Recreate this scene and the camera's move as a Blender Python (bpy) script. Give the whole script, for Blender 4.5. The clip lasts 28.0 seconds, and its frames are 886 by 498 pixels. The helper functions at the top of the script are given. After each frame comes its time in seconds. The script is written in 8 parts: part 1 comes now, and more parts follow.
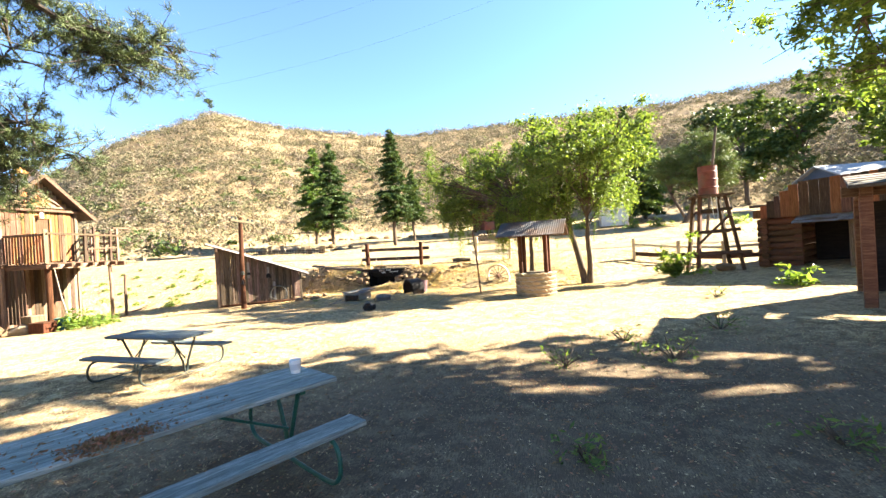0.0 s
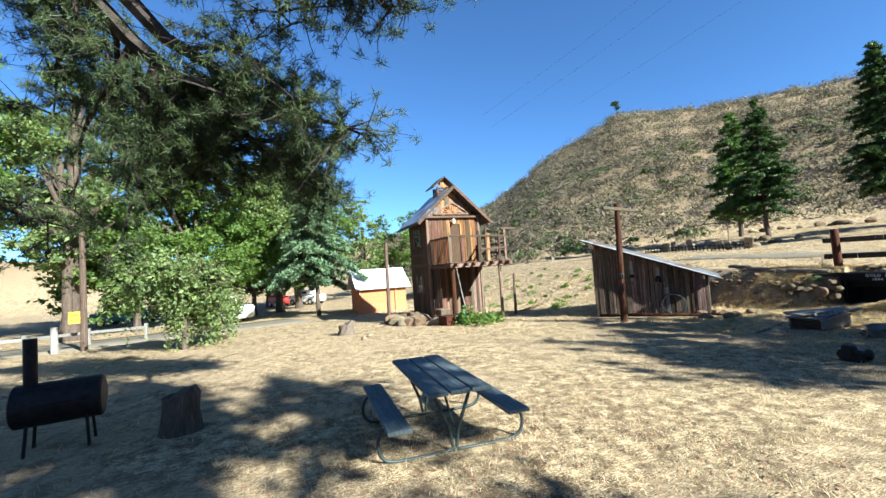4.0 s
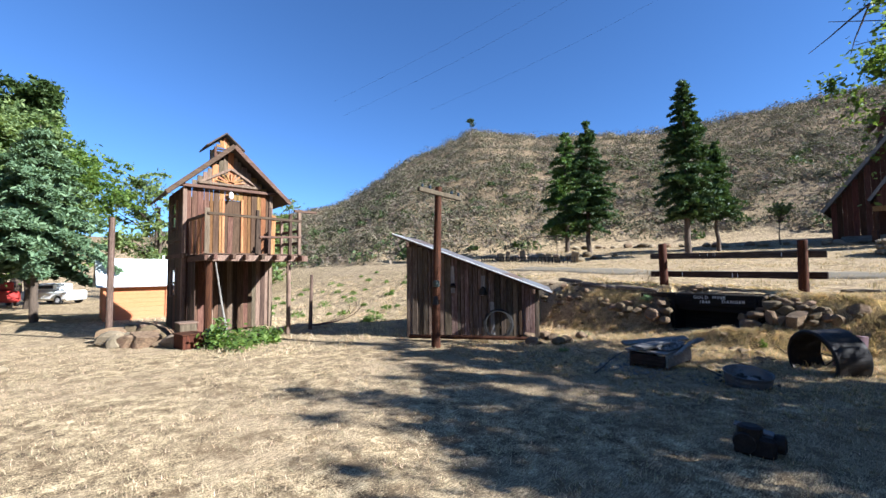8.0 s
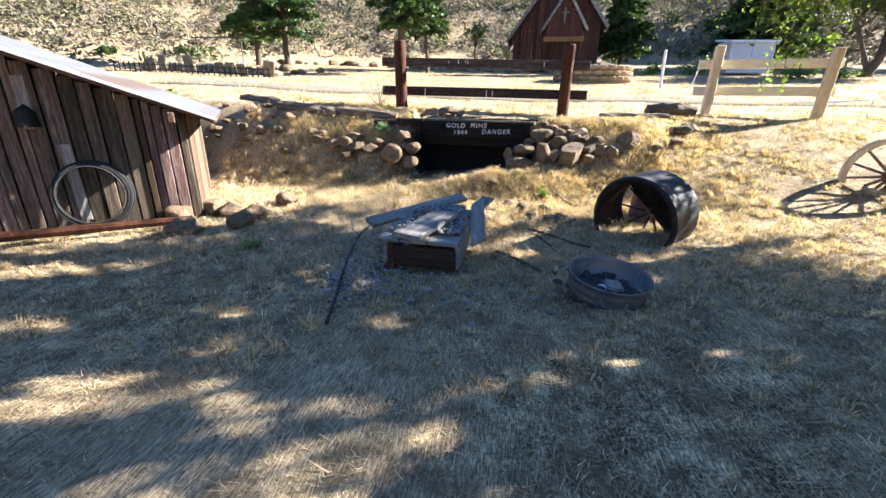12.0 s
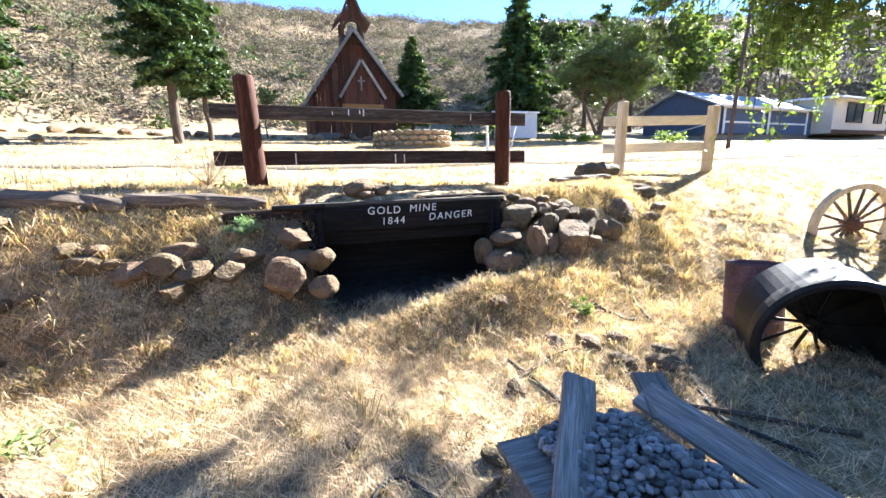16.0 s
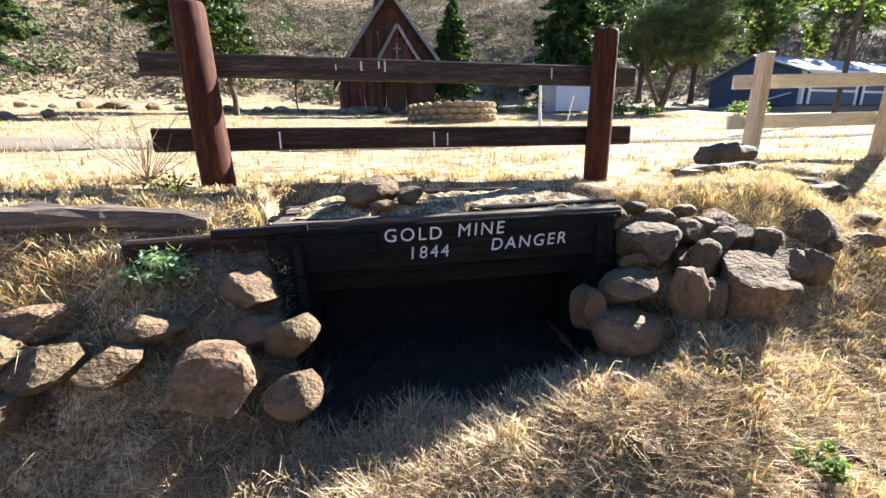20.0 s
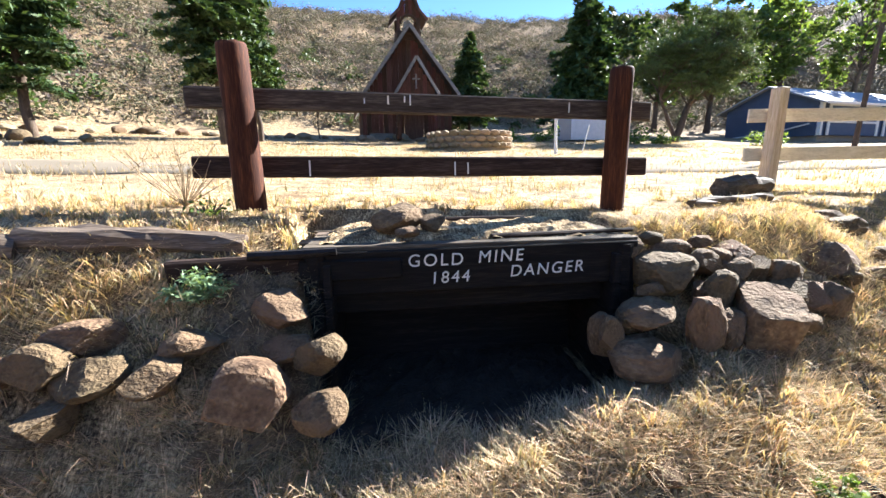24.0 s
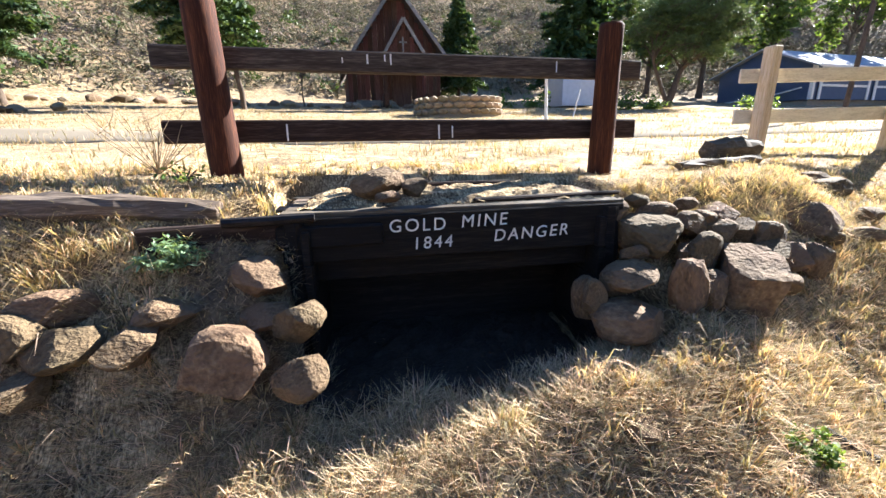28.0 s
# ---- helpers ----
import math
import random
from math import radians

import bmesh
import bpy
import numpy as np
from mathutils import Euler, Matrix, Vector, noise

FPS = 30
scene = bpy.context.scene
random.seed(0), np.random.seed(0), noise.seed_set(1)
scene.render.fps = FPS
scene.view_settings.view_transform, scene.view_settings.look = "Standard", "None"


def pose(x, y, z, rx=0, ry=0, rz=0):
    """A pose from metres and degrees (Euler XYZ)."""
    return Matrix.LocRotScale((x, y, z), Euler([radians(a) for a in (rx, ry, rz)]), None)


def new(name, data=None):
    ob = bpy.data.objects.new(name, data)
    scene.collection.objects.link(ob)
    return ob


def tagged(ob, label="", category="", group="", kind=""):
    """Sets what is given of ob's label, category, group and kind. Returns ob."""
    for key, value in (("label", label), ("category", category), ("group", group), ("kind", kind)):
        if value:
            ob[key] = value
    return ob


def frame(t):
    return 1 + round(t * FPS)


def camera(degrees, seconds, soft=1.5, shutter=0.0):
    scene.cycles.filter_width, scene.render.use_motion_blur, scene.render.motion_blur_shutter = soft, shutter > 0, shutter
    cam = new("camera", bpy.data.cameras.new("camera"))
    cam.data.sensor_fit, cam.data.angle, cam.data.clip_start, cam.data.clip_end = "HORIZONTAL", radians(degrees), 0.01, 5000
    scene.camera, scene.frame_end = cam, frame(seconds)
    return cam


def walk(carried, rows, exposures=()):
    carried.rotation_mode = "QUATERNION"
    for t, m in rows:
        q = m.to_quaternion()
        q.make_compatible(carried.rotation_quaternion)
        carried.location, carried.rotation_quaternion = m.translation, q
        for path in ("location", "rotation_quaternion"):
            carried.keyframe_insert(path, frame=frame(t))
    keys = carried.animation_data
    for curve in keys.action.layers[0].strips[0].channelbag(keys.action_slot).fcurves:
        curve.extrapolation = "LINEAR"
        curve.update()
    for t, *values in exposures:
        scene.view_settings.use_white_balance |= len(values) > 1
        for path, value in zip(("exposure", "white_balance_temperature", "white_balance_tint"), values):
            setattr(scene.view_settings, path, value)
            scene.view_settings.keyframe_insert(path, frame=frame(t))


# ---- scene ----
# camera and its walk
cam = camera(93.6, 28.0)
EXPOSURES = [(0.0, 3.5, 6700, 6), (0.5, 2.95, 6500, 0), (1.0, 2.7, 6300, -7), (2.0, 2.35, 5800, -4), (3.0, 2.15, 5250, -2), (6.0, 1.9, 5150, 8), (8.5, 1.85, 5100, 10), (10.0, 2.25, 5700, 10), (11.5, 2.75, 5500, 10), (14.0, 3.5, 5450, 10), (15.5, 3.45, 5400, 10), (17.0, 2.9, 5500, 11), (19.0, 2.75, 5550, 12), (28.0, 2.75, 5550, 12)]
METRES, EYE, TILT, LEAN, TURN = 21.711, 1.65, 0.0, 0.0, 14.6
ROWS = [
    (0.0, 0.0, 0.0, 0.0, -0.01, -0.22, 3.42),
    (0.5, -0.0073, 0.0277, -0.0021, 5.91, 0.78, 3.97),
    (1.0, -0.0109, 0.0573, -0.0014, 9.27, 1.27, 4.0),
    (1.5, -0.0151, 0.0869, -0.0012, 22.75, 1.73, 2.54),
    (2.0, -0.0232, 0.1123, -0.002, 40.0, 2.28, 3.6),
    (2.5, -0.0241, 0.1419, -0.0027, 44.42, 1.81, 4.01),
    (3.0, -0.03, 0.17, -0.0036, 47.09, 3.72, 5.04),
    (3.5, -0.0398, 0.1982, -0.0034, 50.35, 3.33, 4.67),
    (5.5, -0.0899, 0.3011, -0.006, 57.03, 4.87, 3.36),
    (6.0, -0.0999, 0.3292, -0.0061, 50.89, 4.48, 3.34),
    (6.5, -0.1075, 0.3586, -0.0084, 42.05, 5.2, 0.61),
    (7.0, -0.1189, 0.3867, -0.0111, 37.08, 4.62, 0.67),
    (7.5, -0.1289, 0.4143, -0.0119, 34.38, 3.71, 0.75),
    (8.0, -0.138, 0.4425, -0.0124, 33.27, 2.93, 0.61),
    (8.5, -0.1479, 0.4723, -0.0134, 19.56, 0.68, 1.27),
    (9.0, -0.1542, 0.5003, -0.0157, 10.21, -0.07, 0.39),
    (9.5, -0.1643, 0.5289, -0.0198, 5.18, -4.13, 0.41),
    (10.0, -0.1711, 0.5592, -0.0198, 2.46, -7.24, 1.99),
    (10.5, -0.1768, 0.591, -0.0224, -1.0, -11.08, 0.77),
    (11.0, -0.1863, 0.6191, -0.0244, -2.18, -14.56, 2.27),
    (11.5, -0.1911, 0.6478, -0.0255, -2.73, -18.14, 0.41),
    (13.5, -0.226, 0.7507, -0.0289, -23.68, -22.02, 1.54),
    (14.0, -0.2326, 0.7738, -0.0305, -34.59, -24.36, 2.45),
    (14.5, -0.2395, 0.7926, -0.0308, -43.24, -25.09, 0.5),
    (15.0, -0.248, 0.8101, -0.0294, -44.52, -20.89, 0.3),
    (15.5, -0.2483, 0.8301, -0.027, -38.49, -13.81, 2.45),
    (16.0, -0.245, 0.847, -0.0266, -34.27, -11.54, 1.3),
    (16.5, -0.2398, 0.8638, -0.025, -34.72, -11.57, 0.96),
    (17.0, -0.2312, 0.8794, -0.0252, -32.3, -12.54, 0.37),
    (17.5, -0.2236, 0.8927, -0.0247, -30.33, -13.63, 0.03),
    (18.0, -0.2185, 0.9079, -0.024, -33.21, -11.77, 0.47),
    (18.5, -0.2151, 0.918, -0.0228, -32.49, -11.47, -0.02),
    (19.0, -0.2098, 0.9244, -0.0224, -29.76, -13.63, 1.41),
    (19.5, -0.2046, 0.9272, -0.0228, -29.84, -15.43, 1.37),
    (20.0, -0.2022, 0.9286, -0.023, -29.27, -14.68, 1.35),
    (20.5, -0.2024, 0.9294, -0.0229, -27.91, -13.88, 0.81),
    (21.0, -0.2028, 0.9298, -0.0228, -28.04, -14.26, 0.64),
    (21.5, -0.2036, 0.9292, -0.0223, -28.02, -13.34, 0.64),
    (23.5, -0.2075, 0.9258, -0.0217, -27.82, -12.06, 1.15),
    (24.0, -0.2064, 0.9256, -0.0216, -27.2, -11.24, 0.71),
    (24.5, -0.2058, 0.9257, -0.0217, -26.98, -11.07, 0.17),
    (25.0, -0.205, 0.9258, -0.0217, -27.3, -11.31, 1.01),
    (25.5, -0.2042, 0.9253, -0.0222, -28.22, -12.01, 1.13),
    (26.0, -0.2037, 0.9254, -0.023, -28.53, -13.44, 1.03),
    (26.5, -0.2032, 0.9254, -0.0235, -29.87, -15.02, 0.11),
    (27.0, -0.203, 0.9258, -0.0241, -30.48, -16.24, 0.39),
    (27.5, -0.2029, 0.9264, -0.024, -29.5, -16.26, 0.94),
    (28.0, -0.2031, 0.9263, -0.0237, -28.51, -15.35, 1.17),
]
walk(cam, [(t, pose(0, 0, EYE, TILT, LEAN, TURN) @ pose(METRES * x, METRES * y, METRES * z, 90 + pitch, roll, yaw)) for t, x, y, z, yaw, pitch, roll in ROWS], EXPOSURES)

# world, sun, exposure
SUN_AZ, SUN_EL = 64.5, 29.5  # degrees from +y towards +x, and above the horizon
sun_dir = Vector((math.sin(radians(SUN_AZ)) * math.cos(radians(SUN_EL)), math.cos(radians(SUN_AZ)) * math.cos(radians(SUN_EL)), math.sin(radians(SUN_EL))))
world = bpy.data.worlds.new("sky_world")
scene.world = world
world.use_nodes = True
wn = world.node_tree.nodes
sky = wn.new("ShaderNodeTexSky")
sky.sky_type = "NISHITA"
sky.sun_disc = False
sky.sun_elevation = radians(SUN_EL)
sky.sun_rotation = radians(SUN_AZ)
sky.air_density, sky.dust_density, sky.ozone_density = 1.0, 0.0, 4.5
sky.altitude = 2200
wn["Background"].inputs["Strength"].default_value = 0.05
world.node_tree.links.new(sky.outputs[0], wn["Background"].inputs["Color"])
sun_data = bpy.data.lights.new("sun", "SUN")
sun_data.energy, sun_data.angle, sun_data.color = 5.0, radians(0.55), (1.0, 0.91, 0.76)
sun = new("sun", sun_data)
sun.matrix_world = Matrix.Translation((0, 0, 60)) @ sun_dir.to_track_quat("Z", "Y").to_matrix().to_4x4()

# materials
MATS = {}


def ramp(nodes, stops):
    r = nodes.new("ShaderNodeValToRGB")
    e = r.color_ramp.elements
    while len(e) < len(stops):
        e.new(0.5)
    for k, (p, c) in enumerate(stops):
        e[k].position, e[k].color = p, (*c, 1)
    return r


def surface(name, stops, scale=8.0, fine=60.0, stretch=(1, 1, 1), rough=0.85, bump=0.3, metal=0.0, vary=0.0, island=0.0, tint2=None, patch=0.7, spec=0.3, dist=0.01, world_space=False):
    """A Principled material: two noises mixed into a colour ramp, large patches of a second tint, relief, and a change of tone from piece to piece."""
    m = bpy.data.materials.new(name)
    m.use_nodes = True
    n, l = m.node_tree.nodes, m.node_tree.links
    b = n["Principled BSDF"]
    tc = n.new("ShaderNodeTexCoord")
    mp = n.new("ShaderNodeMapping")
    mp.inputs["Scale"].default_value = stretch
    if world_space:
        g = n.new("ShaderNodeNewGeometry")
        l.new(g.outputs["Position"], mp.inputs["Vector"])
    else:
        l.new(tc.outputs["Object"], mp.inputs["Vector"])
    oi = n.new("ShaderNodeObjectInfo")
    src = mp.outputs[0]
    if vary:
        add = n.new("ShaderNodeVectorMath")
        add.operation = "MULTIPLY_ADD"
        add.inputs[1].default_value = (37, 23, 51)
        l.new(oi.outputs["Random"], add.inputs[0])
        l.new(src, add.inputs[2])
        src = add.outputs[0]
    a = n.new("ShaderNodeTexNoise")
    a.inputs["Scale"].default_value, a.inputs["Detail"].default_value, a.inputs["Roughness"].default_value = scale, 6, 0.65
    f = n.new("ShaderNodeTexNoise")
    f.inputs["Scale"].default_value, f.inputs["Detail"].default_value = fine, 3
    l.new(src, a.inputs["Vector"])
    l.new(src, f.inputs["Vector"])
    mx = n.new("ShaderNodeMath")
    mx.operation = "MULTIPLY_ADD"
    mx.inputs[1].default_value = 0.45
    l.new(f.outputs["Fac"], mx.inputs[0])
    sc = n.new("ShaderNodeMath")
    sc.operation = "MULTIPLY"
    sc.inputs[1].default_value = 0.55
    l.new(a.outputs["Fac"], sc.inputs[0])
    l.new(sc.outputs[0], mx.inputs[2])
    cr = ramp(n, stops)
    l.new(mx.outputs[0], cr.inputs["Fac"])
    col = cr.outputs["Color"]
    if tint2:
        p = n.new("ShaderNodeTexNoise")
        p.inputs["Scale"].default_value, p.inputs["Detail"].default_value = patch, 4
        l.new(src, p.inputs["Vector"])
        pr = n.new("ShaderNodeMapRange")
        pr.inputs["From Min"].default_value, pr.inputs["From Max"].default_value = 0.45, 0.62
        l.new(p.outputs["Fac"], pr.inputs["Value"])
        mc = n.new("ShaderNodeMix")
        mc.data_type = "RGBA"
        mc.inputs["B"].default_value = (*tint2, 1)
        l.new(pr.outputs[0], mc.inputs["Factor"])
        l.new(col, mc.inputs["A"])
        col = mc.outputs["Result"]
    if vary or island:
        h = n.new("ShaderNodeHueSaturation")
        if island:
            g2 = n.new("ShaderNodeNewGeometry")
            r_out = g2.outputs["Random Per Island"]
        else:
            r_out = oi.outputs["Random"]
        v = n.new("ShaderNodeMapRange")
        amt = island or vary
        v.inputs["To Min"].default_value, v.inputs["To Max"].default_value = 1 - amt, 1 + amt
        l.new(r_out, v.inputs["Value"])
        l.new(v.outputs[0], h.inputs["Value"])
        v2 = n.new("ShaderNodeMapRange")
        v2.inputs["To Min"].default_value, v2.inputs["To Max"].default_value = 0.5 + amt * 0.05, 0.5 - amt * 0.05
        l.new(r_out, v2.inputs["Value"])
        l.new(v2.outputs[0], h.inputs["Hue"])
        l.new(col, h.inputs["Color"])
        col = h.outputs["Color"]
    l.new(col, b.inputs["Base Color"])
    b.inputs["Roughness"].default_value, b.inputs["Metallic"].default_value = rough, metal
    b.inputs["Specular IOR Level"].default_value = spec
    if bump:
        bp = n.new("ShaderNodeBump")
        bp.inputs["Strength"].default_value, bp.inputs["Distance"].default_value = bump, dist
        l.new(mx.outputs[0], bp.inputs["Height"])
        l.new(bp.outputs[0], b.inputs["Normal"])
    MATS[name] = m
    return m


def foliage(name, dark, light, trans=0.35, vary=0.35, rough=0.55):
    """Leaves: a tone for each leaf, and light that passes through."""
    m = surface(name, [(0.3, dark), (0.7, light)], 3.0, 30.0, island=vary, rough=rough, bump=0, spec=0.25)
    n, l = m.node_tree.nodes, m.node_tree.links
    b, out = n["Principled BSDF"], n["Material Output"]
    t = n.new("ShaderNodeBsdfTranslucent")
    src = b.inputs["Base Color"].links[0].from_socket
    g = n.new("ShaderNodeMix")
    g.data_type, g.blend_type = "RGBA", "MULTIPLY"
    g.inputs["Factor"].default_value = 1.0
    g.inputs["B"].default_value = (1.6, 1.5, 0.7, 1)
    l.new(src, g.inputs["A"])
    l.new(g.outputs["Result"], t.inputs["Color"])
    s = n.new("ShaderNodeMixShader")
    s.inputs[0].default_value = trans
    l.new(b.outputs[0], s.inputs[1])
    l.new(t.outputs[0], s.inputs[2])
    l.new(s.outputs[0], out.inputs["Surface"])
    return m


def wood(name, dark, mid, light, axis="z", vary=0.3, rough=0.85, scale=3.0):
    k = {"x": (0.06, 1, 1), "y": (1, 0.06, 1), "z": (1, 1, 0.06)}[axis]
    return surface(name, [(0.3, dark), (0.5, mid), (0.72, light)], scale * 9, scale * 50, stretch=k, rough=rough, bump=0.6, vary=vary, dist=0.004, spec=0.2)


surface("soil", [(0.37, (0.05, 0.033, 0.02)), (0.455, (0.19, 0.135, 0.075)), (0.54, (0.42, 0.31, 0.17)), (0.64, (0.66, 0.515, 0.30))], 5.0, 60.0, rough=0.95, bump=1.0, tint2=(0.34, 0.25, 0.145), patch=0.45, dist=0.018, world_space=True, spec=0.1)
soil = MATS["soil"].node_tree
sg = soil.nodes.new("ShaderNodeSeparateXYZ")
sp_ = soil.nodes.new("ShaderNodeNewGeometry")
sm_ = soil.nodes.new("ShaderNodeMapRange")
sm_.inputs["From Min"].default_value, sm_.inputs["From Max"].default_value = 4.0, 12.0
sx_ = soil.nodes.new("ShaderNodeMix")
sx_.data_type = "RGBA"
sx_.inputs["B"].default_value = (0.20, 0.138, 0.078, 1)  # redder rocky soil of the hill
pb = soil.nodes["Principled BSDF"]
old = pb.inputs["Base Color"].links[0].from_socket
soil.links.new(sp_.outputs["Position"], sg.inputs[0])
soil.links.new(sg.outputs["Z"], sm_.inputs["Value"])
half_ = soil.nodes.new("ShaderNodeMath")
half_.operation = "MULTIPLY"
half_.inputs[1].default_value = 0.75
soil.links.new(sm_.outputs[0], half_.inputs[0])
soil.links.new(half_.outputs[0], sx_.inputs["Factor"])
soil.links.new(old, sx_.inputs["A"])
# matted straw: fine strands in three directions
hi_ = None
for turn_, sc_ in ((20, 1.0), (83, 0.8), (141, 1.2)):
    mp_ = soil.nodes.new("ShaderNodeMapping")
    mp_.inputs["Rotation"].default_value = (0, 0, radians(turn_))
    mp_.inputs["Scale"].default_value = (130 * sc_, 14 * sc_, 30)
    soil.links.new(sp_.outputs["Position"], mp_.inputs["Vector"])
    nz_ = soil.nodes.new("ShaderNodeTexNoise")
    nz_.inputs["Scale"].default_value, nz_.inputs["Detail"].default_value = 1.0, 2
    soil.links.new(mp_.outputs[0], nz_.inputs["Vector"])
    if hi_ is None:
        hi_ = nz_.outputs["Fac"]
    else:
        mxm_ = soil.nodes.new("ShaderNodeMath")
        mxm_.operation = "MAXIMUM"
        soil.links.new(hi_, mxm_.inputs[0])
        soil.links.new(nz_.outputs["Fac"], mxm_.inputs[1])
        hi_ = mxm_.outputs[0]
rg_ = soil.nodes.new("ShaderNodeMapRange")
rg_.inputs["From Min"].default_value, rg_.inputs["From Max"].default_value = 0.48, 0.72
rg_.inputs["To Min"].default_value, rg_.inputs["To Max"].default_value = 0.45, 1.7
soil.links.new(hi_, rg_.inputs["Value"])
st_ = soil.nodes.new("ShaderNodeVectorMath")
st_.operation = "SCALE"
soil.links.new(sx_.outputs["Result"], st_.inputs[0])
soil.links.new(rg_.outputs[0], st_.inputs["Scale"])
# bare brown patches
bn_ = soil.nodes.new("ShaderNodeTexNoise")
bn_.inputs["Scale"].default_value, bn_.inputs["Detail"].default_value, bn_.inputs["Roughness"].default_value = 2.6, 7, 0.72
soil.links.new(sp_.outputs["Position"], bn_.inputs["Vector"])
br_ = soil.nodes.new("ShaderNodeMapRange")
br_.inputs["From Min"].default_value, br_.inputs["From Max"].default_value = 0.50, 0.60
br_.inputs["To Max"].default_value = 0.7
soil.links.new(bn_.outputs["Fac"], br_.inputs["Value"])
bx_ = soil.nodes.new("ShaderNodeMix")
bx_.data_type = "RGBA"
bx_.inputs["B"].default_value = (0.13, 0.085, 0.046, 1)
soil.links.new(br_.outputs[0], bx_.inputs["Factor"])
soil.links.new(st_.outputs[0], bx_.inputs["A"])
# dark duff with fallen needles in the picnic grove, darkened further for its shade
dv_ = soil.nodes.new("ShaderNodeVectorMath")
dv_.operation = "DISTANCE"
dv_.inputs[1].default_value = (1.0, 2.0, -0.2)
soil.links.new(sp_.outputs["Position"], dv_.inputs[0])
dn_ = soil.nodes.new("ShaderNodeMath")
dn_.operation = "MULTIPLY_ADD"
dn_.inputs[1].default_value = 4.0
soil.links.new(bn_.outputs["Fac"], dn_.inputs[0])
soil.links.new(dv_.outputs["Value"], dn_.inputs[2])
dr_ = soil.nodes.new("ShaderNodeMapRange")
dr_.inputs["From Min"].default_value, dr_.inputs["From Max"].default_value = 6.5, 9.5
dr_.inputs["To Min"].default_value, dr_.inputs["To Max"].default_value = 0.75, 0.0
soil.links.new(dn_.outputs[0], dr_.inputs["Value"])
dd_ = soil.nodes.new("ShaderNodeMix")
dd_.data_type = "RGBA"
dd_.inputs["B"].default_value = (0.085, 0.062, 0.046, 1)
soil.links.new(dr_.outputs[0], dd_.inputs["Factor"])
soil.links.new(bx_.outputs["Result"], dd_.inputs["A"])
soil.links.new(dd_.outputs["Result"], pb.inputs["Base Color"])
foliage("straw", (0.35, 0.265, 0.15), (0.68, 0.56, 0.375), trans=0.3, vary=0.65, rough=0.8)
foliage("straw_gold", (0.33, 0.24, 0.125), (0.62, 0.485, 0.285), trans=0.3, vary=0.65, rough=0.8)
foliage("straw_brown", (0.17, 0.11, 0.055), (0.40, 0.275, 0.145), trans=0.2, vary=0.45, rough=0.85)
foliage("pine_mid", (0.04, 0.066, 0.02), (0.115, 0.16, 0.05), trans=0.15)
foliage("dark_leaf", (0.03, 0.052, 0.014), (0.085, 0.125, 0.034), trans=0.25)
foliage("straw_grey", (0.20, 0.15, 0.085), (0.55, 0.44, 0.27), trans=0.2, vary=0.55, rough=0.85)
foliage("litter", (0.13, 0.085, 0.05), (0.26, 0.18, 0.11), trans=0.1, vary=0.5, rough=0.85)
foliage("red_litter", (0.13, 0.06, 0.03), (0.33, 0.19, 0.10), trans=0.1, vary=0.5, rough=0.85)
foliage("chaparral", (0.085, 0.082, 0.042), (0.24, 0.215, 0.115), trans=0.12, vary=0.5, rough=0.85)
foliage("green_leaf", (0.055, 0.093, 0.022), (0.16, 0.225, 0.055), trans=0.42)
foliage("bright_leaf", (0.065, 0.11, 0.022), (0.18, 0.26, 0.058), trans=0.48)
foliage("willow_leaf", (0.10, 0.14, 0.045), (0.22, 0.275, 0.10), trans=0.4)
foliage("redwood_needle", (0.022, 0.045, 0.015), (0.075, 0.12, 0.038), trans=0.2)
foliage("cedar_needle", (0.065, 0.11, 0.05), (0.18, 0.25, 0.135), trans=0.2)
foliage("pine_needle", (0.02, 0.032, 0.012), (0.085, 0.112, 0.036), trans=0.12)
foliage("bright_pine", (0.05, 0.095, 0.025), (0.13, 0.20, 0.05), trans=0.25)
foliage("sage_leaf", (0.13, 0.20, 0.10), (0.26, 0.36, 0.20), trans=0.25)
surface("bark", [(0.3, (0.03, 0.022, 0.016)), (0.55, (0.10, 0.072, 0.05)), (0.75, (0.19, 0.145, 0.105))], 9, 40, stretch=(1, 1, 0.18), rough=0.95, bump=1.0, dist=0.03)
surface("pine_bark", [(0.3, (0.018, 0.014, 0.011)), (0.7, (0.065, 0.048, 0.037))], 9, 40, rough=0.95, bump=1.0, dist=0.02)
surface("twig", [(0.3, (0.20, 0.14, 0.08)), (0.7, (0.36, 0.27, 0.16))], 9, 40, rough=0.9, bump=0.3)
surface("rock", [(0.30, (0.05, 0.032, 0.017)), (0.45, (0.115, 0.076, 0.041)), (0.58, (0.18, 0.125, 0.068)), (0.72, (0.31, 0.23, 0.135))], 3.2, 14, rough=0.92, bump=1.0, vary=0.25, tint2=(0.155, 0.10, 0.055), patch=1.6, dist=0.04)
surface("bank_earth", [(0.35, (0.045, 0.03, 0.018)), (0.5, (0.13, 0.092, 0.055)), (0.66, (0.28, 0.20, 0.115))], 7, 50, rough=0.95, bump=1.0, dist=0.03)
# dark_earth: shade of the mine floor in its colour; also the tub's black ash
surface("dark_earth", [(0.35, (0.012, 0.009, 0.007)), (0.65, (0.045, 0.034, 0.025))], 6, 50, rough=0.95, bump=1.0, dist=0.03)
surface("pale_rock", [(0.3, (0.13, 0.095, 0.055)), (0.7, (0.31, 0.24, 0.15))], 3.5, 20, rough=0.9, bump=0.9, vary=0.25, dist=0.03)
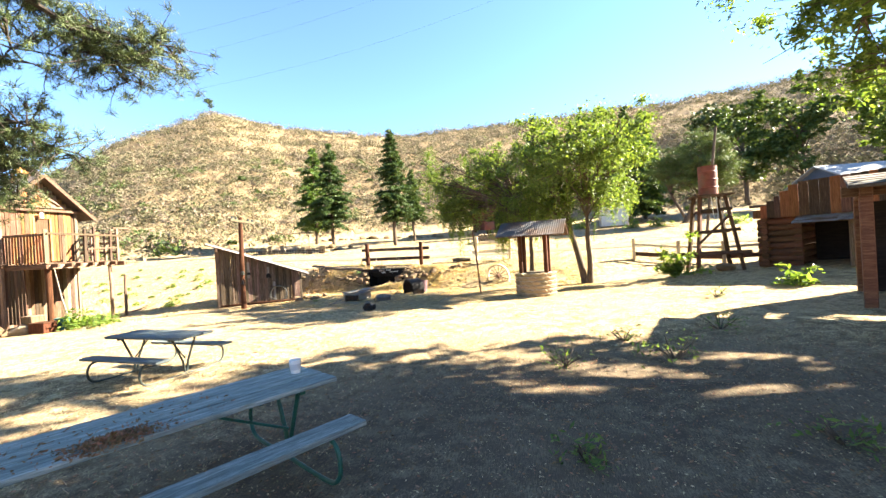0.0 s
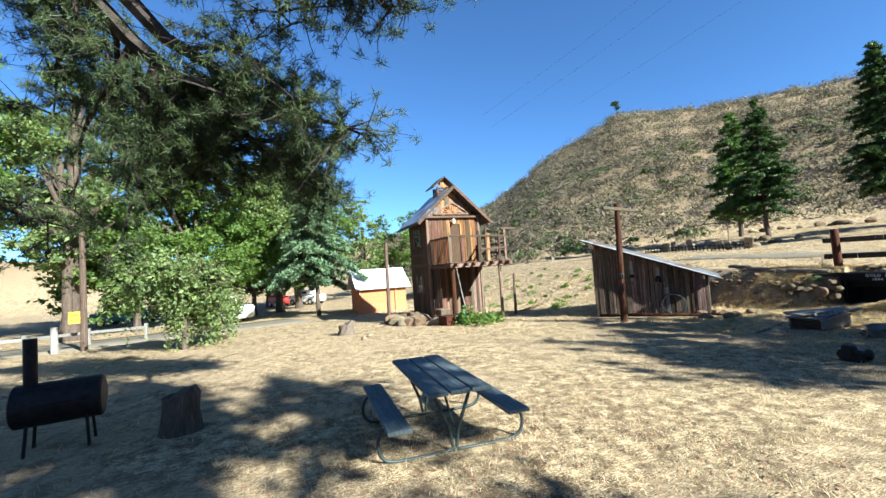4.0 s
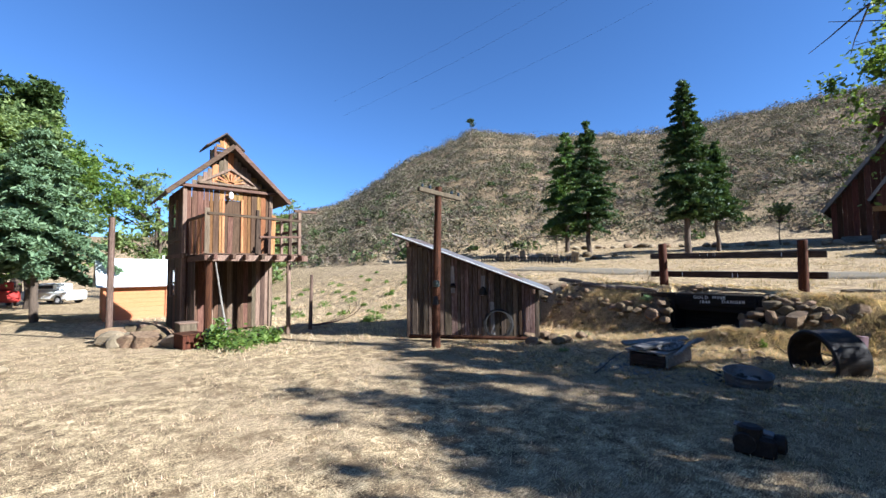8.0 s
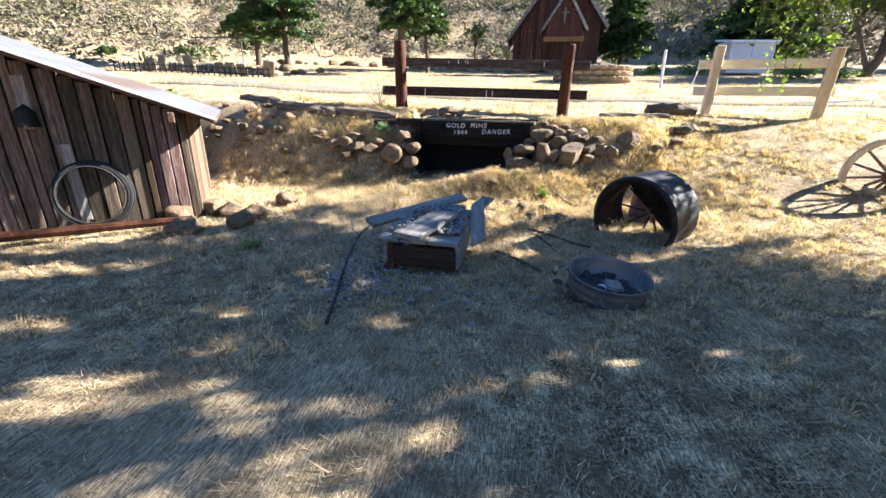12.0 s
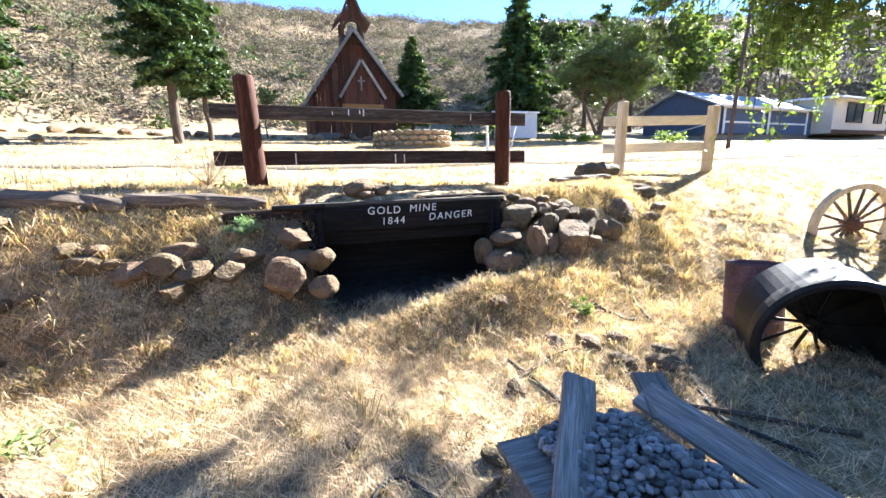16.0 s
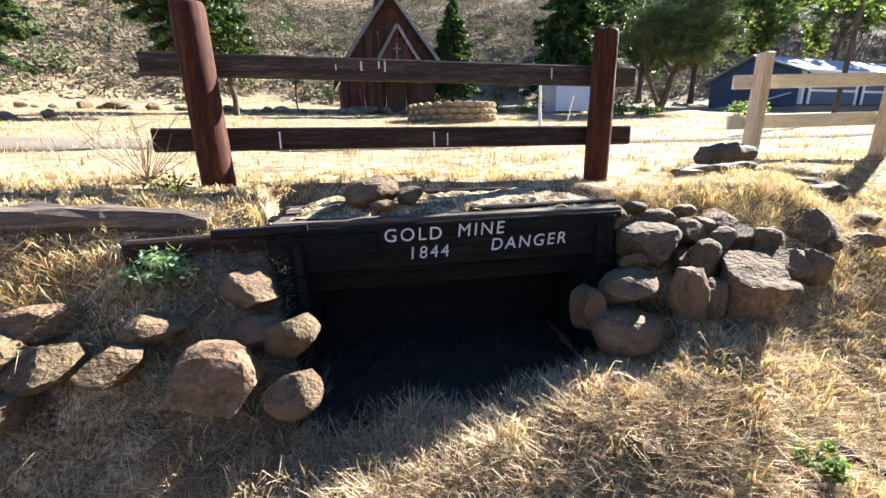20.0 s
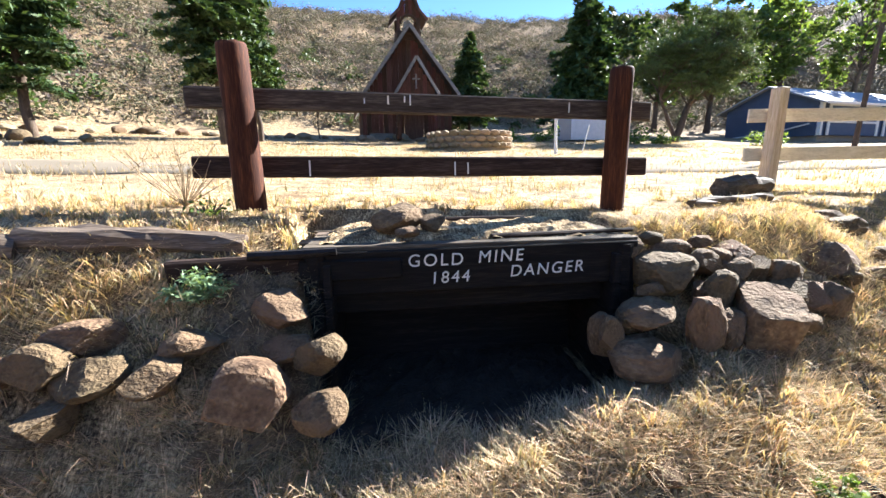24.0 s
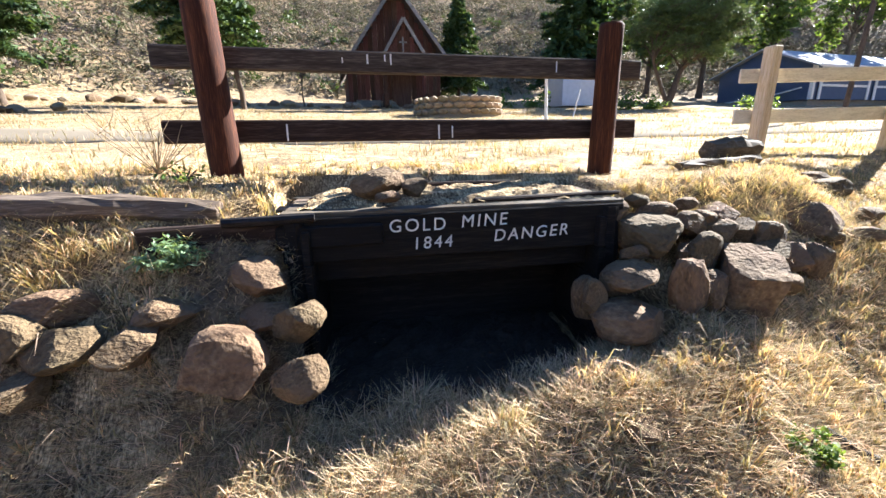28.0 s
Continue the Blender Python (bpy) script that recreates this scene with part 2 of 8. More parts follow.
surface("pebble", [(0.3, (0.09, 0.085, 0.08)), (0.7, (0.30, 0.28, 0.26))], 12, 60, rough=0.8, bump=0.3, island=0.55)
wood("weathered_board", (0.045, 0.03, 0.02), (0.135, 0.092, 0.06), (0.30, 0.22, 0.15), "z", 0.4)
wood("silver_board", (0.075, 0.066, 0.056), (0.20, 0.178, 0.15), (0.42, 0.38, 0.325), "z", 0.25)
wood("silver_board_x", (0.07, 0.063, 0.054), (0.19, 0.169, 0.143), (0.40, 0.36, 0.31), "x", 0.25)
wood("tan_board", (0.08, 0.032, 0.012), (0.29, 0.135, 0.05), (0.54, 0.31, 0.135), "z", 0.45)
wood("rust_board", (0.05, 0.018, 0.008), (0.17, 0.065, 0.026), (0.32, 0.15, 0.065), "z", 0.35)
wood("shed_board", (0.02, 0.013, 0.009), (0.11, 0.072, 0.05), (0.34, 0.26, 0.195), "z", 0.6)
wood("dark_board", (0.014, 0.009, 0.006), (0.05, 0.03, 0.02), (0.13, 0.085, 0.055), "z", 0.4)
wood("pole_wood", (0.025, 0.016, 0.011), (0.085, 0.056, 0.038), (0.19, 0.135, 0.095), "z", 0.2)
surface("brush", [(0.36, (0.05, 0.056, 0.024)), (0.44, (0.095, 0.095, 0.045)), (0.50, (0.155, 0.135, 0.08)), (0.555, (0.215, 0.17, 0.125)), (0.61, (0.20, 0.15, 0.125)), (0.67, (0.24, 0.145, 0.10))], 0.55, 7.0, rough=0.95, bump=1.0, dist=0.35, world_space=True, island=0.3, spec=0.05)
wood("brown_board", (0.026, 0.014, 0.009), (0.08, 0.042, 0.024), (0.18, 0.108, 0.066), "z", 0.4)
wood("brown_board_x", (0.026, 0.015, 0.010), (0.08, 0.045, 0.028), (0.18, 0.112, 0.072), "x", 0.35)
wood("brown_board_y", (0.026, 0.015, 0.010), (0.08, 0.048, 0.03), (0.19, 0.125, 0.08), "y", 0.35)
wood("red_post", (0.013, 0.005, 0.0025), (0.05, 0.0155, 0.0065), (0.16, 0.057, 0.022), "z", 0.15)
wood("dark_rail", (0.010, 0.006, 0.005), (0.03, 0.018, 0.013), (0.11, 0.076, 0.056), "x", 0.12)
wood("grey_rail", (0.016, 0.011, 0.009), (0.055, 0.04, 0.031), (0.17, 0.135, 0.105), "x", 0.12)
# black_board: black header paint, and shade coloured into the mouth, porch and shelter
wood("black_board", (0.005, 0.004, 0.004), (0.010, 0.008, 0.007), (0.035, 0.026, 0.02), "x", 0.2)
wood("chapel_board", (0.028, 0.012, 0.007), (0.075, 0.032, 0.018), (0.15, 0.075, 0.045), "z", 0.35)
wood("cream_board", (0.42, 0.36, 0.25), (0.66, 0.59, 0.45), (0.80, 0.74, 0.60), "x", 0.12)
wood("cream_post", (0.33, 0.24, 0.14), (0.55, 0.44, 0.29), (0.76, 0.69, 0.55), "z", 0.12)
wood("table_board", (0.07, 0.082, 0.076), (0.20, 0.225, 0.205), (0.52, 0.55, 0.51), "x", 0.15)
wood("table_dark", (0.05, 0.06, 0.062), (0.115, 0.135, 0.135), (0.22, 0.25, 0.25), "x", 0.15)
wood("orange_siding", (0.30, 0.11, 0.045), (0.46, 0.18, 0.075), (0.55, 0.25, 0.12), "x", 0.1)
wood("log_wood", (0.03, 0.014, 0.008), (0.095, 0.045, 0.024), (0.20, 0.11, 0.06), "x", 0.3)
surface("white_paint", [(0.3, (0.62, 0.60, 0.55)), (0.7, (0.82, 0.81, 0.77))], 5, 30, rough=0.6, bump=0.15)
surface("white_metal", [(0.3, (0.66, 0.67, 0.67)), (0.7, (0.82, 0.83, 0.83))], 1.5, 12, rough=0.45, bump=0.1)
surface("corrugated", [(0.3, (0.30, 0.31, 0.32)), (0.7, (0.52, 0.54, 0.56))], 4, 30, rough=0.42, metal=0.75, bump=0.1, tint2=(0.24, 0.16, 0.11), patch=1.3)
surface("shed_sheet", [(0.3, (0.12, 0.12, 0.125)), (0.7, (0.27, 0.275, 0.285))], 4, 30, rough=0.5, metal=0.5, bump=0.1, tint2=(0.15, 0.095, 0.065), patch=1.3)
surface("dark_sheet", [(0.3, (0.045, 0.045, 0.05)), (0.7, (0.14, 0.14, 0.15))], 4, 30, rough=0.5, metal=0.5, bump=0.1, tint2=(0.09, 0.055, 0.04), patch=1.3)
surface("shingle", [(0.3, (0.035, 0.024, 0.018)), (0.7, (0.11, 0.08, 0.06))], 7, 40, rough=0.9, bump=0.5, vary=0.35)
surface("slate_roof", [(0.3, (0.22, 0.22, 0.22)), (0.7, (0.40, 0.40, 0.40))], 7, 40, rough=0.85, bump=0.4)
surface("blue_siding", [(0.3, (0.055, 0.075, 0.125)), (0.7, (0.085, 0.115, 0.175))], 3, 40, rough=0.7, bump=0.15)
surface("beige_wall", [(0.3, (0.50, 0.45, 0.36)), (0.7, (0.60, 0.55, 0.45))], 2, 40, rough=0.8, bump=0.15)
surface("iron", [(0.3, (0.010, 0.009, 0.009)), (0.7, (0.04, 0.034, 0.031))], 10, 60, rough=0.6, metal=0.6, bump=0.3)
surface("rust", [(0.3, (0.06, 0.03, 0.02)), (0.55, (0.14, 0.065, 0.04)), (0.75, (0.25, 0.13, 0.08))], 8, 60, rough=0.8, metal=0.25, bump=0.5)
surface("plum_rust", [(0.3, (0.045, 0.025, 0.03)), (0.7, (0.16, 0.095, 0.105))], 8, 60, rough=0.55, metal=0.4, bump=0.4)
surface("red_barrel", [(0.3, (0.10, 0.025, 0.018)), (0.7, (0.26, 0.075, 0.05))], 5, 40, rough=0.6, bump=0.3, tint2=(0.14, 0.07, 0.05), patch=2.0)
surface("galvanised", [(0.3, (0.07, 0.07, 0.076)), (0.7, (0.22, 0.222, 0.23))], 9, 50, rough=0.55, metal=0.6, bump=0.3, tint2=(0.20, 0.17, 0.15), patch=4.0)
surface("green_pipe", [(0.3, (0.012, 0.055, 0.04)), (0.7, (0.03, 0.11, 0.08))], 9, 50, rough=0.4, bump=0.1)
surface("dark_pipe", [(0.3, (0.015, 0.02, 0.018)), (0.7, (0.04, 0.05, 0.045))], 9, 50, rough=0.5, bump=0.1)
surface("rubber", [(0.3, (0.012, 0.012, 0.012)), (0.7, (0.035, 0.033, 0.032))], 9, 50, rough=0.7, bump=0.2)
surface("stonework", [(0.3, (0.15, 0.105, 0.06)), (0.5, (0.27, 0.20, 0.115)), (0.72, (0.42, 0.33, 0.21))], 6, 40, rough=0.9, bump=0.6, vary=0.25, dist=0.02)
surface("mortar", [(0.3, (0.20, 0.17, 0.13)), (0.7, (0.36, 0.31, 0.25))], 6, 40, rough=0.95, bump=0.4)
surface("asphalt_pale", [(0.3, (0.135, 0.112, 0.08)), (0.7, (0.21, 0.178, 0.132))], 1.2, 40, rough=0.95, spec=0.05, bump=0.3, world_space=True)
surface("teal_paint", [(0.3, (0.03, 0.12, 0.105)), (0.7, (0.06, 0.19, 0.165))], 4, 30, rough=0.6, bump=0.1)
surface("red_paint", [(0.3, (0.28, 0.02, 0.015)), (0.7, (0.42, 0.04, 0.03))], 4, 30, rough=0.4, bump=0.05)
surface("yellow_paint", [(0.3, (0.60, 0.40, 0.02)), (0.7, (0.75, 0.53, 0.05))], 4, 30, rough=0.5, bump=0.05)
surface("ash", [(0.3, (0.012, 0.011, 0.010)), (0.7, (0.10, 0.095, 0.085))], 12, 60, rough=0.95, bump=0.6, island=0.3)
surface("cardboard", [(0.3, (0.62, 0.60, 0.56)), (0.7, (0.80, 0.78, 0.74))], 5, 40, rough=0.8, bump=0.1)
surface("silver_paint", [(0.3, (0.45, 0.45, 0.46)), (0.7, (0.62, 0.62, 0.63))], 5, 40, rough=0.4, metal=0.3, bump=0.05)
# light through the hillside twigs
bt = MATS["brush"].node_tree
tr_ = bt.nodes.new("ShaderNodeBsdfTranslucent")
bt.links.new(bt.nodes["Principled BSDF"].inputs["Base Color"].links[0].from_socket, tr_.inputs["Color"])
ms_ = bt.nodes.new("ShaderNodeMixShader")
ms_.inputs[0].default_value = 0.2
bt.links.new(bt.nodes["Principled BSDF"].outputs[0], ms_.inputs[1])
bt.links.new(tr_.outputs[0], ms_.inputs[2])
bt.links.new(ms_.outputs[0], bt.nodes["Material Output"].inputs["Surface"])
wood("grey_log", (0.035, 0.027, 0.02), (0.11, 0.084, 0.06), (0.25, 0.20, 0.15), "x", 0.2)
glass = bpy.data.materials.new("window_glass")
glass.use_nodes = True
gb = glass.node_tree.nodes["Principled BSDF"]
gb.inputs["Base Color"].default_value = (0.03, 0.04, 0.045, 1)
gb.inputs["Roughness"].default_value = 0.06
gb.inputs["Specular IOR Level"].default_value = 0.6
MATS["window_glass"] = glass

# helpers for meshes
RNG = np.random.default_rng(7)


def mesh_np(name, verts, faces, mat, smooth=False):
    """A mesh from arrays; faces all have the same number of corners."""
    verts, faces = np.asarray(verts, np.float32), np.asarray(faces, np.int32)
    me = bpy.data.meshes.new(name)
    k = faces.shape[1]
    me.vertices.add(len(verts))
    me.vertices.foreach_set("co", verts.ravel())
    me.loops.add(faces.size)
    me.loops.foreach_set("vertex_index", faces.ravel())
    me.polygons.add(len(faces))
    me.polygons.foreach_set("loop_start", np.arange(0, faces.size, k, dtype=np.int32))
    me.polygons.foreach_set("use_smooth", np.full(len(faces), smooth))
    me.update(calc_edges=True)
    me.materials.append(MATS[mat])
    return me


def child(ob, parent):
    if parent is not None:
        ob.parent = parent
    return ob


def part(name, bm, mat, parent=None, label="", smooth=False):
    """One bmesh as one mesh object, under a thing or under a part."""
    me = bpy.data.meshes.new(name)
    if smooth:
        for f in bm.faces:
            f.smooth = True
    bm.to_mesh(me)
    bm.free()
    me.materials.append(MATS[mat])
    return tagged(child(new(name, me), parent), label)


def part_np(name, verts, faces, mat, parent=None, label="", smooth=False):
    return tagged(child(new(name, mesh_np(name, verts, faces, mat, smooth)), parent), label)


def thing(name, label, category, m=None, group="", kind=""):
    ob = new(name)
    ob.empty_display_size = 0.2
    if m is not None:
        ob.matrix_basis = m
    return tagged(ob, label, category, group, kind)


def box(size, at=(0, 0, 0), m=None, bevel=0.006, rough=0.0, cuts=0):
    """A worn board or block: size along its axes, centred at a place, with slightly uneven corners and broken edges."""
    bm = bmesh.new()
    bmesh.ops.create_cube(bm, size=1.0)
    for v in bm.verts:
        v.co = Vector([c * s for c, s in zip(v.co, size)])
        if rough:
            v.co += Vector([random.uniform(-rough, rough) for _ in range(3)])
    if bevel:
        bmesh.ops.bevel(bm, geom=bm.edges[:], offset=min(bevel, min(size) * 0.3), segments=1, affect="EDGES")
    if m is not None:
        bm.transform(m)
    bmesh.ops.translate(bm, verts=bm.verts[:], vec=at)
    return bm


def beam(a, b, w, h, bevel=0.008, rough=0.0, roll=0.0):
    """A beam between two places, w across and h high."""
    a, b = Vector(a), Vector(b)
    d = b - a
    q = d.to_track_quat("X", "Z")
    return box((d.length, w, h), (a + b) / 2, q.to_matrix().to_4x4() @ Matrix.Rotation(roll, 4, "X"), bevel, rough)


def tube_np(points, radii, sides=8, cap=True):
    """A tapered tube along points: vertices and quads."""
    pts = np.asarray(points, float)
    rad = np.broadcast_to(np.asarray(radii, float), (len(pts),))
    tan = np.gradient(pts, axis=0)
    tan /= np.linalg.norm(tan, axis=1, keepdims=True) + 1e-9
    ref = np.array([0.31, 0.17, 0.93]) if abs(tan[0] @ [0.31, 0.17, 0.93]) < 0.9 else np.array([1.0, 0.1, 0.0])
    u = np.cross(tan, ref)
    u /= np.linalg.norm(u, axis=1, keepdims=True) + 1e-9
    v = np.cross(tan, u)
    a = np.linspace(0, 2 * np.pi, sides, endpoint=False)
    ring = pts[:, None] + rad[:, None, None] * (u[:, None] * np.cos(a)[None, :, None] + v[:, None] * np.sin(a)[None, :, None])
    n = len(pts)
    verts = ring.reshape(-1, 3)
    i, j = np.meshgrid(np.arange(n - 1), np.arange(sides), indexing="ij")
    j2 = (j + 1) % sides
    faces = np.stack([i * sides + j, i * sides + j2, (i + 1) * sides + j2, (i + 1) * sides + j], -1).reshape(-1, 4)
    if cap:
        ends = []
        for e, p in ((0, pts[0]), (n - 1, pts[-1])):
            c = len(verts)
            verts = np.vstack([verts, p[None]])
            for s in range(0, sides, 1):
                ends.append([e * sides + s, e * sides + (s + 1) % sides, c, c] if e else [e * sides + (s + 1) % sides, e * sides + s, c, c])
        tri = np.array(ends)[:, :3]
        return verts, faces, tri
    return verts, faces, None


def tube(points, radii, sides=10, wob=0.0):
    """The same as a bmesh."""
    v, q, t = tube_np(points, radii, sides)
    bm = bmesh.new()
    vs = [bm.verts.new(p + (RNG.normal(0, wob, 3) if wob else 0)) for p in v]
    for f in list(q) + list(t):
        bm.faces.new([vs[k] for k in f])
    return bm


def join_np(chunks):
    vs, fs, o = [], [], 0
    for v, f in chunks:
        vs.append(v)
        fs.append(np.asarray(f) + o)
        o += len(v)
    return np.vstack(vs), np.vstack(fs)


def tubes(list_of, sides=6):
    return join_np([tube_np(p, r, sides, cap=False)[:2] for p, r in list_of])


def leaves_np(pos, size, rng, aspect=0.5, up=0.4, jitter=0.5, droop=0.0):
    """A kite-shaped leaf at each place: vertices and quads."""
    n = len(pos)
    d = rng.normal(size=(n, 3))
    d[:, 2] = d[:, 2] * (1 - up) - droop
    d /= np.linalg.norm(d, axis=1, keepdims=True)
    w = np.cross(d, rng.normal(size=(n, 3)) * [0.5, 0.5, 0.5] + [0, 0, up * 2])
    w /= np.linalg.norm(w, axis=1, keepdims=True) + 1e-9
    s = (size * (1 + jitter * rng.uniform(-1, 1, n)))[:, None]
    a, b = pos - d * s * 0.5, pos + d * s * 0.5
    mid = pos - d * s * 0.08
    verts = np.stack([a, mid + w * s * aspect * 0.5, b, mid - w * s * aspect * 0.5], 1).reshape(-1, 3)
    return verts, np.arange(4 * n).reshape(-1, 4)


def stone_mesh(name, seed, sub=2, mat="rock", flat=0.0):
    """A rounded, faceted stone about 1 across."""
    rng = np.random.default_rng(seed)
    bm = bmesh.new()
    bmesh.ops.create_icosphere(bm, subdivisions=sub, radius=0.5)
    cuts = [(Vector(rng.normal(size=3)).normalized(), rng.uniform(0.29, 0.43)) for _ in range(10)] if not flat else [(Vector(rng.normal(size=3)).normalized(), rng.uniform(0.21, 0.36)) for _ in range(9)]
    off = Vector(rng.uniform(-50, 50, 3))
    for v in bm.verts:
        p = v.co.copy()
        for nrm, d in cuts:
            k = p.dot(nrm) - d
            if k > 0:
                p -= nrm * k * (0.97 if flat else 0.85)
        p *= (1.22 if flat else 1.0) + (0.045 if flat else 0.09) * noise.noise(p * 3.1 + off) + 0.05 * noise.noise(p * 9 + off) + 0.025 * noise.noise(p * 22 + off)
        v.co = p
    me = bpy.data.meshes.new(name)
    bm.to_mesh(me)
    bm.free()
    me.materials.append(MATS[mat])
    return me


STONES = [stone_mesh("stone", s, 3) for s in range(8)]
ANGULAR_STONES = [stone_mesh("stone", s + 40, 3, "rock", 1.0) for s in range(7)]
PALE_STONES = [stone_mesh("pale_stone", s + 20, 2, "pale_rock") for s in range(5)]


def put_stone(name, at, size, rz=0.0, tilt=0.0, parent=None, kind=None, label="", category="", group=""):
    ob = new(name, (kind or STONES)[random.randrange(len(kind or STONES))])
    ob.matrix_basis = pose(*at, tilt, random.uniform(-8, 8), rz) @ Matrix.Diagonal((*size, 1))
    child(ob, parent)
    return tagged(ob, label, category, group)

# the ground: one sheet from the yard to the ridge of the hills
HILL_C = (-6.0, 11.0)
RIDGE_AZ = [-180, -120, -75, -52, -38, -26, -15, -3, 8, 20, 28, 36, 40, 44, 49, 55, 59, 63, 68, 73, 82, 100, 140, 180]
RIDGE_EL = [6, 7, 11, 14.2, 15.6, 16.2, 16.8, 17.3, 17.1, 16.6, 17.2, 17.7, 18.5, 19.2, 16.8, 13.8, 11.0, 8.8, 7.6, 6.2, 4.6, 4.0, 5, 6]
FOOT_AZ = [-180, -90, -60, -30, 0, 25, 45, 60, 75, 100, 140, 180]
FOOT_R = [120, 90, 70, 56, 46, 42, 38, 36, 60, 90, 110, 120]


def sstep(a, b, x):
    t = np.clip((x - a) / (b - a), 0, 1)
    return t * t * (3 - 2 * t)


def wob(x, y, s, seed=0.0):
    """Smooth unevenness from a few sines."""
    return (np.sin(x * s + 1.3 + seed) * np.cos(y * s * 1.13 - 0.4 + seed) + 0.6 * np.sin(x * s * 2.1 - y * s * 1.7 + seed * 2) + 0.4 * np.cos(x * s * 3.7 + y * s * 3.1 + seed)) / 2


def ground_z(x, y):
    x, y = np.asarray(x, float), np.asarray(y, float)
    low = -0.42 + 0.018 * np.clip(x + 8, -8, 9) + 0.05 * np.clip(x - 1, 0, 12) - 0.08 * np.exp(-((x + 7.5) ** 2 + (y - 16.5) ** 2) / 9)
    low = low - 0.02 * np.clip(-16 - x, 0, 20)
    d = np.clip(y - 22, 0, 60)
    high = 0.78 + 0.07 * d + 0.0007 * d * d + 0.03 * np.clip(-8 - x, 0, 18)
    start = np.interp(x, [-22, -16.5, -14.5, -11.6, -10.05, -9.5, -7.75, -7.45, -5.8, -4.6, 2, 8, 30], [15.5, 16.5, 19.8, 19.6, 19.75, 19.95, 19.92, 19.72, 19.45, 18.7, 18.5, 21, 24])
    width = np.interp(x, [-22, -16.5, -14.5, -11.6, -10.05, -9.5, -7.75, -7.45, -5.8, -4.6, 2, 8, 30], [12, 8, 1.6, 1.9, 1.75, 1.6, 1.6, 1.6, 1.75, 3.8, 4.5, 5, 8])
    z = low + (high - low) * sstep(0, 1, (y - start) / width)
    # the mouth of the mine, dug back into the bank
    mouth = sstep(-9.80, -9.60, x) * (1 - sstep(-7.6, -7.4, x)) * sstep(20.2, 20.45, y) * (1 - sstep(21.5, 21.75, y))
    z = z + mouth * (np.minimum(z, -0.34) - z)
    z = z + 0.03 * wob(x, y, 0.55) + 0.02 * wob(x, y, 1.7, 2.0) + 0.005 * wob(x, y, 4.7, 1.0)
    bank = np.exp(-((y - 20.4) / 0.9) ** 2) * sstep(-17, -15, x) * (1 - sstep(-4.5, -3, x))
    z = z + bank * (0.04 * wob(x, y, 5.3, 0.7) + 0.03 * wob(x, y, 11.0, 0.2))
    z = z + 0.38 * np.exp(-((x + 7.9) ** 2 / 1.7 + (y - 19.9) ** 2 / 0.13)) + 0.06 * np.exp(-((x + 7.6) ** 2 + (y - 19.4) ** 2) / 0.5)
    # hills
    az = np.degrees(np.arctan2(-(x - HILL_C[0]), y - HILL_C[1]))
    r = np.hypot(x - HILL_C[0], y - HILL_C[1])
    top = 1.0 + 140 * np.tan(np.radians(np.interp(az, RIDGE_AZ, RIDGE_EL)))
    foot = np.interp(az, FOOT_AZ, FOOT_R)
    s = np.clip((r - foot) / (140 - foot), 0, None)
    rise = np.where(s < 1, s ** 1.05, 1 - 0.25 * (1 - np.exp(-(s - 1) * 1.2)))
    rough = sstep(0.02, 0.3, s) * (1.6 * wob(x, y, 0.09, 4.0) + 0.9 * wob(x, y, 0.23, 1.0)) * (1 - 0.75 * sstep(0.8, 1.0, s))
    return z + rise * (top - z) + rough


def gz(x, y):
    return float(ground_z(x, y))


def axis_points(lo, hi, fine_lo, fine_hi, f0, f1, step, far):
    mid = np.concatenate([np.arange(lo, fine_lo, step), np.arange(fine_lo, fine_hi, f0), np.arange(fine_hi, hi, step)])
    out, s = [], f1
    p = hi
    up = [hi]
    while p < far:
        p += s
        s = min(s * 1.09, 26)
        up.append(p)
    p, s, down = lo, f1, []
    while p > -far:
        p -= s
        s = min(s * 1.09, 26)
        down.append(p)
    return np.concatenate([down[::-1], mid, up])


gx = axis_points(-15, 5, -12.5, -4.5, 0.11, 0.28, 0.25, 900)
gy = axis_points(-4, 25, 14.5, 22.6, 0.11, 0.28, 0.25, 900)
GX, GY = np.meshgrid(gx, gy, indexing="ij")
GZ = ground_z(GX, GY)
near = np.exp(-((GX + 7) ** 2 + (GY - 12) ** 2) / 180)
GZ = GZ + near * RNG.normal(0, 0.007, GZ.shape)
nx, ny = GX.shape
ii, jj = np.meshgrid(np.arange(nx - 1), np.arange(ny - 1), indexing="ij")
base = (ii * ny + jj).ravel()
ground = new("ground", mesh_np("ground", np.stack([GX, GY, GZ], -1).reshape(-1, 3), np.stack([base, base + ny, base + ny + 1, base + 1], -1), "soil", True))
tagged(ground, "dry straw-coloured ground rising to brushy hills", "ground", kind="structure")


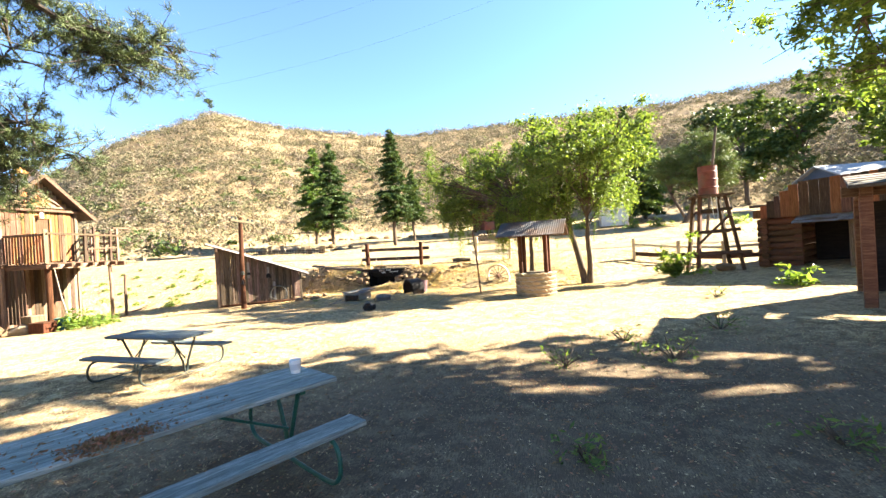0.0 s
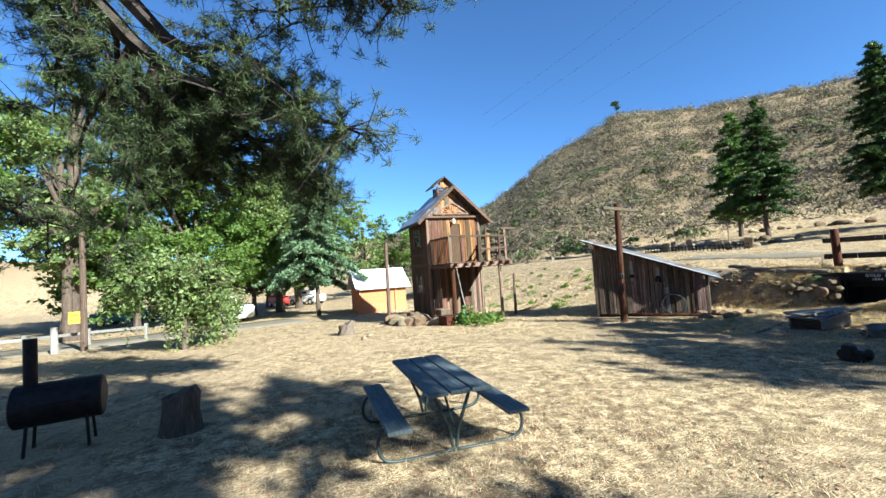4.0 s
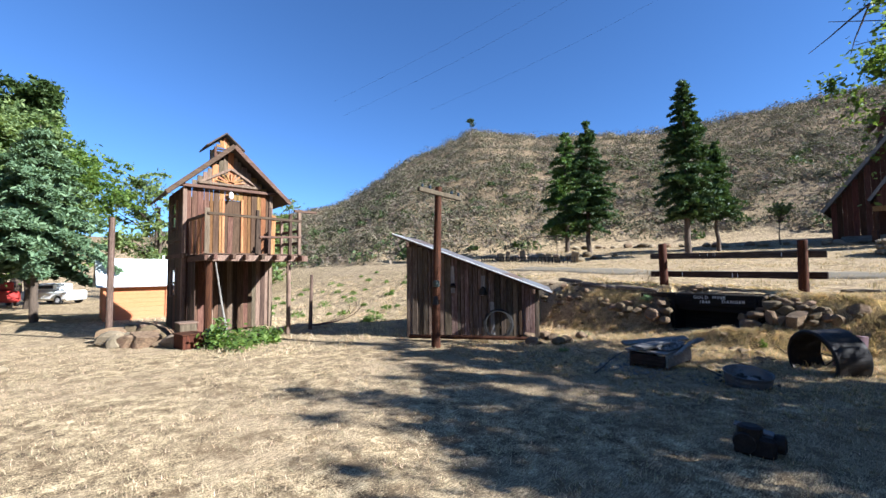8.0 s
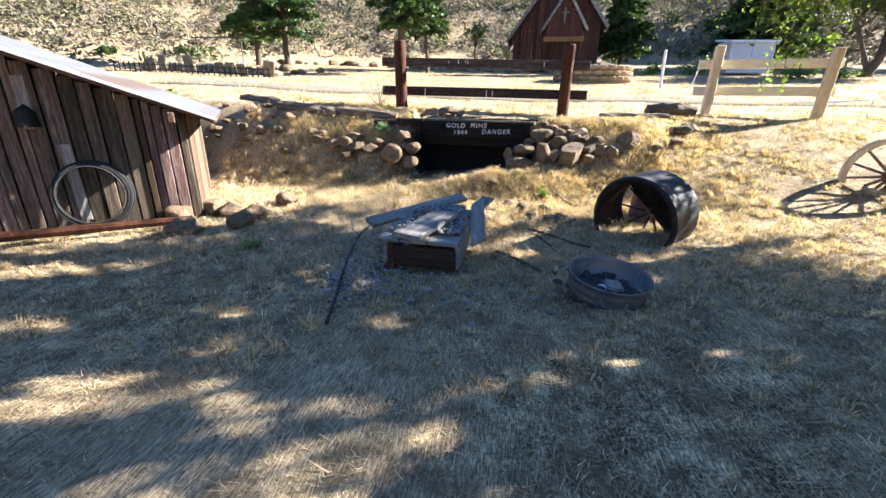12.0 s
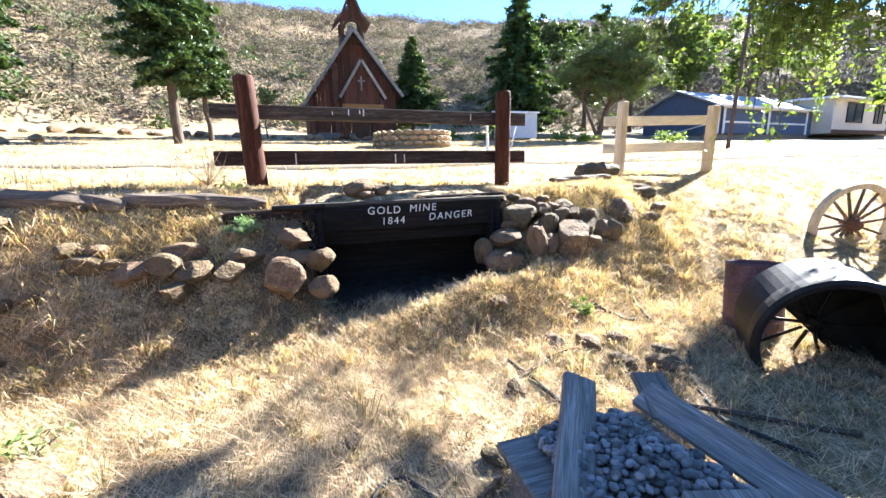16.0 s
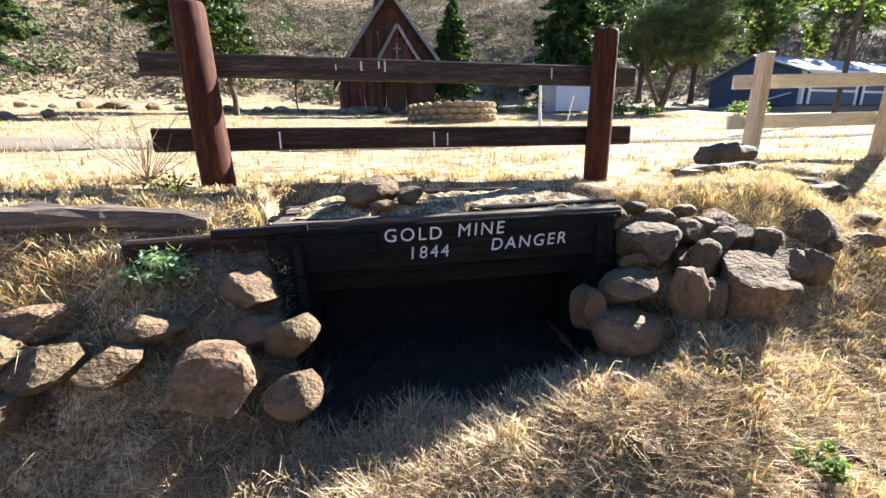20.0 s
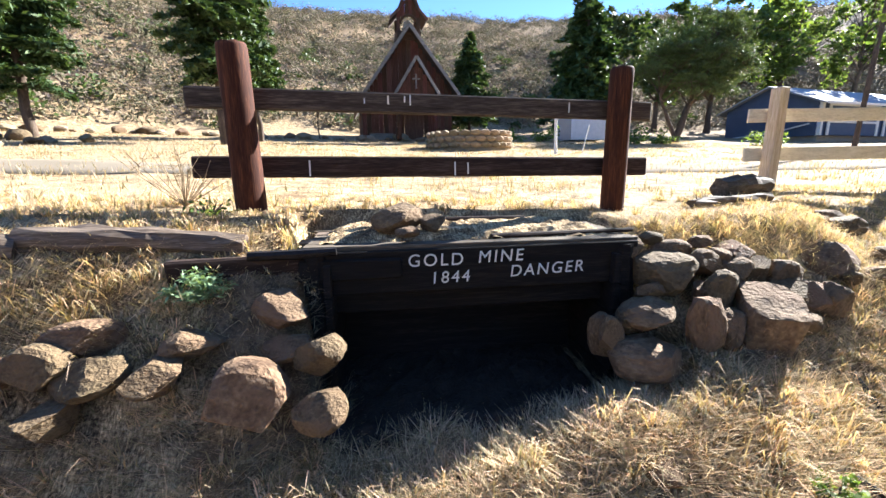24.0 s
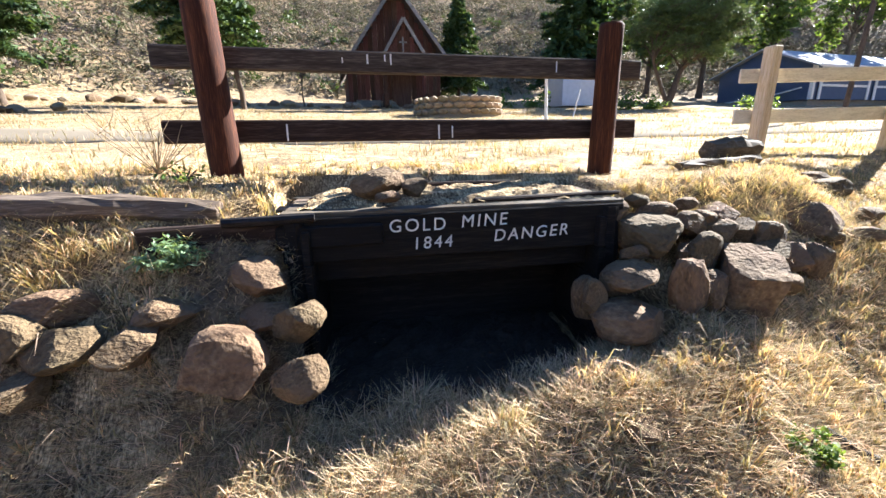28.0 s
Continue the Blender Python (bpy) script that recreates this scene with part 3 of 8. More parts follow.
def strip(name, xs, ys, half, lift, mat, label):
    """A band laid on the ground along a line, with a real edge."""
    p = np.stack([xs, ys], -1)
    t = np.gradient(p, axis=0)
    nrm = np.stack([-t[:, 1], t[:, 0]], -1) / np.linalg.norm(t, axis=1, keepdims=True)
    rows = []
    for k, dz in ((-1.0, -0.1), (-0.97, lift), (-0.4, lift + 0.01), (0.4, lift + 0.01), (0.97, lift), (1.0, -0.1)):
        q = p + nrm * half * k
        rows.append(np.column_stack([q, ground_z(q[:, 0], q[:, 1]) + dz]))
    v = np.stack(rows, 1).reshape(-1, 3)
    n = len(p)
    a, b = np.meshgrid(np.arange(n - 1), np.arange(5), indexing="ij")
    k = (a * 6 + b).ravel()
    ob = new(name, mesh_np(name, v, np.stack([k, k + 1, k + 7, k + 6], -1), mat, True))
    return tagged(ob, label, name, kind="structure")


tt = np.linspace(-19, 30, 90)
strip("road", tt, 26.2 + 0.004 * (tt + 8) ** 2 * (tt < -8) + 0.03 * (tt + 8), 1.15, 0.015, "asphalt_pale", "narrow pale worn asphalt lane through dry grass")
tt = np.linspace(-8, 18, 60)
strip("road", np.full(60, -27.5) - 0.25 * (tt - 4), tt * 1.0 - 12.0, 2.6, 0.02, "asphalt_pale", "pale asphalt road beyond a low fence")

# trees and shrubs


def limb_line(a, b, rng, n=6, sag=0.0, wander=0.08):
    a, b = np.asarray(a, float), np.asarray(b, float)
    t = np.linspace(0, 1, n)[:, None]
    p = a + (b - a) * t
    ln = np.linalg.norm(b - a)
    p += np.cumsum(rng.normal(0, wander * ln / n, (n, 3)), axis=0) * np.sin(t * np.pi / 2)
    p[:, 2] += sag * ln * np.sin(t[:, 0] * np.pi)
    return p


def leaf_tree(name, label, at, trunks, clumps, leaf, size, per, seed, group="", aspect=0.5, droop=0.0, bark="bark", twigs=True, hang=0.0, hollow=0.35, fine=(), gaps=(), strands=0):
    """A broad-leaved tree: trunks (tip offset, radius), limbs to every clump (x, y, z, r), and leaves in each clump."""
    rng = np.random.default_rng(seed)
    x, y = at
    root = thing(name, label, "tree", pose(x, y, gz(x, y) - 0.08), group)
    tl, tops = [], []
    for k, (tx, ty, tz, r, ox) in enumerate(trunks):
        p = limb_line((ox, 0, 0), (tx, ty, tz), rng, 9, 0.0, 0.10)
        rad = np.linspace(r, r * 0.55, 9)
        rad[0] *= 1.35
        tops.append((p, rad))
        part_np("trunk", *tubes([(p, rad)], 12), bark, root, smooth=True)
    limbs, pos = [], []
    near_pos = []
    for cx, cy, cz, cr in list(clumps) + list(fine):
        p, rad = min(tops, key=lambda q: np.hypot(q[0][-1][0] - cx, q[0][-1][1] - cy))
        k = int(np.clip(np.interp(cz * 0.75, p[:, 2], np.arange(9)), 3, 8))
        c = np.array([cx, cy, cz])
        line = limb_line(p[k], c, rng, 7, 0.06)
        limbs.append((line, np.linspace(rad[k] * 0.55, 0.015, 7)))
        if twigs:
            for _ in range(7):
                e = c + rng.normal(0, cr * 0.6, 3) * [1, 1, 0.7]
                limbs.append((limb_line(line[rng.integers(3, 7)], e, rng, 4), np.linspace(0.022, 0.006, 4)))
        small = (cx, cy, cz, cr) in fine
        n = int((1500 if small else per) * cr ** 2)
        d = rng.normal(size=(n, 3))
        d /= np.linalg.norm(d, axis=1, keepdims=True)
        # small sprays of leaves with gaps between them
        ns = max(6, int(9 * cr))
        spray = rng.normal(size=(ns, 3))
        spray = spray / np.linalg.norm(spray, axis=1, keepdims=True) * rng.uniform(hollow, 1.05, (ns, 1)) * cr * [1, 1, 0.78] + c
        which = rng.integers(0, ns, n)
        q = spray[which] + d * np.abs(rng.normal(0, 0.26, (n, 1))) * cr ** 0.7 * [1, 1, 0.6]
        if hang:
            q[:, 2] -= np.abs(rng.normal(0, hang, n)) * (rng.random(ns)[which] ** 2)
        (near_pos if small else pos).append(q)
    if near_pos:
        part_np("leaf_spray", *leaves_np(np.vstack(near_pos), 0.13, rng, 0.36, 0.3, 0.4, droop), leaf, root)
    if limbs:
        part_np("branchwork", *tubes(limbs, 5), bark, root)
    pos = np.vstack(pos)
    def thinned(p):
        # openings through the crown, along the low morning light
        for gx_, gy_, gr in gaps:
            off = p + [x - gx_, y - gy_, gz(x, y) - gz(gx_, gy_)]
            out = off - (off @ np.array(sun_dir))[:, None] * np.array(sun_dir)
            turn = np.arctan2(out[:, 2], out[:, 0] * 0.39 - out[:, 1] * 0.92)
            ragged = 1 + 0.38 * np.sin(2 * turn + 9 * gx_) + 0.24 * np.sin(3 * turn + 7 * gy_) + 0.16 * np.sin(7 * turn + gx_)
            p = p[np.linalg.norm(out, axis=1) > gr * ragged * rng.uniform(0.8, 1.2, len(p))]
        return p

    pos = thinned(pos)
    part_np("crown", *leaves_np(pos, size, rng, aspect, 0.3, 0.4, droop), leaf, root)
    if strands:
        # thin leafy twigs that hang below and beside the crown
        mid = pos.mean(0)
        score = np.hypot(*(pos - mid)[:, :2].T) - 1.4 * (pos[:, 2] - mid[2]) + rng.normal(0, 0.4, len(pos))
        start = pos[rng.choice(np.argsort(score)[-len(pos) // 5:], strands, replace=False)]
        lines, hung = [], []
        for p in start:
            ln = rng.uniform(0.35, 1.15)
            a = rng.normal(0, 0.16, 2) + (p - mid)[:2] * 0.05
            t = np.linspace(0, 1, 6)[:, None]
            line = p + np.hstack([a * t * (1.2 - 0.5 * t), -ln * t ** 1.2])
            lines.append((line, np.linspace(0.006, 0.002, 6)))
            u = rng.uniform(0.05, 1.0, int(58 * ln))
            hung.append(np.stack([np.interp(u, np.linspace(0, 1, 6), line[:, k]) for k in range(3)], -1) + rng.normal(0, 0.035, (len(u), 3)))
        tagged(part_np("twigwork", *tubes(lines, 4), bark, root), "thin hanging twigs", kind="stuff")
        # brighter leaf than the crown, sunlight on the outer twigs put into the colour
        part_np("hanging_foliage", *leaves_np(thinned(np.vstack(hung)), 0.07, rng, 0.42, 0.2, 0.4, 0.5), "bright_leaf", root)
    return root


def blob_clumps(rng, n, cx, cy, cz, rx, ry, rz, r0, r1):
    out = []
    for _ in range(n):
        d = rng.normal(size=3)
        d /= np.linalg.norm(d)
        k = rng.uniform(0.35, 1.0)
        out.append((cx + d[0] * rx * k, cy + d[1] * ry * k, cz + d[2] * rz * k, rng.uniform(r0, r1)))
    return out


def conifer(name, label, at, height, width, mat, seed, bare=0.12, trunk_r=None, dens=1.0, droop=0.18, spray=0.42, group="", taper=0.9):
    """A conifer: straight tapered trunk, whorls of boughs, flat sprays of needles along each."""
    rng = np.random.default_rng(seed)
    x, y = at
    root = thing(name, label, "tree", pose(x, y, gz(x, y) - 0.1), group)
    r = trunk_r or height * 0.018
    zs = np.linspace(0, height, 10)
    tp = np.column_stack([rng.normal(0, 0.03, 10), rng.normal(0, 0.03, 10), zs])
    part_np("trunk", *tubes([(tp, np.linspace(r, 0.02, 10))], 10), "bark", root, smooth=True)
    boughs, pos, size = [], [], []
    z = height * bare
    while z < height * 0.985:
        f = (z - height * bare) / (height * (1 - bare))
        reach = width * 0.5 * (1 - f) ** taper * (0.55 + 0.45 * min(1, f / 0.12)) + 0.12
        for _ in range(rng.integers(4, 7)):
            a = rng.uniform(0, 2 * np.pi)
            ln = reach * rng.uniform(0.6, 1.12)
            tip = np.array([np.cos(a) * ln, np.sin(a) * ln, z - droop * ln + rng.normal(0, 0.12)])
            line = limb_line((0, 0, z), tip, rng, 5, 0.08)
            boughs.append((line, np.linspace(0.018 + 0.012 * ln, 0.006, 5)))
            n = int(26 * ln * dens + 6)
            t = rng.uniform(0.12, 1.05, n) ** 0.8
            base = np.stack([np.interp(t, np.linspace(0, 1, 5), line[:, k]) for k in range(3)], -1)
            side = np.array([-np.sin(a), np.cos(a), 0])
            base += side * (rng.normal(0, 0.16, (n, 1)) * ln * (1.15 - t[:, None])) + rng.normal(0, 0.05, (n, 3))
            pos.append(base)
        z += rng.uniform(0.55, 1.0) * max(0.16, 0.030 * height)
    part_np("branchwork", *tubes(boughs, 4), "bark", root)
    pos = np.vstack(pos)
    part_np("crown", *leaves_np(pos, spray, rng, 0.34, 0.42, 0.45, 0.15), mat, root)
    return root


# redwoods behind the rail fence
conifer("redwood_tree", "dark green young redwood with a straight bare lower trunk", (-21.6, 38.6), 10.6, 4.9, "redwood_needle", 3, bare=0.19, droop=0.08, dens=5.2, spray=0.26, group="redwoods on the terrace", taper=0.8)
conifer("redwood_tree", "paler open redwood standing behind another", (-24.6, 40.4), 10.6, 5.0, "bright_pine", 4, bare=0.16, droop=0.08, dens=3.8, spray=0.28, group="redwoods on the terrace", taper=0.75)
conifer("redwood_tree", "tall dark green redwood with a pointed top", (-13.9, 36.2), 10.9, 4.1, "redwood_needle", 5, bare=0.22, droop=0.08, dens=5.2, spray=0.26, group="redwoods on the terrace", taper=0.8)
conifer("redwood_tree", "slim redwood beside the taller one", (-13.4, 40.2), 7.4, 3.0, "redwood_needle", 6, bare=0.3, droop=0.08, dens=3.0, spray=0.28, group="redwoods on the terrace")
conifer("fir_tree", "dark conifer behind the chapel", (-0.2, 50.0), 7.6, 5.2, "redwood_needle", 8, bare=0.16, dens=2.2)
conifer("fir_tree", "tall dark conifer behind the lane", (8.2, 48.0), 12.5, 7.5, "redwood_needle", 9, bare=0.08, dens=1.4, spray=0.6)
conifer("fir_tree", "tall paler conifer behind the lane", (10.6, 52.0), 12.5, 7.0, "bright_pine", 10, bare=0.08, dens=1.3, spray=0.6)
conifer("cedar_tree", "blue-grey cedar with layered drooping boughs", (-33.6, 7.4), 9.8, 7.8, "cedar_needle", 11, bare=0.27, dens=5.0, droop=0.30, spray=0.30, taper=0.7)
rng_t = np.random.default_rng(21)
# round bushy pine by the blue house
leaf_tree("pine_tree", "bushy round-headed pine with a leaning forked trunk", (12.2, 43.3), [(1.6, 0.0, 3.2, 0.26, 0), (-1.0, 0.4, 3.0, 0.16, 0.3)],
          blob_clumps(rng_t, 64, 1.2, 0, 5.4, 3.6, 3.2, 2.5, 0.9, 1.4), "pine_mid", 0.42, 640, 31, aspect=0.07, hollow=0.2)
# two trees beside the well
rng_g = np.random.default_rng(35)
DAPPLES = [(rng_g.uniform(-13.5, -9.3), rng_g.uniform(13.5, 19.0), rng_g.uniform(0.10, 0.28)) for _ in range(24)] + [(rng_g.uniform(-9.0, -4.0), rng_g.uniform(14.5, 18.5), rng_g.uniform(0.07, 0.16)) for _ in range(14)] + [(-8.1, 19.9, 0.34), (-8.7, 19.85, 0.3), (-7.5, 19.6, 0.45), (-7.2, 20.3, 0.35), (-9.2, 19.5, 0.22), (-8.3, 19.3, 0.3), (-10.2, 18.9, 0.32), (-9.5, 18.7, 0.3), (-9.9, 18.2, 0.26), (-9.1, 18.3, 0.3), (-8.6, 18.7, 0.3), (-8.4, 18.1, 0.22), (-10.8, 19.3, 0.26), (-7.9, 18.9, 0.26), (-11.3, 20.3, 0.32), (-10.9, 19.85, 0.28), (-11.6, 19.7, 0.3), (-11.9, 20.5, 0.32), (-10.2, 19.45, 0.24), (-12.2, 19.9, 0.24), (-11.2, 20.8, 0.26)]
# last four clumps: a bough added so its shadow falls on the mine bank
leaf_tree("shade_tree", "spreading green shade tree with twin leaning trunks", (1.35, 18.75), [(-0.7, 0.2, 3.4, 0.15, 0), (0.25, -0.2, 3.3, 0.13, 0.16)],
          blob_clumps(np.random.default_rng(33), 44, 0.0, -0.5, 5.0, 3.6, 3.3, 1.9, 0.7, 1.2) + [(-0.8, 3.2, 5.8, 0.6), (-1.4, 4.1, 5.8, 0.45), (-2.0, 4.9, 5.8, 0.45), (-2.6, 5.5, 5.7, 0.5)], "green_leaf", 0.12, 1300, 34, group="trees by the well", hang=0.5, gaps=DAPPLES, strands=260)
leaf_tree("shade_tree", "dense green shade tree with drooping leafy twigs", (-0.85, 18.35), [(-0.05, 0.1, 3.0, 0.105, 0)],
          blob_clumps(np.random.default_rng(36), 40, -2.2, 1.3, 4.8, 3.0, 2.3, 1.7, 0.7, 1.1), "green_leaf", 0.11, 1450, 37, group="trees by the well", hang=0.75, gaps=DAPPLES, strands=420)
# large feathery tree whose branches reach over the yard
# second clump group: unseen overhead boughs, added to block sky over the grove
leaf_tree("walnut_tree", "large tree with feathery leaves reaching over the yard", (12.6, 8.6), [(-1.0, 0.3, 6.5, 0.42, 0), (1.4, 0.4, 6.0, 0.25, 0.3)],
          blob_clumps(np.random.default_rng(41), 120, -0.6, 0.0, 9.8, 6.8, 6.4, 5.6, 1.1, 1.8) + blob_clumps(np.random.default_rng(44), 46, -8.8, -4.6, 8.4, 4.6, 4.4, 1.6, 1.2, 1.7), "bright_leaf", 0.30, 330, 42, hang=0.5, gaps=[(-6.2, 4.7, 0.5), (-7.5, 2.4, 0.3), (-8.85, 1.65, 0.26), (-6.4, 3.75, 0.25), (-8.9, 4.4, 0.34), (0.06, 3.4, 0.5), (0.7, 6.1, 0.28), (-2.8, 6.9, 0.34), (-7.4, 4.0, 0.28), (2.45, 5.4, 0.28), (-4.3, 6.8, 0.28), (-3.6, 2.0, 0.34)], fine=[(-6.6, 1.4, 4.4, 0.75), (-6.9, 1.0, 5.1, 0.9), (-6.3, 1.9, 4.9, 0.8), (-7.4, 1.3, 6.0, 0.9), (-7.9, 2.6, 7.6, 0.9), (-8.3, 3.4, 8.2, 0.8)])
# trees along the far left
rng_l = np.random.default_rng(51)
for k, (x, y, h, w, mat) in enumerate([(-42, 5, 15, 9.5, "willow_leaf"), (-38.5, -1, 19, 11, "bright_leaf"), (-46, 6.8, 15.0, 12, "bright_leaf"), (-33, -6.5, 20, 11, "willow_leaf"), (-31, -13, 20, 11, "bright_leaf"), (-36, -4, 10, 8, "green_leaf"), (-40.5, 3, 9, 7, "bright_leaf"), (-30, -18, 14, 9, "willow_leaf"),
                                       (-52, 4, 14, 9, "bright_leaf"), (-54, 15, 14, 10, "willow_leaf"), (-58, 24, 10, 9, "bright_leaf"), (-48, -12, 14, 10, "bright_leaf"), (-66, 30, 10, 10, "willow_leaf"), (-40, 20, 5, 5, "willow_leaf"), (-62, 18, 12, 9, "green_leaf")]):
    leaf_tree("broadleaf_tree", "tall leafy tree along the road", (x, y), [(0, 0, h * 0.6, h * 0.022, 0), (0.8, 0.3, h * 0.55, h * 0.014, 0.2)],
              blob_clumps(rng_l, (60 if k < 3 else 44) if k < 7 else 15, 0, 0, h * 0.54, w * 0.46, w * 0.46, h * 0.42, 1.2, 2.0), mat, 0.27 if k < 7 else 0.36, 300 if k < 7 else 170, 60 + k, group="trees along the road", twigs=False)
leaf_tree("poplar_tree", "tall dark green tree with two rounded heads above the others", (-60, 5.2), [(-0.5, -1.1, 14, 0.35, 0), (0.5, 1.2, 14, 0.3, 0.3)],
          blob_clumps(rng_l, 26, 0, -1.3, 16.0, 1.4, 1.2, 5.4, 1.2, 1.7) + blob_clumps(rng_l, 26, 0, 1.3, 16.6, 1.4, 1.2, 5.2, 1.2, 1.7), "dark_leaf", 0.42, 240, 71, twigs=False)
leaf_tree("pepper_tree", "small weeping tree with pale green leaves to the ground", (-20.6, 1.3), [(0.2, 0.1, 1.8, 0.09, 0), (-0.3, 0.2, 1.7, 0.07, 0.1)],
          blob_clumps(rng_l, 30, 0, 0, 2.7, 1.9, 1.9, 1.3, 0.5, 0.85) + blob_clumps(rng_l, 14, -2.2, 0.9, 1.5, 1.5, 1.2, 0.6, 0.5, 0.7), "willow_leaf", 0.15, 1100, 72, hang=1.1, droop=0.5)
# trees far right
for k, (x, y, h, w, mat) in enumerate([(29, 58, 15, 10, "dark_leaf"), (38, 58, 15, 11, "green_leaf"), (49, 58, 14, 11, "green_leaf"), (24, 60, 14, 9, "dark_leaf"), (38, 30, 11, 9, "green_leaf"), (25, 30, 6, 6, "green_leaf")]):
    leaf_tree("broadleaf_tree", "leafy tree behind the blue house", (x, y), [(0, 0, h * 0.6, h * 0.02, 0)], blob_clumps(rng_l, 24, 0, 0, h * 0.6, w * 0.45, w * 0.45, h * 0.36, 1.2, 1.9), mat, 0.46, 190, 80 + k, group="trees behind the house", twigs=False)
leaf_tree("oak_tree", "broad oak on the hillside", (26, 72), [(0, 0, 4, 0.3, 0)], blob_clumps(rng_l, 18, 0, 0, 7, 6, 5, 2.5, 1.6, 2.4), "pine_needle", 0.6, 60, 95, twigs=False)
leaf_tree("young_oak", "small round tree on the terrace", (-11.0, 45.5), [(0, 0, 1.6, 0.05, 0)], blob_clumps(rng_l, 10, 0, 0, 2.4, 0.9, 0.9, 0.8, 0.4, 0.7), "willow_leaf", 0.16, 420, 96)
leaf_tree("young_oak", "lone oak on the crest of the hill", (-103.5, 111.5), [(0, 0, 1.5, 0.2, 0)], blob_clumps(rng_l, 8, 0, 0, 2.8, 1.6, 1.6, 1.3, 0.8, 1.2), "pine_needle", 0.5, 90, 97, twigs=False)


def pine(at):
    """The big pine over the picnic ground: trunk, long limbs, needle tufts and cones."""
    rng = np.random.default_rng(101)
    x, y = at
    root = thing("pine_tree", "large old pine with long needles and dark cones", "tree", pose(x, y, gz(x, y) - 0.1))
    tp = limb_line((0, 0, 0), (0.5, 0.4, 15), rng, 12, 0, 0.02)
    part_np("trunk", *tubes([(tp, np.linspace(0.38, 0.08, 12))], 14), "pine_bark", root, smooth=True)
    # low boughs over the tables: tips of sprays, and crowded hearts of the drooping boughs
    tips = [(2.0, 7.6, 5.9), (1.7, 7.2, 5.5), (1.8, 6.8, 5.8), (2.6, 7.2, 6.1), (1.3, 6.8, 6.3), (1.0, 6.1, 6.5), (0.9, 6.1, 5.6), (0.5, 5.5, 5.3), (0.3, 5.0, 6.4), (0.35, 7.1, 4.3), (0.9, 6.1, 4.5), (0.1, 6.5, 4.1), (-1.3, 6.5, 3.8), (-0.3, 6.8, 3.7), (-0.3, 5.9, 5.0), (-0.7, 6.4, 4.2)]
    for cx, cy, cz, sx, sy, sz, n_ in ((-1.2, 4.7, 4.6, 0.7, 0.8, 0.45, 13), (-1.7, 4.9, 3.7, 0.55, 0.9, 0.3, 8), (-1.6, 3.0, 5.4, 0.6, 0.7, 0.6, 7), (-2.6, 3.4, 4.3, 0.8, 0.8, 0.5, 6)):
        tips += [tuple(np.array([cx, cy, cz]) + rng.normal(0, 1, 3) * [sx, sy, sz]) for _ in range(n_)]
    for k in range(20):
        a_, z_ = k * 2.4, 7.6 + k * 0.34
        r_ = 4.6 * (1 - (z_ - 7.6) / 8.5) * rng.uniform(0.7, 1.0)
        tips.append((np.cos(a_) * r_ - 1.4, np.sin(a_) * r_ - 0.6, z_))
    limbs, ends, cones = [], [], []
    mains = []
    for r0, stops in ((0.21, ((0.1, 0.1, 8.0), (-0.6, 3.0, 6.9), (-0.9, 3.8, 6.0), (-0.95, 4.9, 5.1), (-1.0, 5.6, 4.4))), (0.17, ((0.1, 0.1, 8.6), (-0.4, 3.4, 6.9), (-0.7, 4.3, 6.0), (-0.6, 5.2, 5.5), (0.1, 6.2, 4.6))), (0.09, ((0.1, 0.1, 9.0), (0.4, 3.6, 7.6), (0.9, 5.2, 6.8), (1.5, 6.4, 6.2)))):
        run = [limb_line(p_, q_, rng, 5, 0.015, 0.05) for p_, q_ in zip(stops, stops[1:])]
        m_ = np.vstack([run[0]] + [r_[1:] for r_ in run[1:]])
        limbs.append((m_, np.linspace(r0, 0.045, len(m_))))
        mains.append(m_)
    forks = np.vstack([m_[4:] for m_ in mains])
    for tx, ty, tz in tips:
        z0 = min(tz * 0.72 + 1.6, 14)
        start = np.array([0.3 * z0 / 15, 0.3 * z0 / 15, z0])
        if ty > 2.0 and tz < 7.2:
            gap = np.linalg.norm(forks - [tx, ty - 1.2, tz + 0.3], axis=1)
            start = forks[int(np.argmin(gap))]
        line = limb_line(start, (tx, ty, tz), rng, 10, 0.04, 0.22)
        limbs.append((line, np.linspace(0.05, 0.014, 10)))
        for _ in range(13):
            s = line[rng.integers(4, 10)]
            e = s + rng.normal(0, 0.36, 3) * [1, 1, 0.6] + [0, 0.05, -0.05]
            tw = limb_line(s, e, rng, 5, 0.05, 0.18)
            limbs.append((tw, np.linspace(0.017, 0.005, 5)))
            ends += [tw[-1], tw[3], tw[2]]
            if rng.random() < 0.28:
                cones.append(tw[3] + [0, 0, -0.06])
            for _ in range(3):
                e2 = tw[rng.integers(2, 5)] + rng.normal(0, 0.24, 3)
                limbs.append((limb_line(tw[2], e2, rng, 3, 0, 0.1), np.array([0.009, 0.006, 0.003])))
                ends.append(e2)
    part_np("branchwork", *tubes(limbs, 5), "pine_bark", root)
    ends = np.array(ends)
    n = 36
    base = np.repeat(ends, n, axis=0) + rng.normal(0, 0.035, (len(ends) * n, 3))
    d = rng.normal(size=base.shape)
    d[:, 2] += 0.25
    d /= np.linalg.norm(d, axis=1, keepdims=True)
    w = np.cross(d, rng.normal(size=d.shape))
    w /= np.linalg.norm(w, axis=1, keepdims=True)
    tip = base + d * rng.uniform(0.09, 0.17, (len(base), 1))
    v = np.stack([base - w * 0.006, base + w * 0.006, tip], 1).reshape(-1, 3)
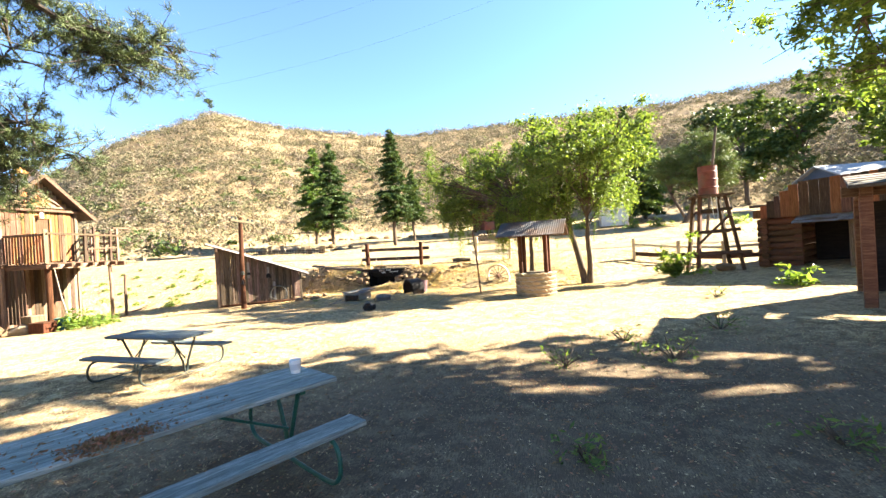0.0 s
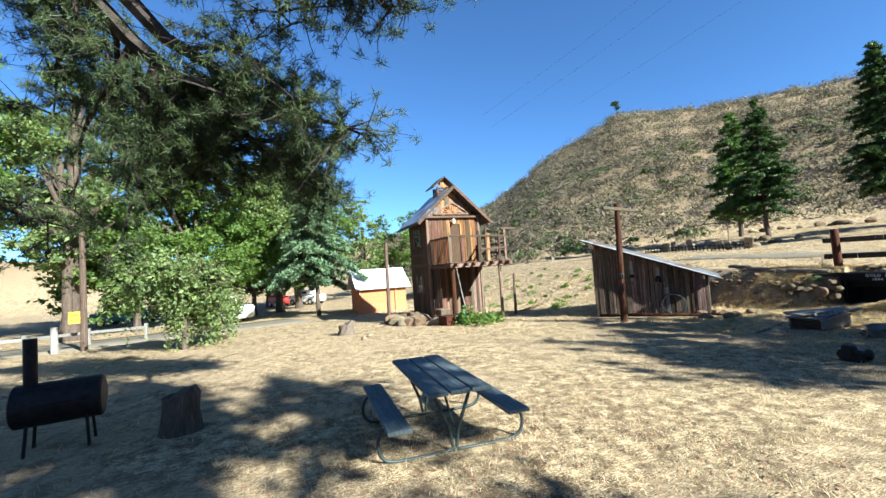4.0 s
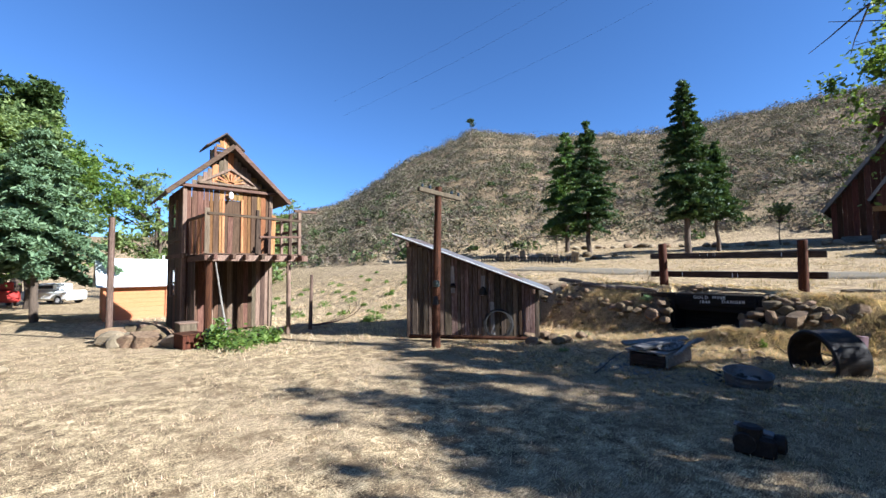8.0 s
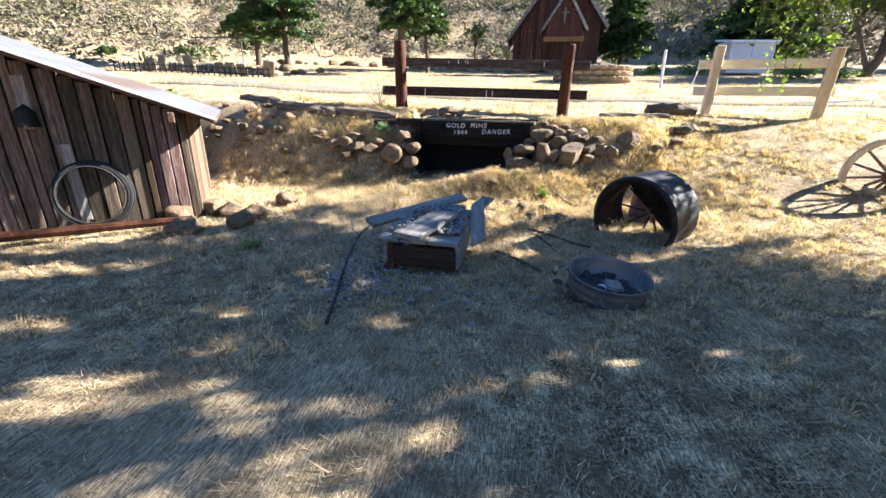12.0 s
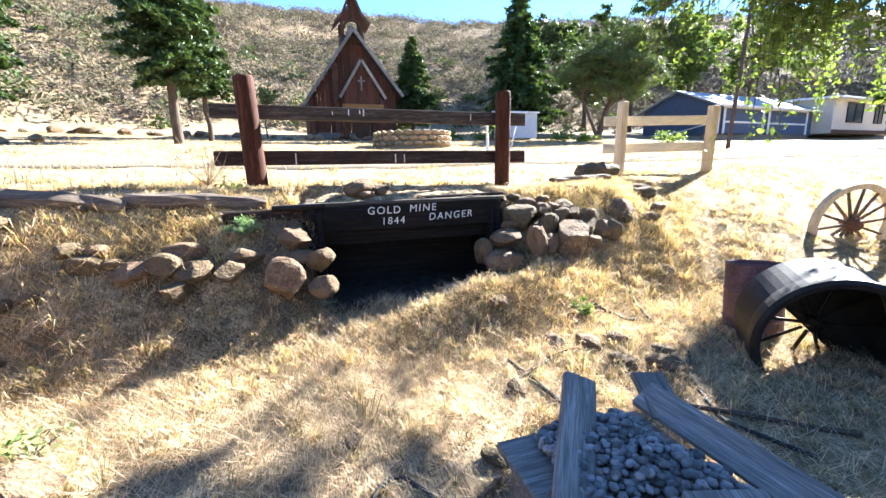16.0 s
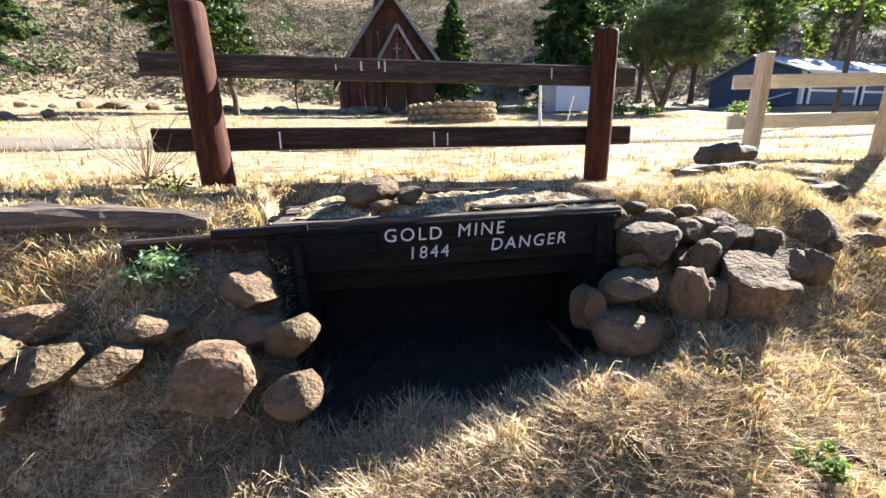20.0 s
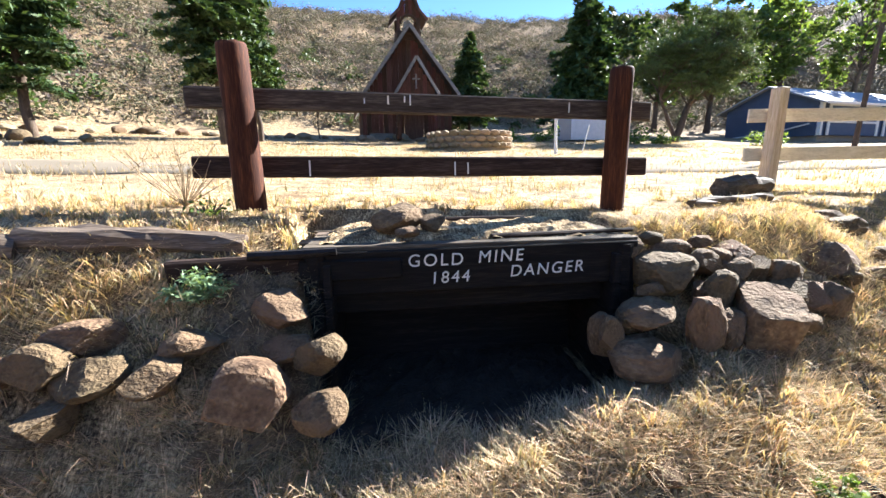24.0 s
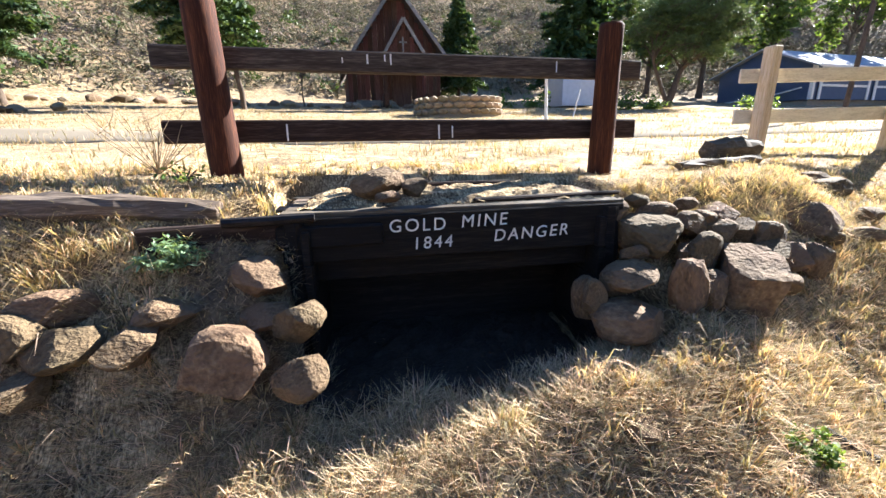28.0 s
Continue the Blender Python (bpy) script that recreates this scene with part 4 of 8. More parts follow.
    part_np("foliage", v, np.arange(len(v)).reshape(-1, 3), "pine_needle", root)
    cm = stone_mesh("cone", 5, 2, "pine_bark")
    for c in cones:
        o = child(new("cone", cm), root)
        o.matrix_basis = pose(*c, rng.uniform(-30, 30), rng.uniform(-30, 30), 0) @ Matrix.Diagonal((0.075, 0.075, 0.10, 1))


pine((-9.0, -1.2))


def scatter_shrubs(name, label, n, seed, area, keep, mat, size, leaf, per):
    """Many small shrubs as one mesh: each is a loose mound of leafy sprays."""
    rng = np.random.default_rng(seed)
    x = rng.uniform(area[0], area[1], n * 6)
    y = rng.uniform(area[2], area[3], n * 6)
    ok = keep(x, y, rng)
    x, y = x[ok][:n], y[ok][:n]
    z = ground_z(x, y)
    r = size * np.exp(rng.normal(0, 0.35, len(x)))
    k = np.repeat(np.arange(len(x)), per)
    d = rng.normal(size=(len(k), 3))
    d /= np.linalg.norm(d, axis=1, keepdims=True)
    d[:, 2] = np.abs(d[:, 2])
    m = d * rng.uniform(0.55, 1.0, (len(k), 1)) * r[k][:, None] * [1, 1, 0.8]
    pos = np.column_stack([x[k], y[k], z[k]]) + m
    v, f = leaves_np(pos, leaf, rng, 0.55, 0.1, 0.4)
    return tagged(new(name, mesh_np(name, v, f, mat)), label, "shrubs", kind="stuff")


def hill_part(x, y):
    az = np.degrees(np.arctan2(-(x - HILL_C[0]), y - HILL_C[1]))
    r = np.hypot(x - HILL_C[0], y - HILL_C[1])
    return r, az, np.interp(az, FOOT_AZ, FOOT_R)


def on_hill(lo, hi, cover, seed):
    def keep(x, y, rng):
        r, az, foot = hill_part(x, y)
        patchy = wob(x, y, 0.11, seed) + rng.normal(0, 0.35, len(x))
        return (r > foot + lo) & (r < hi) & (az > -62) & (az < 84) & (patchy > cover)
    return keep


HILL_AREA = (-155, 110, 12, 160)


def brush_mounds(name, label, n, seed, keep, size, per, leaf, mat):
    """Hillside brush as one mesh: each shrub is a loose mound of leafy sprays that face outwards."""
    rng = np.random.default_rng(seed)
    x, y = rng.uniform(HILL_AREA[0], HILL_AREA[1], n * 6), rng.uniform(HILL_AREA[2], HILL_AREA[3], n * 6)
    ok = keep(x, y, rng)
    x, y = x[ok][:n], y[ok][:n]
    m = len(x)
    r = size * np.exp(rng.normal(0, 0.38, m))
    c = np.column_stack([x, y, ground_z(x, y) - 0.1 * r])
    k = np.repeat(np.arange(m), per)
    d = rng.normal(size=(len(k), 3))
    d /= np.linalg.norm(d, axis=1, keepdims=True)
    d[:, 2] = np.abs(d[:, 2]) - 0.08
    shape = np.stack([r * rng.uniform(0.8, 1.25, m), r, r * rng.uniform(0.65, 1.05, m)], -1)
    pos = c[k] + d * shape[k] * rng.uniform(0.74, 1.06, (len(k), 1))
    nrm = d + [0, 0, 0.3] + rng.normal(0, 0.3, d.shape)
    nrm /= np.linalg.norm(nrm, axis=1, keepdims=True)
    u = np.cross(nrm, rng.normal(size=d.shape))
    u /= np.linalg.norm(u, axis=1, keepdims=True)
    w = np.cross(nrm, u)
    s = (leaf * np.sqrt(r[k] / size) * rng.uniform(0.5, 1.3, len(k)))[:, None]
    v = np.stack([pos - u * s, pos + w * s * 0.3 + u * s * 0.1, pos + u * s, pos - w * s * 0.33 - u * s * 0.15], 1).reshape(-1, 3)
    tagged(new(name, mesh_np(name, v, np.arange(len(v)).reshape(-1, 4), mat)), label, "shrubs", kind="stuff")


brush_mounds("chaparral", "dense olive and brown chaparral on the dry hillside", 6600, 201, on_hill(1, 150, -1.5, 1.0), 1.55, 78, 0.24, "brush")
brush_mounds("chaparral", "low grey-brown brush on the dry hillside", 4600, 202, on_hill(2, 88, -1.2, 3.0), 1.0, 50, 0.18, "brush")
scatter_shrubs("chaparral", "dark evergreen brush at the foot of the hill", 420, 203, HILL_AREA, on_hill(0, 75, -0.5, 5.0), "dark_leaf", 1.1, 0.36, 90)
scatter_shrubs("weeds", "scattered green weeds on the dry slope", 50, 204, (-34, -16, 16, 25), lambda x, y, r: hill_part(x, y)[0] < 40, "bright_leaf", 0.22, 0.12, 60)


def shrub(name, label, at, r, mat, size, n, seed, flat=0.7, aspect=0.5, droop=0.0):
    rng = np.random.default_rng(seed)
    x, y = at
    root = thing(name, label, "shrub", pose(x, y, gz(x, y) - 0.03))
    for _ in range(9):
        a, k = rng.uniform(0, 6.28), rng.uniform(0.3, 0.9)
        part_np("stem", *tubes([(limb_line((0, 0, 0), (np.cos(a) * r * k, np.sin(a) * r * k, r * flat * rng.uniform(0.6, 1.2)), rng, 4), np.linspace(0.014, 0.004, 4))], 5), "bark", root)
    ns = 22
    spray = rng.normal(size=(ns, 3)) * [1, 1, flat] * r * 0.55
    spray[:, 2] = np.abs(spray[:, 2]) + 0.08 * r
    pos = spray[rng.integers(0, ns, n)] + rng.normal(0, 0.2 * r, (n, 3)) * [1, 1, 0.7]
    pos[:, 2] = np.abs(pos[:, 2]) + 0.02
    part_np("foliage", *leaves_np(pos, size, rng, aspect, 0.5, 0.4, droop), mat, root)
    return root


shrub("bush", "bright green leafy bush beside the tower", (-17.4, 12.0), 0.75, "bright_leaf", 0.16, 900, 301, 0.6)
shrub("bush", "bright green leafy bush beside the tower", (-17.9, 12.9), 0.6, "bright_leaf", 0.15, 700, 302, 0.55)
shrub("bush", "small green bush on the dry slope", (-19.4, 17.4), 0.4, "bright_leaf", 0.12, 300, 303)
shrub("bush", "broad green bush beside the water tower", (4.6, 18.0), 0.62, "bright_leaf", 0.24, 900, 304, 2.0, 0.34, 0.2)
shrub("bush", "green bush in the sunny strip by the cabin", (6.6, 13.6), 0.42, "bright_leaf", 0.18, 240, 305, 0.8)
shrub("bush", "small green plant on the lip of the well", (-0.75, 15.6), 0.2, "bright_leaf", 0.09, 160, 306, 0.9)
for k, (x, y, r) in enumerate([(1.7, 6.9, 0.45), (0.1, 6.7, 0.35), (2.3, 4.2, 0.3), (0.2, 3.8, 0.22), (2.9, 8.6, 0.4), (4.2, 12.6, 0.3), (1.2, 8.2, 0.3)]):
    shrub("weed", "sparse green weed in the shaded dry grass", (x, y), r, "green_leaf", 0.09, 110, 310 + k, 0.7, 0.3)
shrub("herb", "low grey-green leafy herb on the mine bank", (-10.25, 20.86), 0.13, "sage_leaf", 0.05, 1300, 330, 0.8, 0.24)
shrub("herb", "low grey-green leafy herb in dry grass", (-7.36, 19.48), 0.085, "bright_leaf", 0.026, 1100, 331, 1.0, 0.5)
shrub("herb", "low green herb in dry grass", (-11.3, 19.2), 0.16, "willow_leaf", 0.06, 120, 332, 0.5)
shrub("herb", "low green herb in dry grass", (-11.6, 18.3), 0.18, "willow_leaf", 0.06, 120, 333, 0.5)
shrub("herb", "low green herb in dry grass", (-10.6, 17.0), 0.14, "willow_leaf", 0.06, 100, 334, 0.5)
for k, (x, y, r) in enumerate([(7.0, 40.5, 0.8), (9.4, 41.0, 0.7), (3.0, 44.0, 0.8), (14.8, 39.0, 0.8), (0.5, 43.5, 0.7), (18.5, 25.5, 0.9)]):
    shrub("bush", "bright green garden bush", (x, y), r, "bright_leaf", 0.2, 420, 340 + k, 0.7)

# the mine mouth, its bank and fence
MINE_Y = 20.78


def picket(parent, size, at, mat, name="plank", rot=0.0, tilt=0.0, rough=0.004, label=""):
    """One upright board, grain along its height."""
    bm = box(size, (0, 0, 0), None, 0.004, rough)
    ob = part(name, bm, mat, parent, label)
    ob.matrix_basis = pose(*at, 0, tilt, rot)
    return ob


mine = thing("gold_mine_entrance", "timbered mine mouth under a black painted header board", "mine entrance", pose(-8.7, MINE_Y + 0.04, -0.035, 0, 0, -5))
part("header_board", box((2.18, 0.05, 0.27), (0.08, 0, 0.575), None, 0.006, 0.006), "black_board", mine, "black-painted header board")
part("header_beam", box((0.62, 0.06, 0.13), (-0.72, -0.02, 0.60), None, 0.012, 0.008), "black_board", mine, "dark split beam")
# near-black lower beam and side posts carry the shade under the header
part("lower_beam", box((1.98, 0.07, 0.16), (0.07, 0.12, 0.36), None, 0.01, 0.006), "black_board", mine)
for sx in (-0.93, 1.08):
    part("side_post", tube([(sx, 0.02, -0.4), (sx + 0.02, 0.03, 0.1), (sx, 0.02, 0.7)], [0.085, 0.08, 0.075], 10, 0.005), "black_board", mine)
for k in range(7):
    part("roof_plank", box((2.2 + random.uniform(-0.15, 0.08), 0.13, 0.035), (0.07 + random.uniform(-0.03, 0.03), 0.07 + k * 0.135, 0.712 + random.uniform(0, 0.012)), None, 0.006, 0.008), "grey_log", mine)
part("fallen_pole", tube([(-1.30, -0.06, 0.715), (-1.05, -0.05, 0.715), (-0.80, -0.03, 0.72)], [0.028, 0.03, 0.026], 8), "iron", mine, "thin rusty pipe")
part("split_rail", box((1.05, 0.05, 0.03), (0.72, 0.16, 0.755), Matrix.Rotation(0.05, 4, "Z"), 0.008, 0.008), "dark_rail", mine)
part("split_rail", box((0.9, 0.06, 0.05), (0.2, 0.82, 0.775), Matrix.Rotation(-0.04, 4, "Z"), 0.01, 0.012), "dark_rail", mine)
# added side planks and back wall, the mouth's shade put into their black
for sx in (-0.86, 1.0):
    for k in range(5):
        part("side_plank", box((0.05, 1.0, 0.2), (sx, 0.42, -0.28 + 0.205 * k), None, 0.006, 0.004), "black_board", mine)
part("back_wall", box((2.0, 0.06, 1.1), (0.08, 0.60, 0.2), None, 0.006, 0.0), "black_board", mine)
# earth floor inside the mouth, its deep shade put into a near-black colour
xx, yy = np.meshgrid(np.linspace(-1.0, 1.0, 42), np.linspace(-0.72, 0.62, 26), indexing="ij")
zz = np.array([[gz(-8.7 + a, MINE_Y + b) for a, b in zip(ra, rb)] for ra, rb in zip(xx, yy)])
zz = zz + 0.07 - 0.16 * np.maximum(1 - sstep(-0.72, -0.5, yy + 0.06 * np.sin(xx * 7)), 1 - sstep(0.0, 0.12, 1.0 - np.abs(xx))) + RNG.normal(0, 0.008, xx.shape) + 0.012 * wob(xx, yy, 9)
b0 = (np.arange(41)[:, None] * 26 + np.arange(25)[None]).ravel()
part_np("earth_floor", np.stack([xx, yy, zz], -1).reshape(-1, 3), np.stack([b0, b0 + 26, b0 + 27, b0 + 1], -1), "dark_earth", mine, "earth floor, near black for the shade inside the mouth")
# earth that lies on the roof boards
xx, yy = np.meshgrid(np.linspace(-0.92, 1.1, 44), np.linspace(0.1, 0.95, 22), indexing="ij")
edge = np.minimum(np.minimum(xx + 0.92, 1.1 - xx), np.minimum(yy - 0.1, 0.95 - yy)) / 0.16
zz = 0.735 + 0.05 * np.clip(edge, 0, 1) + RNG.normal(0, 0.008, xx.shape) + 0.02 * wob(xx, yy, 6)
b0 = (np.arange(43)[:, None] * 22 + np.arange(21)[None]).ravel()
part_np("earth_cover", np.stack([xx, yy, zz], -1).reshape(-1, 3), np.stack([b0, b0 + 22, b0 + 23, b0 + 1], -1), "soil", mine, "loose dry earth and chips")


def painted(body, x, z, size, shear=0.1, turn=0.0):
    cu = bpy.data.curves.new("lettering", "FONT")
    cu.body, cu.size, cu.shear, cu.extrude, cu.offset, cu.space_character = body, size, shear, 0.002, 0.0, 1.24
    ob = child(new("lettering", cu), mine)
    cu.materials.append(MATS["white_paint"])
    ob.matrix_basis = pose(x, -0.031, z, 90, turn, 0)
    return tagged(ob, "white hand-painted capital letters")


painted("GOLD", -0.375, 0.605, 0.112, 0.05, 0)
painted("MINE", 0.07, 0.612, 0.112, 0.12, -1)
painted("1844", -0.235, 0.49, 0.108, 0.1, -1)
painted("DANGER", 0.28, 0.512, 0.108, 0.16, -2)

# stones of the bank: x, y, z, width, depth, height
wall = thing("stone_bank", "dry-stacked brown field stones beside the mine mouth", "stone wall", pose(0, 0, 0), "banks of the mine")
for x, y, z, w, h, rz in [(-7.4, 20.58, 0.48, 0.47, 0.31, 20), (-7.65, 20.36, 0.29, 0.38, 0.19, 5), (-7.74, 20.28, 0.05, 0.47, 0.30, 0), (-7.94, 20.36, 0.15, 0.16, 0.25, 0), (-7.59, 20.48, 0.38, 0.17, 0.13, 0), (-7.36, 20.25, 0.21, 0.23, 0.47, 0), (-7.1, 20.42, 0.35, 0.26, 0.26, 30), (-6.87, 20.55, 0.46, 0.26, 0.22, 10), (-6.94, 20.63, 0.54, 0.2, 0.17, 0), (-6.74, 20.67, 0.56, 0.3, 0.16, 10), (-6.9, 20.26, 0.2, 0.47, 0.47, 15), (-6.67, 20.55, 0.46, 0.2, 0.16, 0), (-6.51, 20.51, 0.41, 0.3, 0.26, 40), (-6.42, 20.38, 0.31, 0.25, 0.19, 0), (-6.28, 20.33, 0.27, 0.26, 0.32, 30), (-5.98, 20.59, 0.48, 0.32, 0.28, 0), (-7.25, 20.71, 0.58, 0.24, 0.14, 0), (-7.36, 20.78, 0.67, 0.17, 0.12, 0), (-6.99, 20.74, 0.63, 0.17, 0.11, 0), (-5.98, 20.44, 0.38, 0.15, 0.14, 0), (-7.23, 20.44, 0.38, 0.13, 0.11, 0), (-7.5, 20.26, -0.02, 0.24, 0.17, 0), (-7.12, 20.2, 0.0, 0.26, 0.17, 0), (-6.66, 20.24, 0.18, 0.25, 0.19, 0), (-7.55, 20.72, 0.63, 0.19, 0.15, 0), (-7.87, 20.5, 0.11, 0.25, 0.38, 20), (-7.71, 20.43, 0.25, 0.23, 0.25, 0), (-7.18, 20.27, 0.18, 0.25, 0.28, 30), (-6.61, 20.38, 0.29, 0.28, 0.28, 0), (-7.11, 20.59, 0.5, 0.25, 0.19, 15)]:
    put_stone("stone", (x, y + 0.03, z), (w * 1.03, w * 0.9, h * 1.03), rz, 0, wall, ANGULAR_STONES + STONES[:5])
wall2 = thing("stone_bank", "loose brown field stones half buried in straw beside the mine mouth", "stone wall", pose(0, 0, 0), "banks of the mine")
for x, y, z, w, h, rz in [(-9.96, 20.25, 0.10, 0.40, 0.42, 15), (-9.80, 20.63, 0.40, 0.38, 0.26, -10), (-9.60, 20.42, 0.20, 0.27, 0.29, 0), (-9.60, 20.22, 0.03, 0.25, 0.23, 30), (-10.37, 20.43, 0.22, 0.36, 0.22, 20), (-10.90, 20.49, 0.26, 0.29, 0.26, -5),
                          (-10.68, 20.45, 0.23, 0.32, 0.21, 10), (-10.75, 20.61, 0.36, 0.33, 0.18, 40), (-10.77, 20.32, 0.10, 0.28, 0.16, 0), (-10.22, 20.54, 0.30, 0.32, 0.17, 50), (-9.78, 20.50, 0.26, 0.24, 0.15, 0), (-11.15, 20.5, 0.26, 0.3, 0.2, 0), (-11.5, 20.6, 0.3, 0.3, 0.2, 0)]:
    put_stone("stone", (x, y + 0.03, z - 0.01), (w * 0.92, w * 0.85, h * 0.88), rz, 0, wall2, ANGULAR_STONES)
# the earth of the bank between these stones
xx, yy = np.meshgrid(np.linspace(-10.35, -9.5, 30), np.linspace(20.0, 21.0, 34), indexing="ij")
slope = -0.28 + 0.88 * sstep(20.15, 21.0, yy) + 0.035 * wob(xx, yy, 7, 0.4) + 0.02 * wob(xx, yy, 19, 0.4) + RNG.normal(0, 0.012, xx.shape)
side = (1 - sstep(-9.78 + 0.05 * np.sin(yy * 9), -9.56 + 0.05 * np.sin(yy * 9), xx)) * sstep(-10.35, -10.1, xx) * sstep(20.05, 20.3, yy)
zz = np.maximum(ground_z(xx, yy), -0.5) - 0.05 + (slope - np.minimum(slope, ground_z(xx, yy)) + 0.05) * side
b0 = (np.arange(29)[:, None] * 34 + np.arange(33)[None]).ravel()
part_np("earth_fill", np.stack([xx, yy, zz], -1).reshape(-1, 3), np.stack([b0, b0 + 34, b0 + 35, b0 + 1], -1), "bank_earth", wall2, "loose brown earth with straw between the stones", smooth=True)
nb = 2600
bx, by = RNG.uniform(-10.25, -9.62, nb), RNG.uniform(20.08, 20.95, nb)
bz = -0.28 + 0.88 * sstep(20.15, 21.0, by) + 0.035 * wob(bx, by, 7, 0.4)
ba, bl = RNG.uniform(0, 2 * np.pi, nb), RNG.uniform(0.06, 0.16, nb)
tip = np.stack([np.cos(ba) * bl, np.sin(ba) * bl, RNG.uniform(-0.02, 0.07, nb)], -1)
foot = np.stack([bx, by, bz], -1)
wide = np.stack([-np.sin(ba), np.cos(ba), 0 * ba], -1) * 0.0018
tagged(part_np("straw", np.stack([foot - wide, foot + wide, foot + tip], 1).reshape(-1, 3), np.arange(nb * 3).reshape(-1, 3), "straw_grey", wall2), "dry straw caught between the stones", kind="stuff")
put_stone("boulder", (-9.08, 21.15, 0.84), (0.40, 0.30, 0.22), 10, 0, None, None, "brown rounded boulder resting on the mine roof", "boulder")
put_stone("stone", (-8.86, 21.1, 0.80), (0.20, 0.2, 0.14), 30, 0, None, None, "small brown stone on the mine roof", "stone")
put_stone("stone", (-9.05, 20.92, 0.775), (0.18, 0.13, 0.08), 0, 0, None, None, "small flat stone on the mine roof", "stone")
for x, y, w in [(-7.55, 18.75, 0.26), (-7.28, 18.62, 0.30), (-7.12, 18.78, 0.2), (-8.45, 18.75, 0.2), (-8.9, 18.2, 0.18), (-8.11, 19.68, 0.24), (-7.86, 19.19, 0.24), (-7.65, 19.03, 0.3), (-7.33, 19.05, 0.24), (-5.55, 20.55, 0.34), (-5.2, 20.75, 0.3), (-9.1, 17.9, 0.2), (-5.0, 21.2, 0.4), (-4.75, 21.5, 0.34), (-11.9, 17.6, 0.3), (-12.0, 18.2, 0.4), (-11.5, 17.2, 0.3), (-9.6, 18.6, 0.16), (-5.9, 19.9, 0.2)]:
    put_stone("stone", (x, y, gz(x, y) + w * 0.12), (w, w * 0.75, w * 0.5), random.uniform(0, 180), 0, None, None, "brown field stone lying in dry grass", "stone", "loose stones in the grass")
# log edging along the top of the bank
for a, b, r in [((-12.5, 21.22), (-11.22, 21.1), 0.095), ((-11.28, 21.16), (-10.05, 21.08), 0.08), ((-6.3, 21.6), (-5.0, 21.95), 0.045), ((-5.3, 22.3), (-4.35, 22.55), 0.12), ((-13.6, 21.7), (-12.45, 21.3), 0.10)]:
    pts = limb_line((a[0], a[1], gz(*a) + r * (0.3 if a[0] < -9 else 0.9)), (b[0], b[1], gz(*b) + r * (0.3 if a[0] < -9 else 0.9)), RNG, 8, 0.02, 0.05)
    ob = part("log", tube(pts, r * np.array([0.9, 1, 1.05, 0.95, 1, 0.9, 0.95, 0.85]), 10, 0.008), "grey_log", None)
    tagged(ob, "weathered brown log edging the dry bank", "log", "logs along the bank")

ob = part("timber", box((0.86, 0.07, 0.17), (-10.02, 20.93, 0.585), Matrix.Identity(4), 0.012, 0.01), "dark_rail", None)
tagged(ob, "dark weathered timber slab beside the mine header", "timber")
# rail fence over the mine
fence = thing("rail_fence", "two dark split rails between reddish round posts", "fence", pose(0, 0, 0))


def round_post(parent, foot, top, r, mat="red_post"):
    a, b = Vector(foot), Vector(top)
    pts = [tuple(a.lerp(b, t)) for t in (0, 0.2, 0.45, 0.7, 0.9, 0.985, 1.0)]
    ob = part("post", tube(pts, r * np.array([1.06, 1.0, 1.02, 0.98, 0.99, 0.97, 0.90]), 18, 0.002), mat, parent, "", True)
    return ob


round_post(fence, (-10.16, 21.9, 0.4), (-10.22, 21.98, 2.11), 0.118)
round_post(fence, (-6.97, 21.85, 0.4), (-6.95, 21.85, 2.03), 0.105)
for za, zb, mat in ((1.745, 1.68, "grey_rail"), (1.20, 1.155, "dark_rail")):
    part("rail", beam((-10.64, 22.135, za), (-6.52, 21.99, zb), 0.05, 0.175, 0.012, 0.006), mat, fence)
for x, z, h in ((-9.04, 1.70, 0.07), (-8.90, 1.71, 0.05), (-8.85, 1.70, 0.08), (-9.24, 1.69, 0.04), (-7.38, 1.66, 0.09), (-9.72, 1.14, 0.13), (-8.46, 1.12, 0.12), (-8.34, 1.12, 0.10)):
    part("drip", box((0.012, 0.004, h), (x, 22.067 - 0.0352 * (x + 8.7) - 0.03, z + 0.04), None, 0.0, 0.002), "white_paint", fence, "white droppings")
# pale board fence beside it
fence2 = thing("board_fence", "two cream-painted boards between square weathered posts", "fence", pose(0, 0, 0), "cream fences")
part("post", box((0.15, 0.15, 1.65), (-4.03, 22.8, 1.28), Matrix.Rotation(0.02, 4, "Y"), 0.012, 0.006), "cream_post", fence2)
part("post", box((0.15, 0.15, 1.6), (-2.17, 22.5, 1.24), Matrix.Rotation(0.03, 4, "Y"), 0.012, 0.006), "cream_post", fence2)
for z in (1.775, 1.28):
    part("board", beam((-4.3, 22.95, z), (-1.95, 22.575, z + 0.02), 0.04, 0.17, 0.008, 0.003), "cream_board", fence2)
# wagon wheel half sunk in the slope


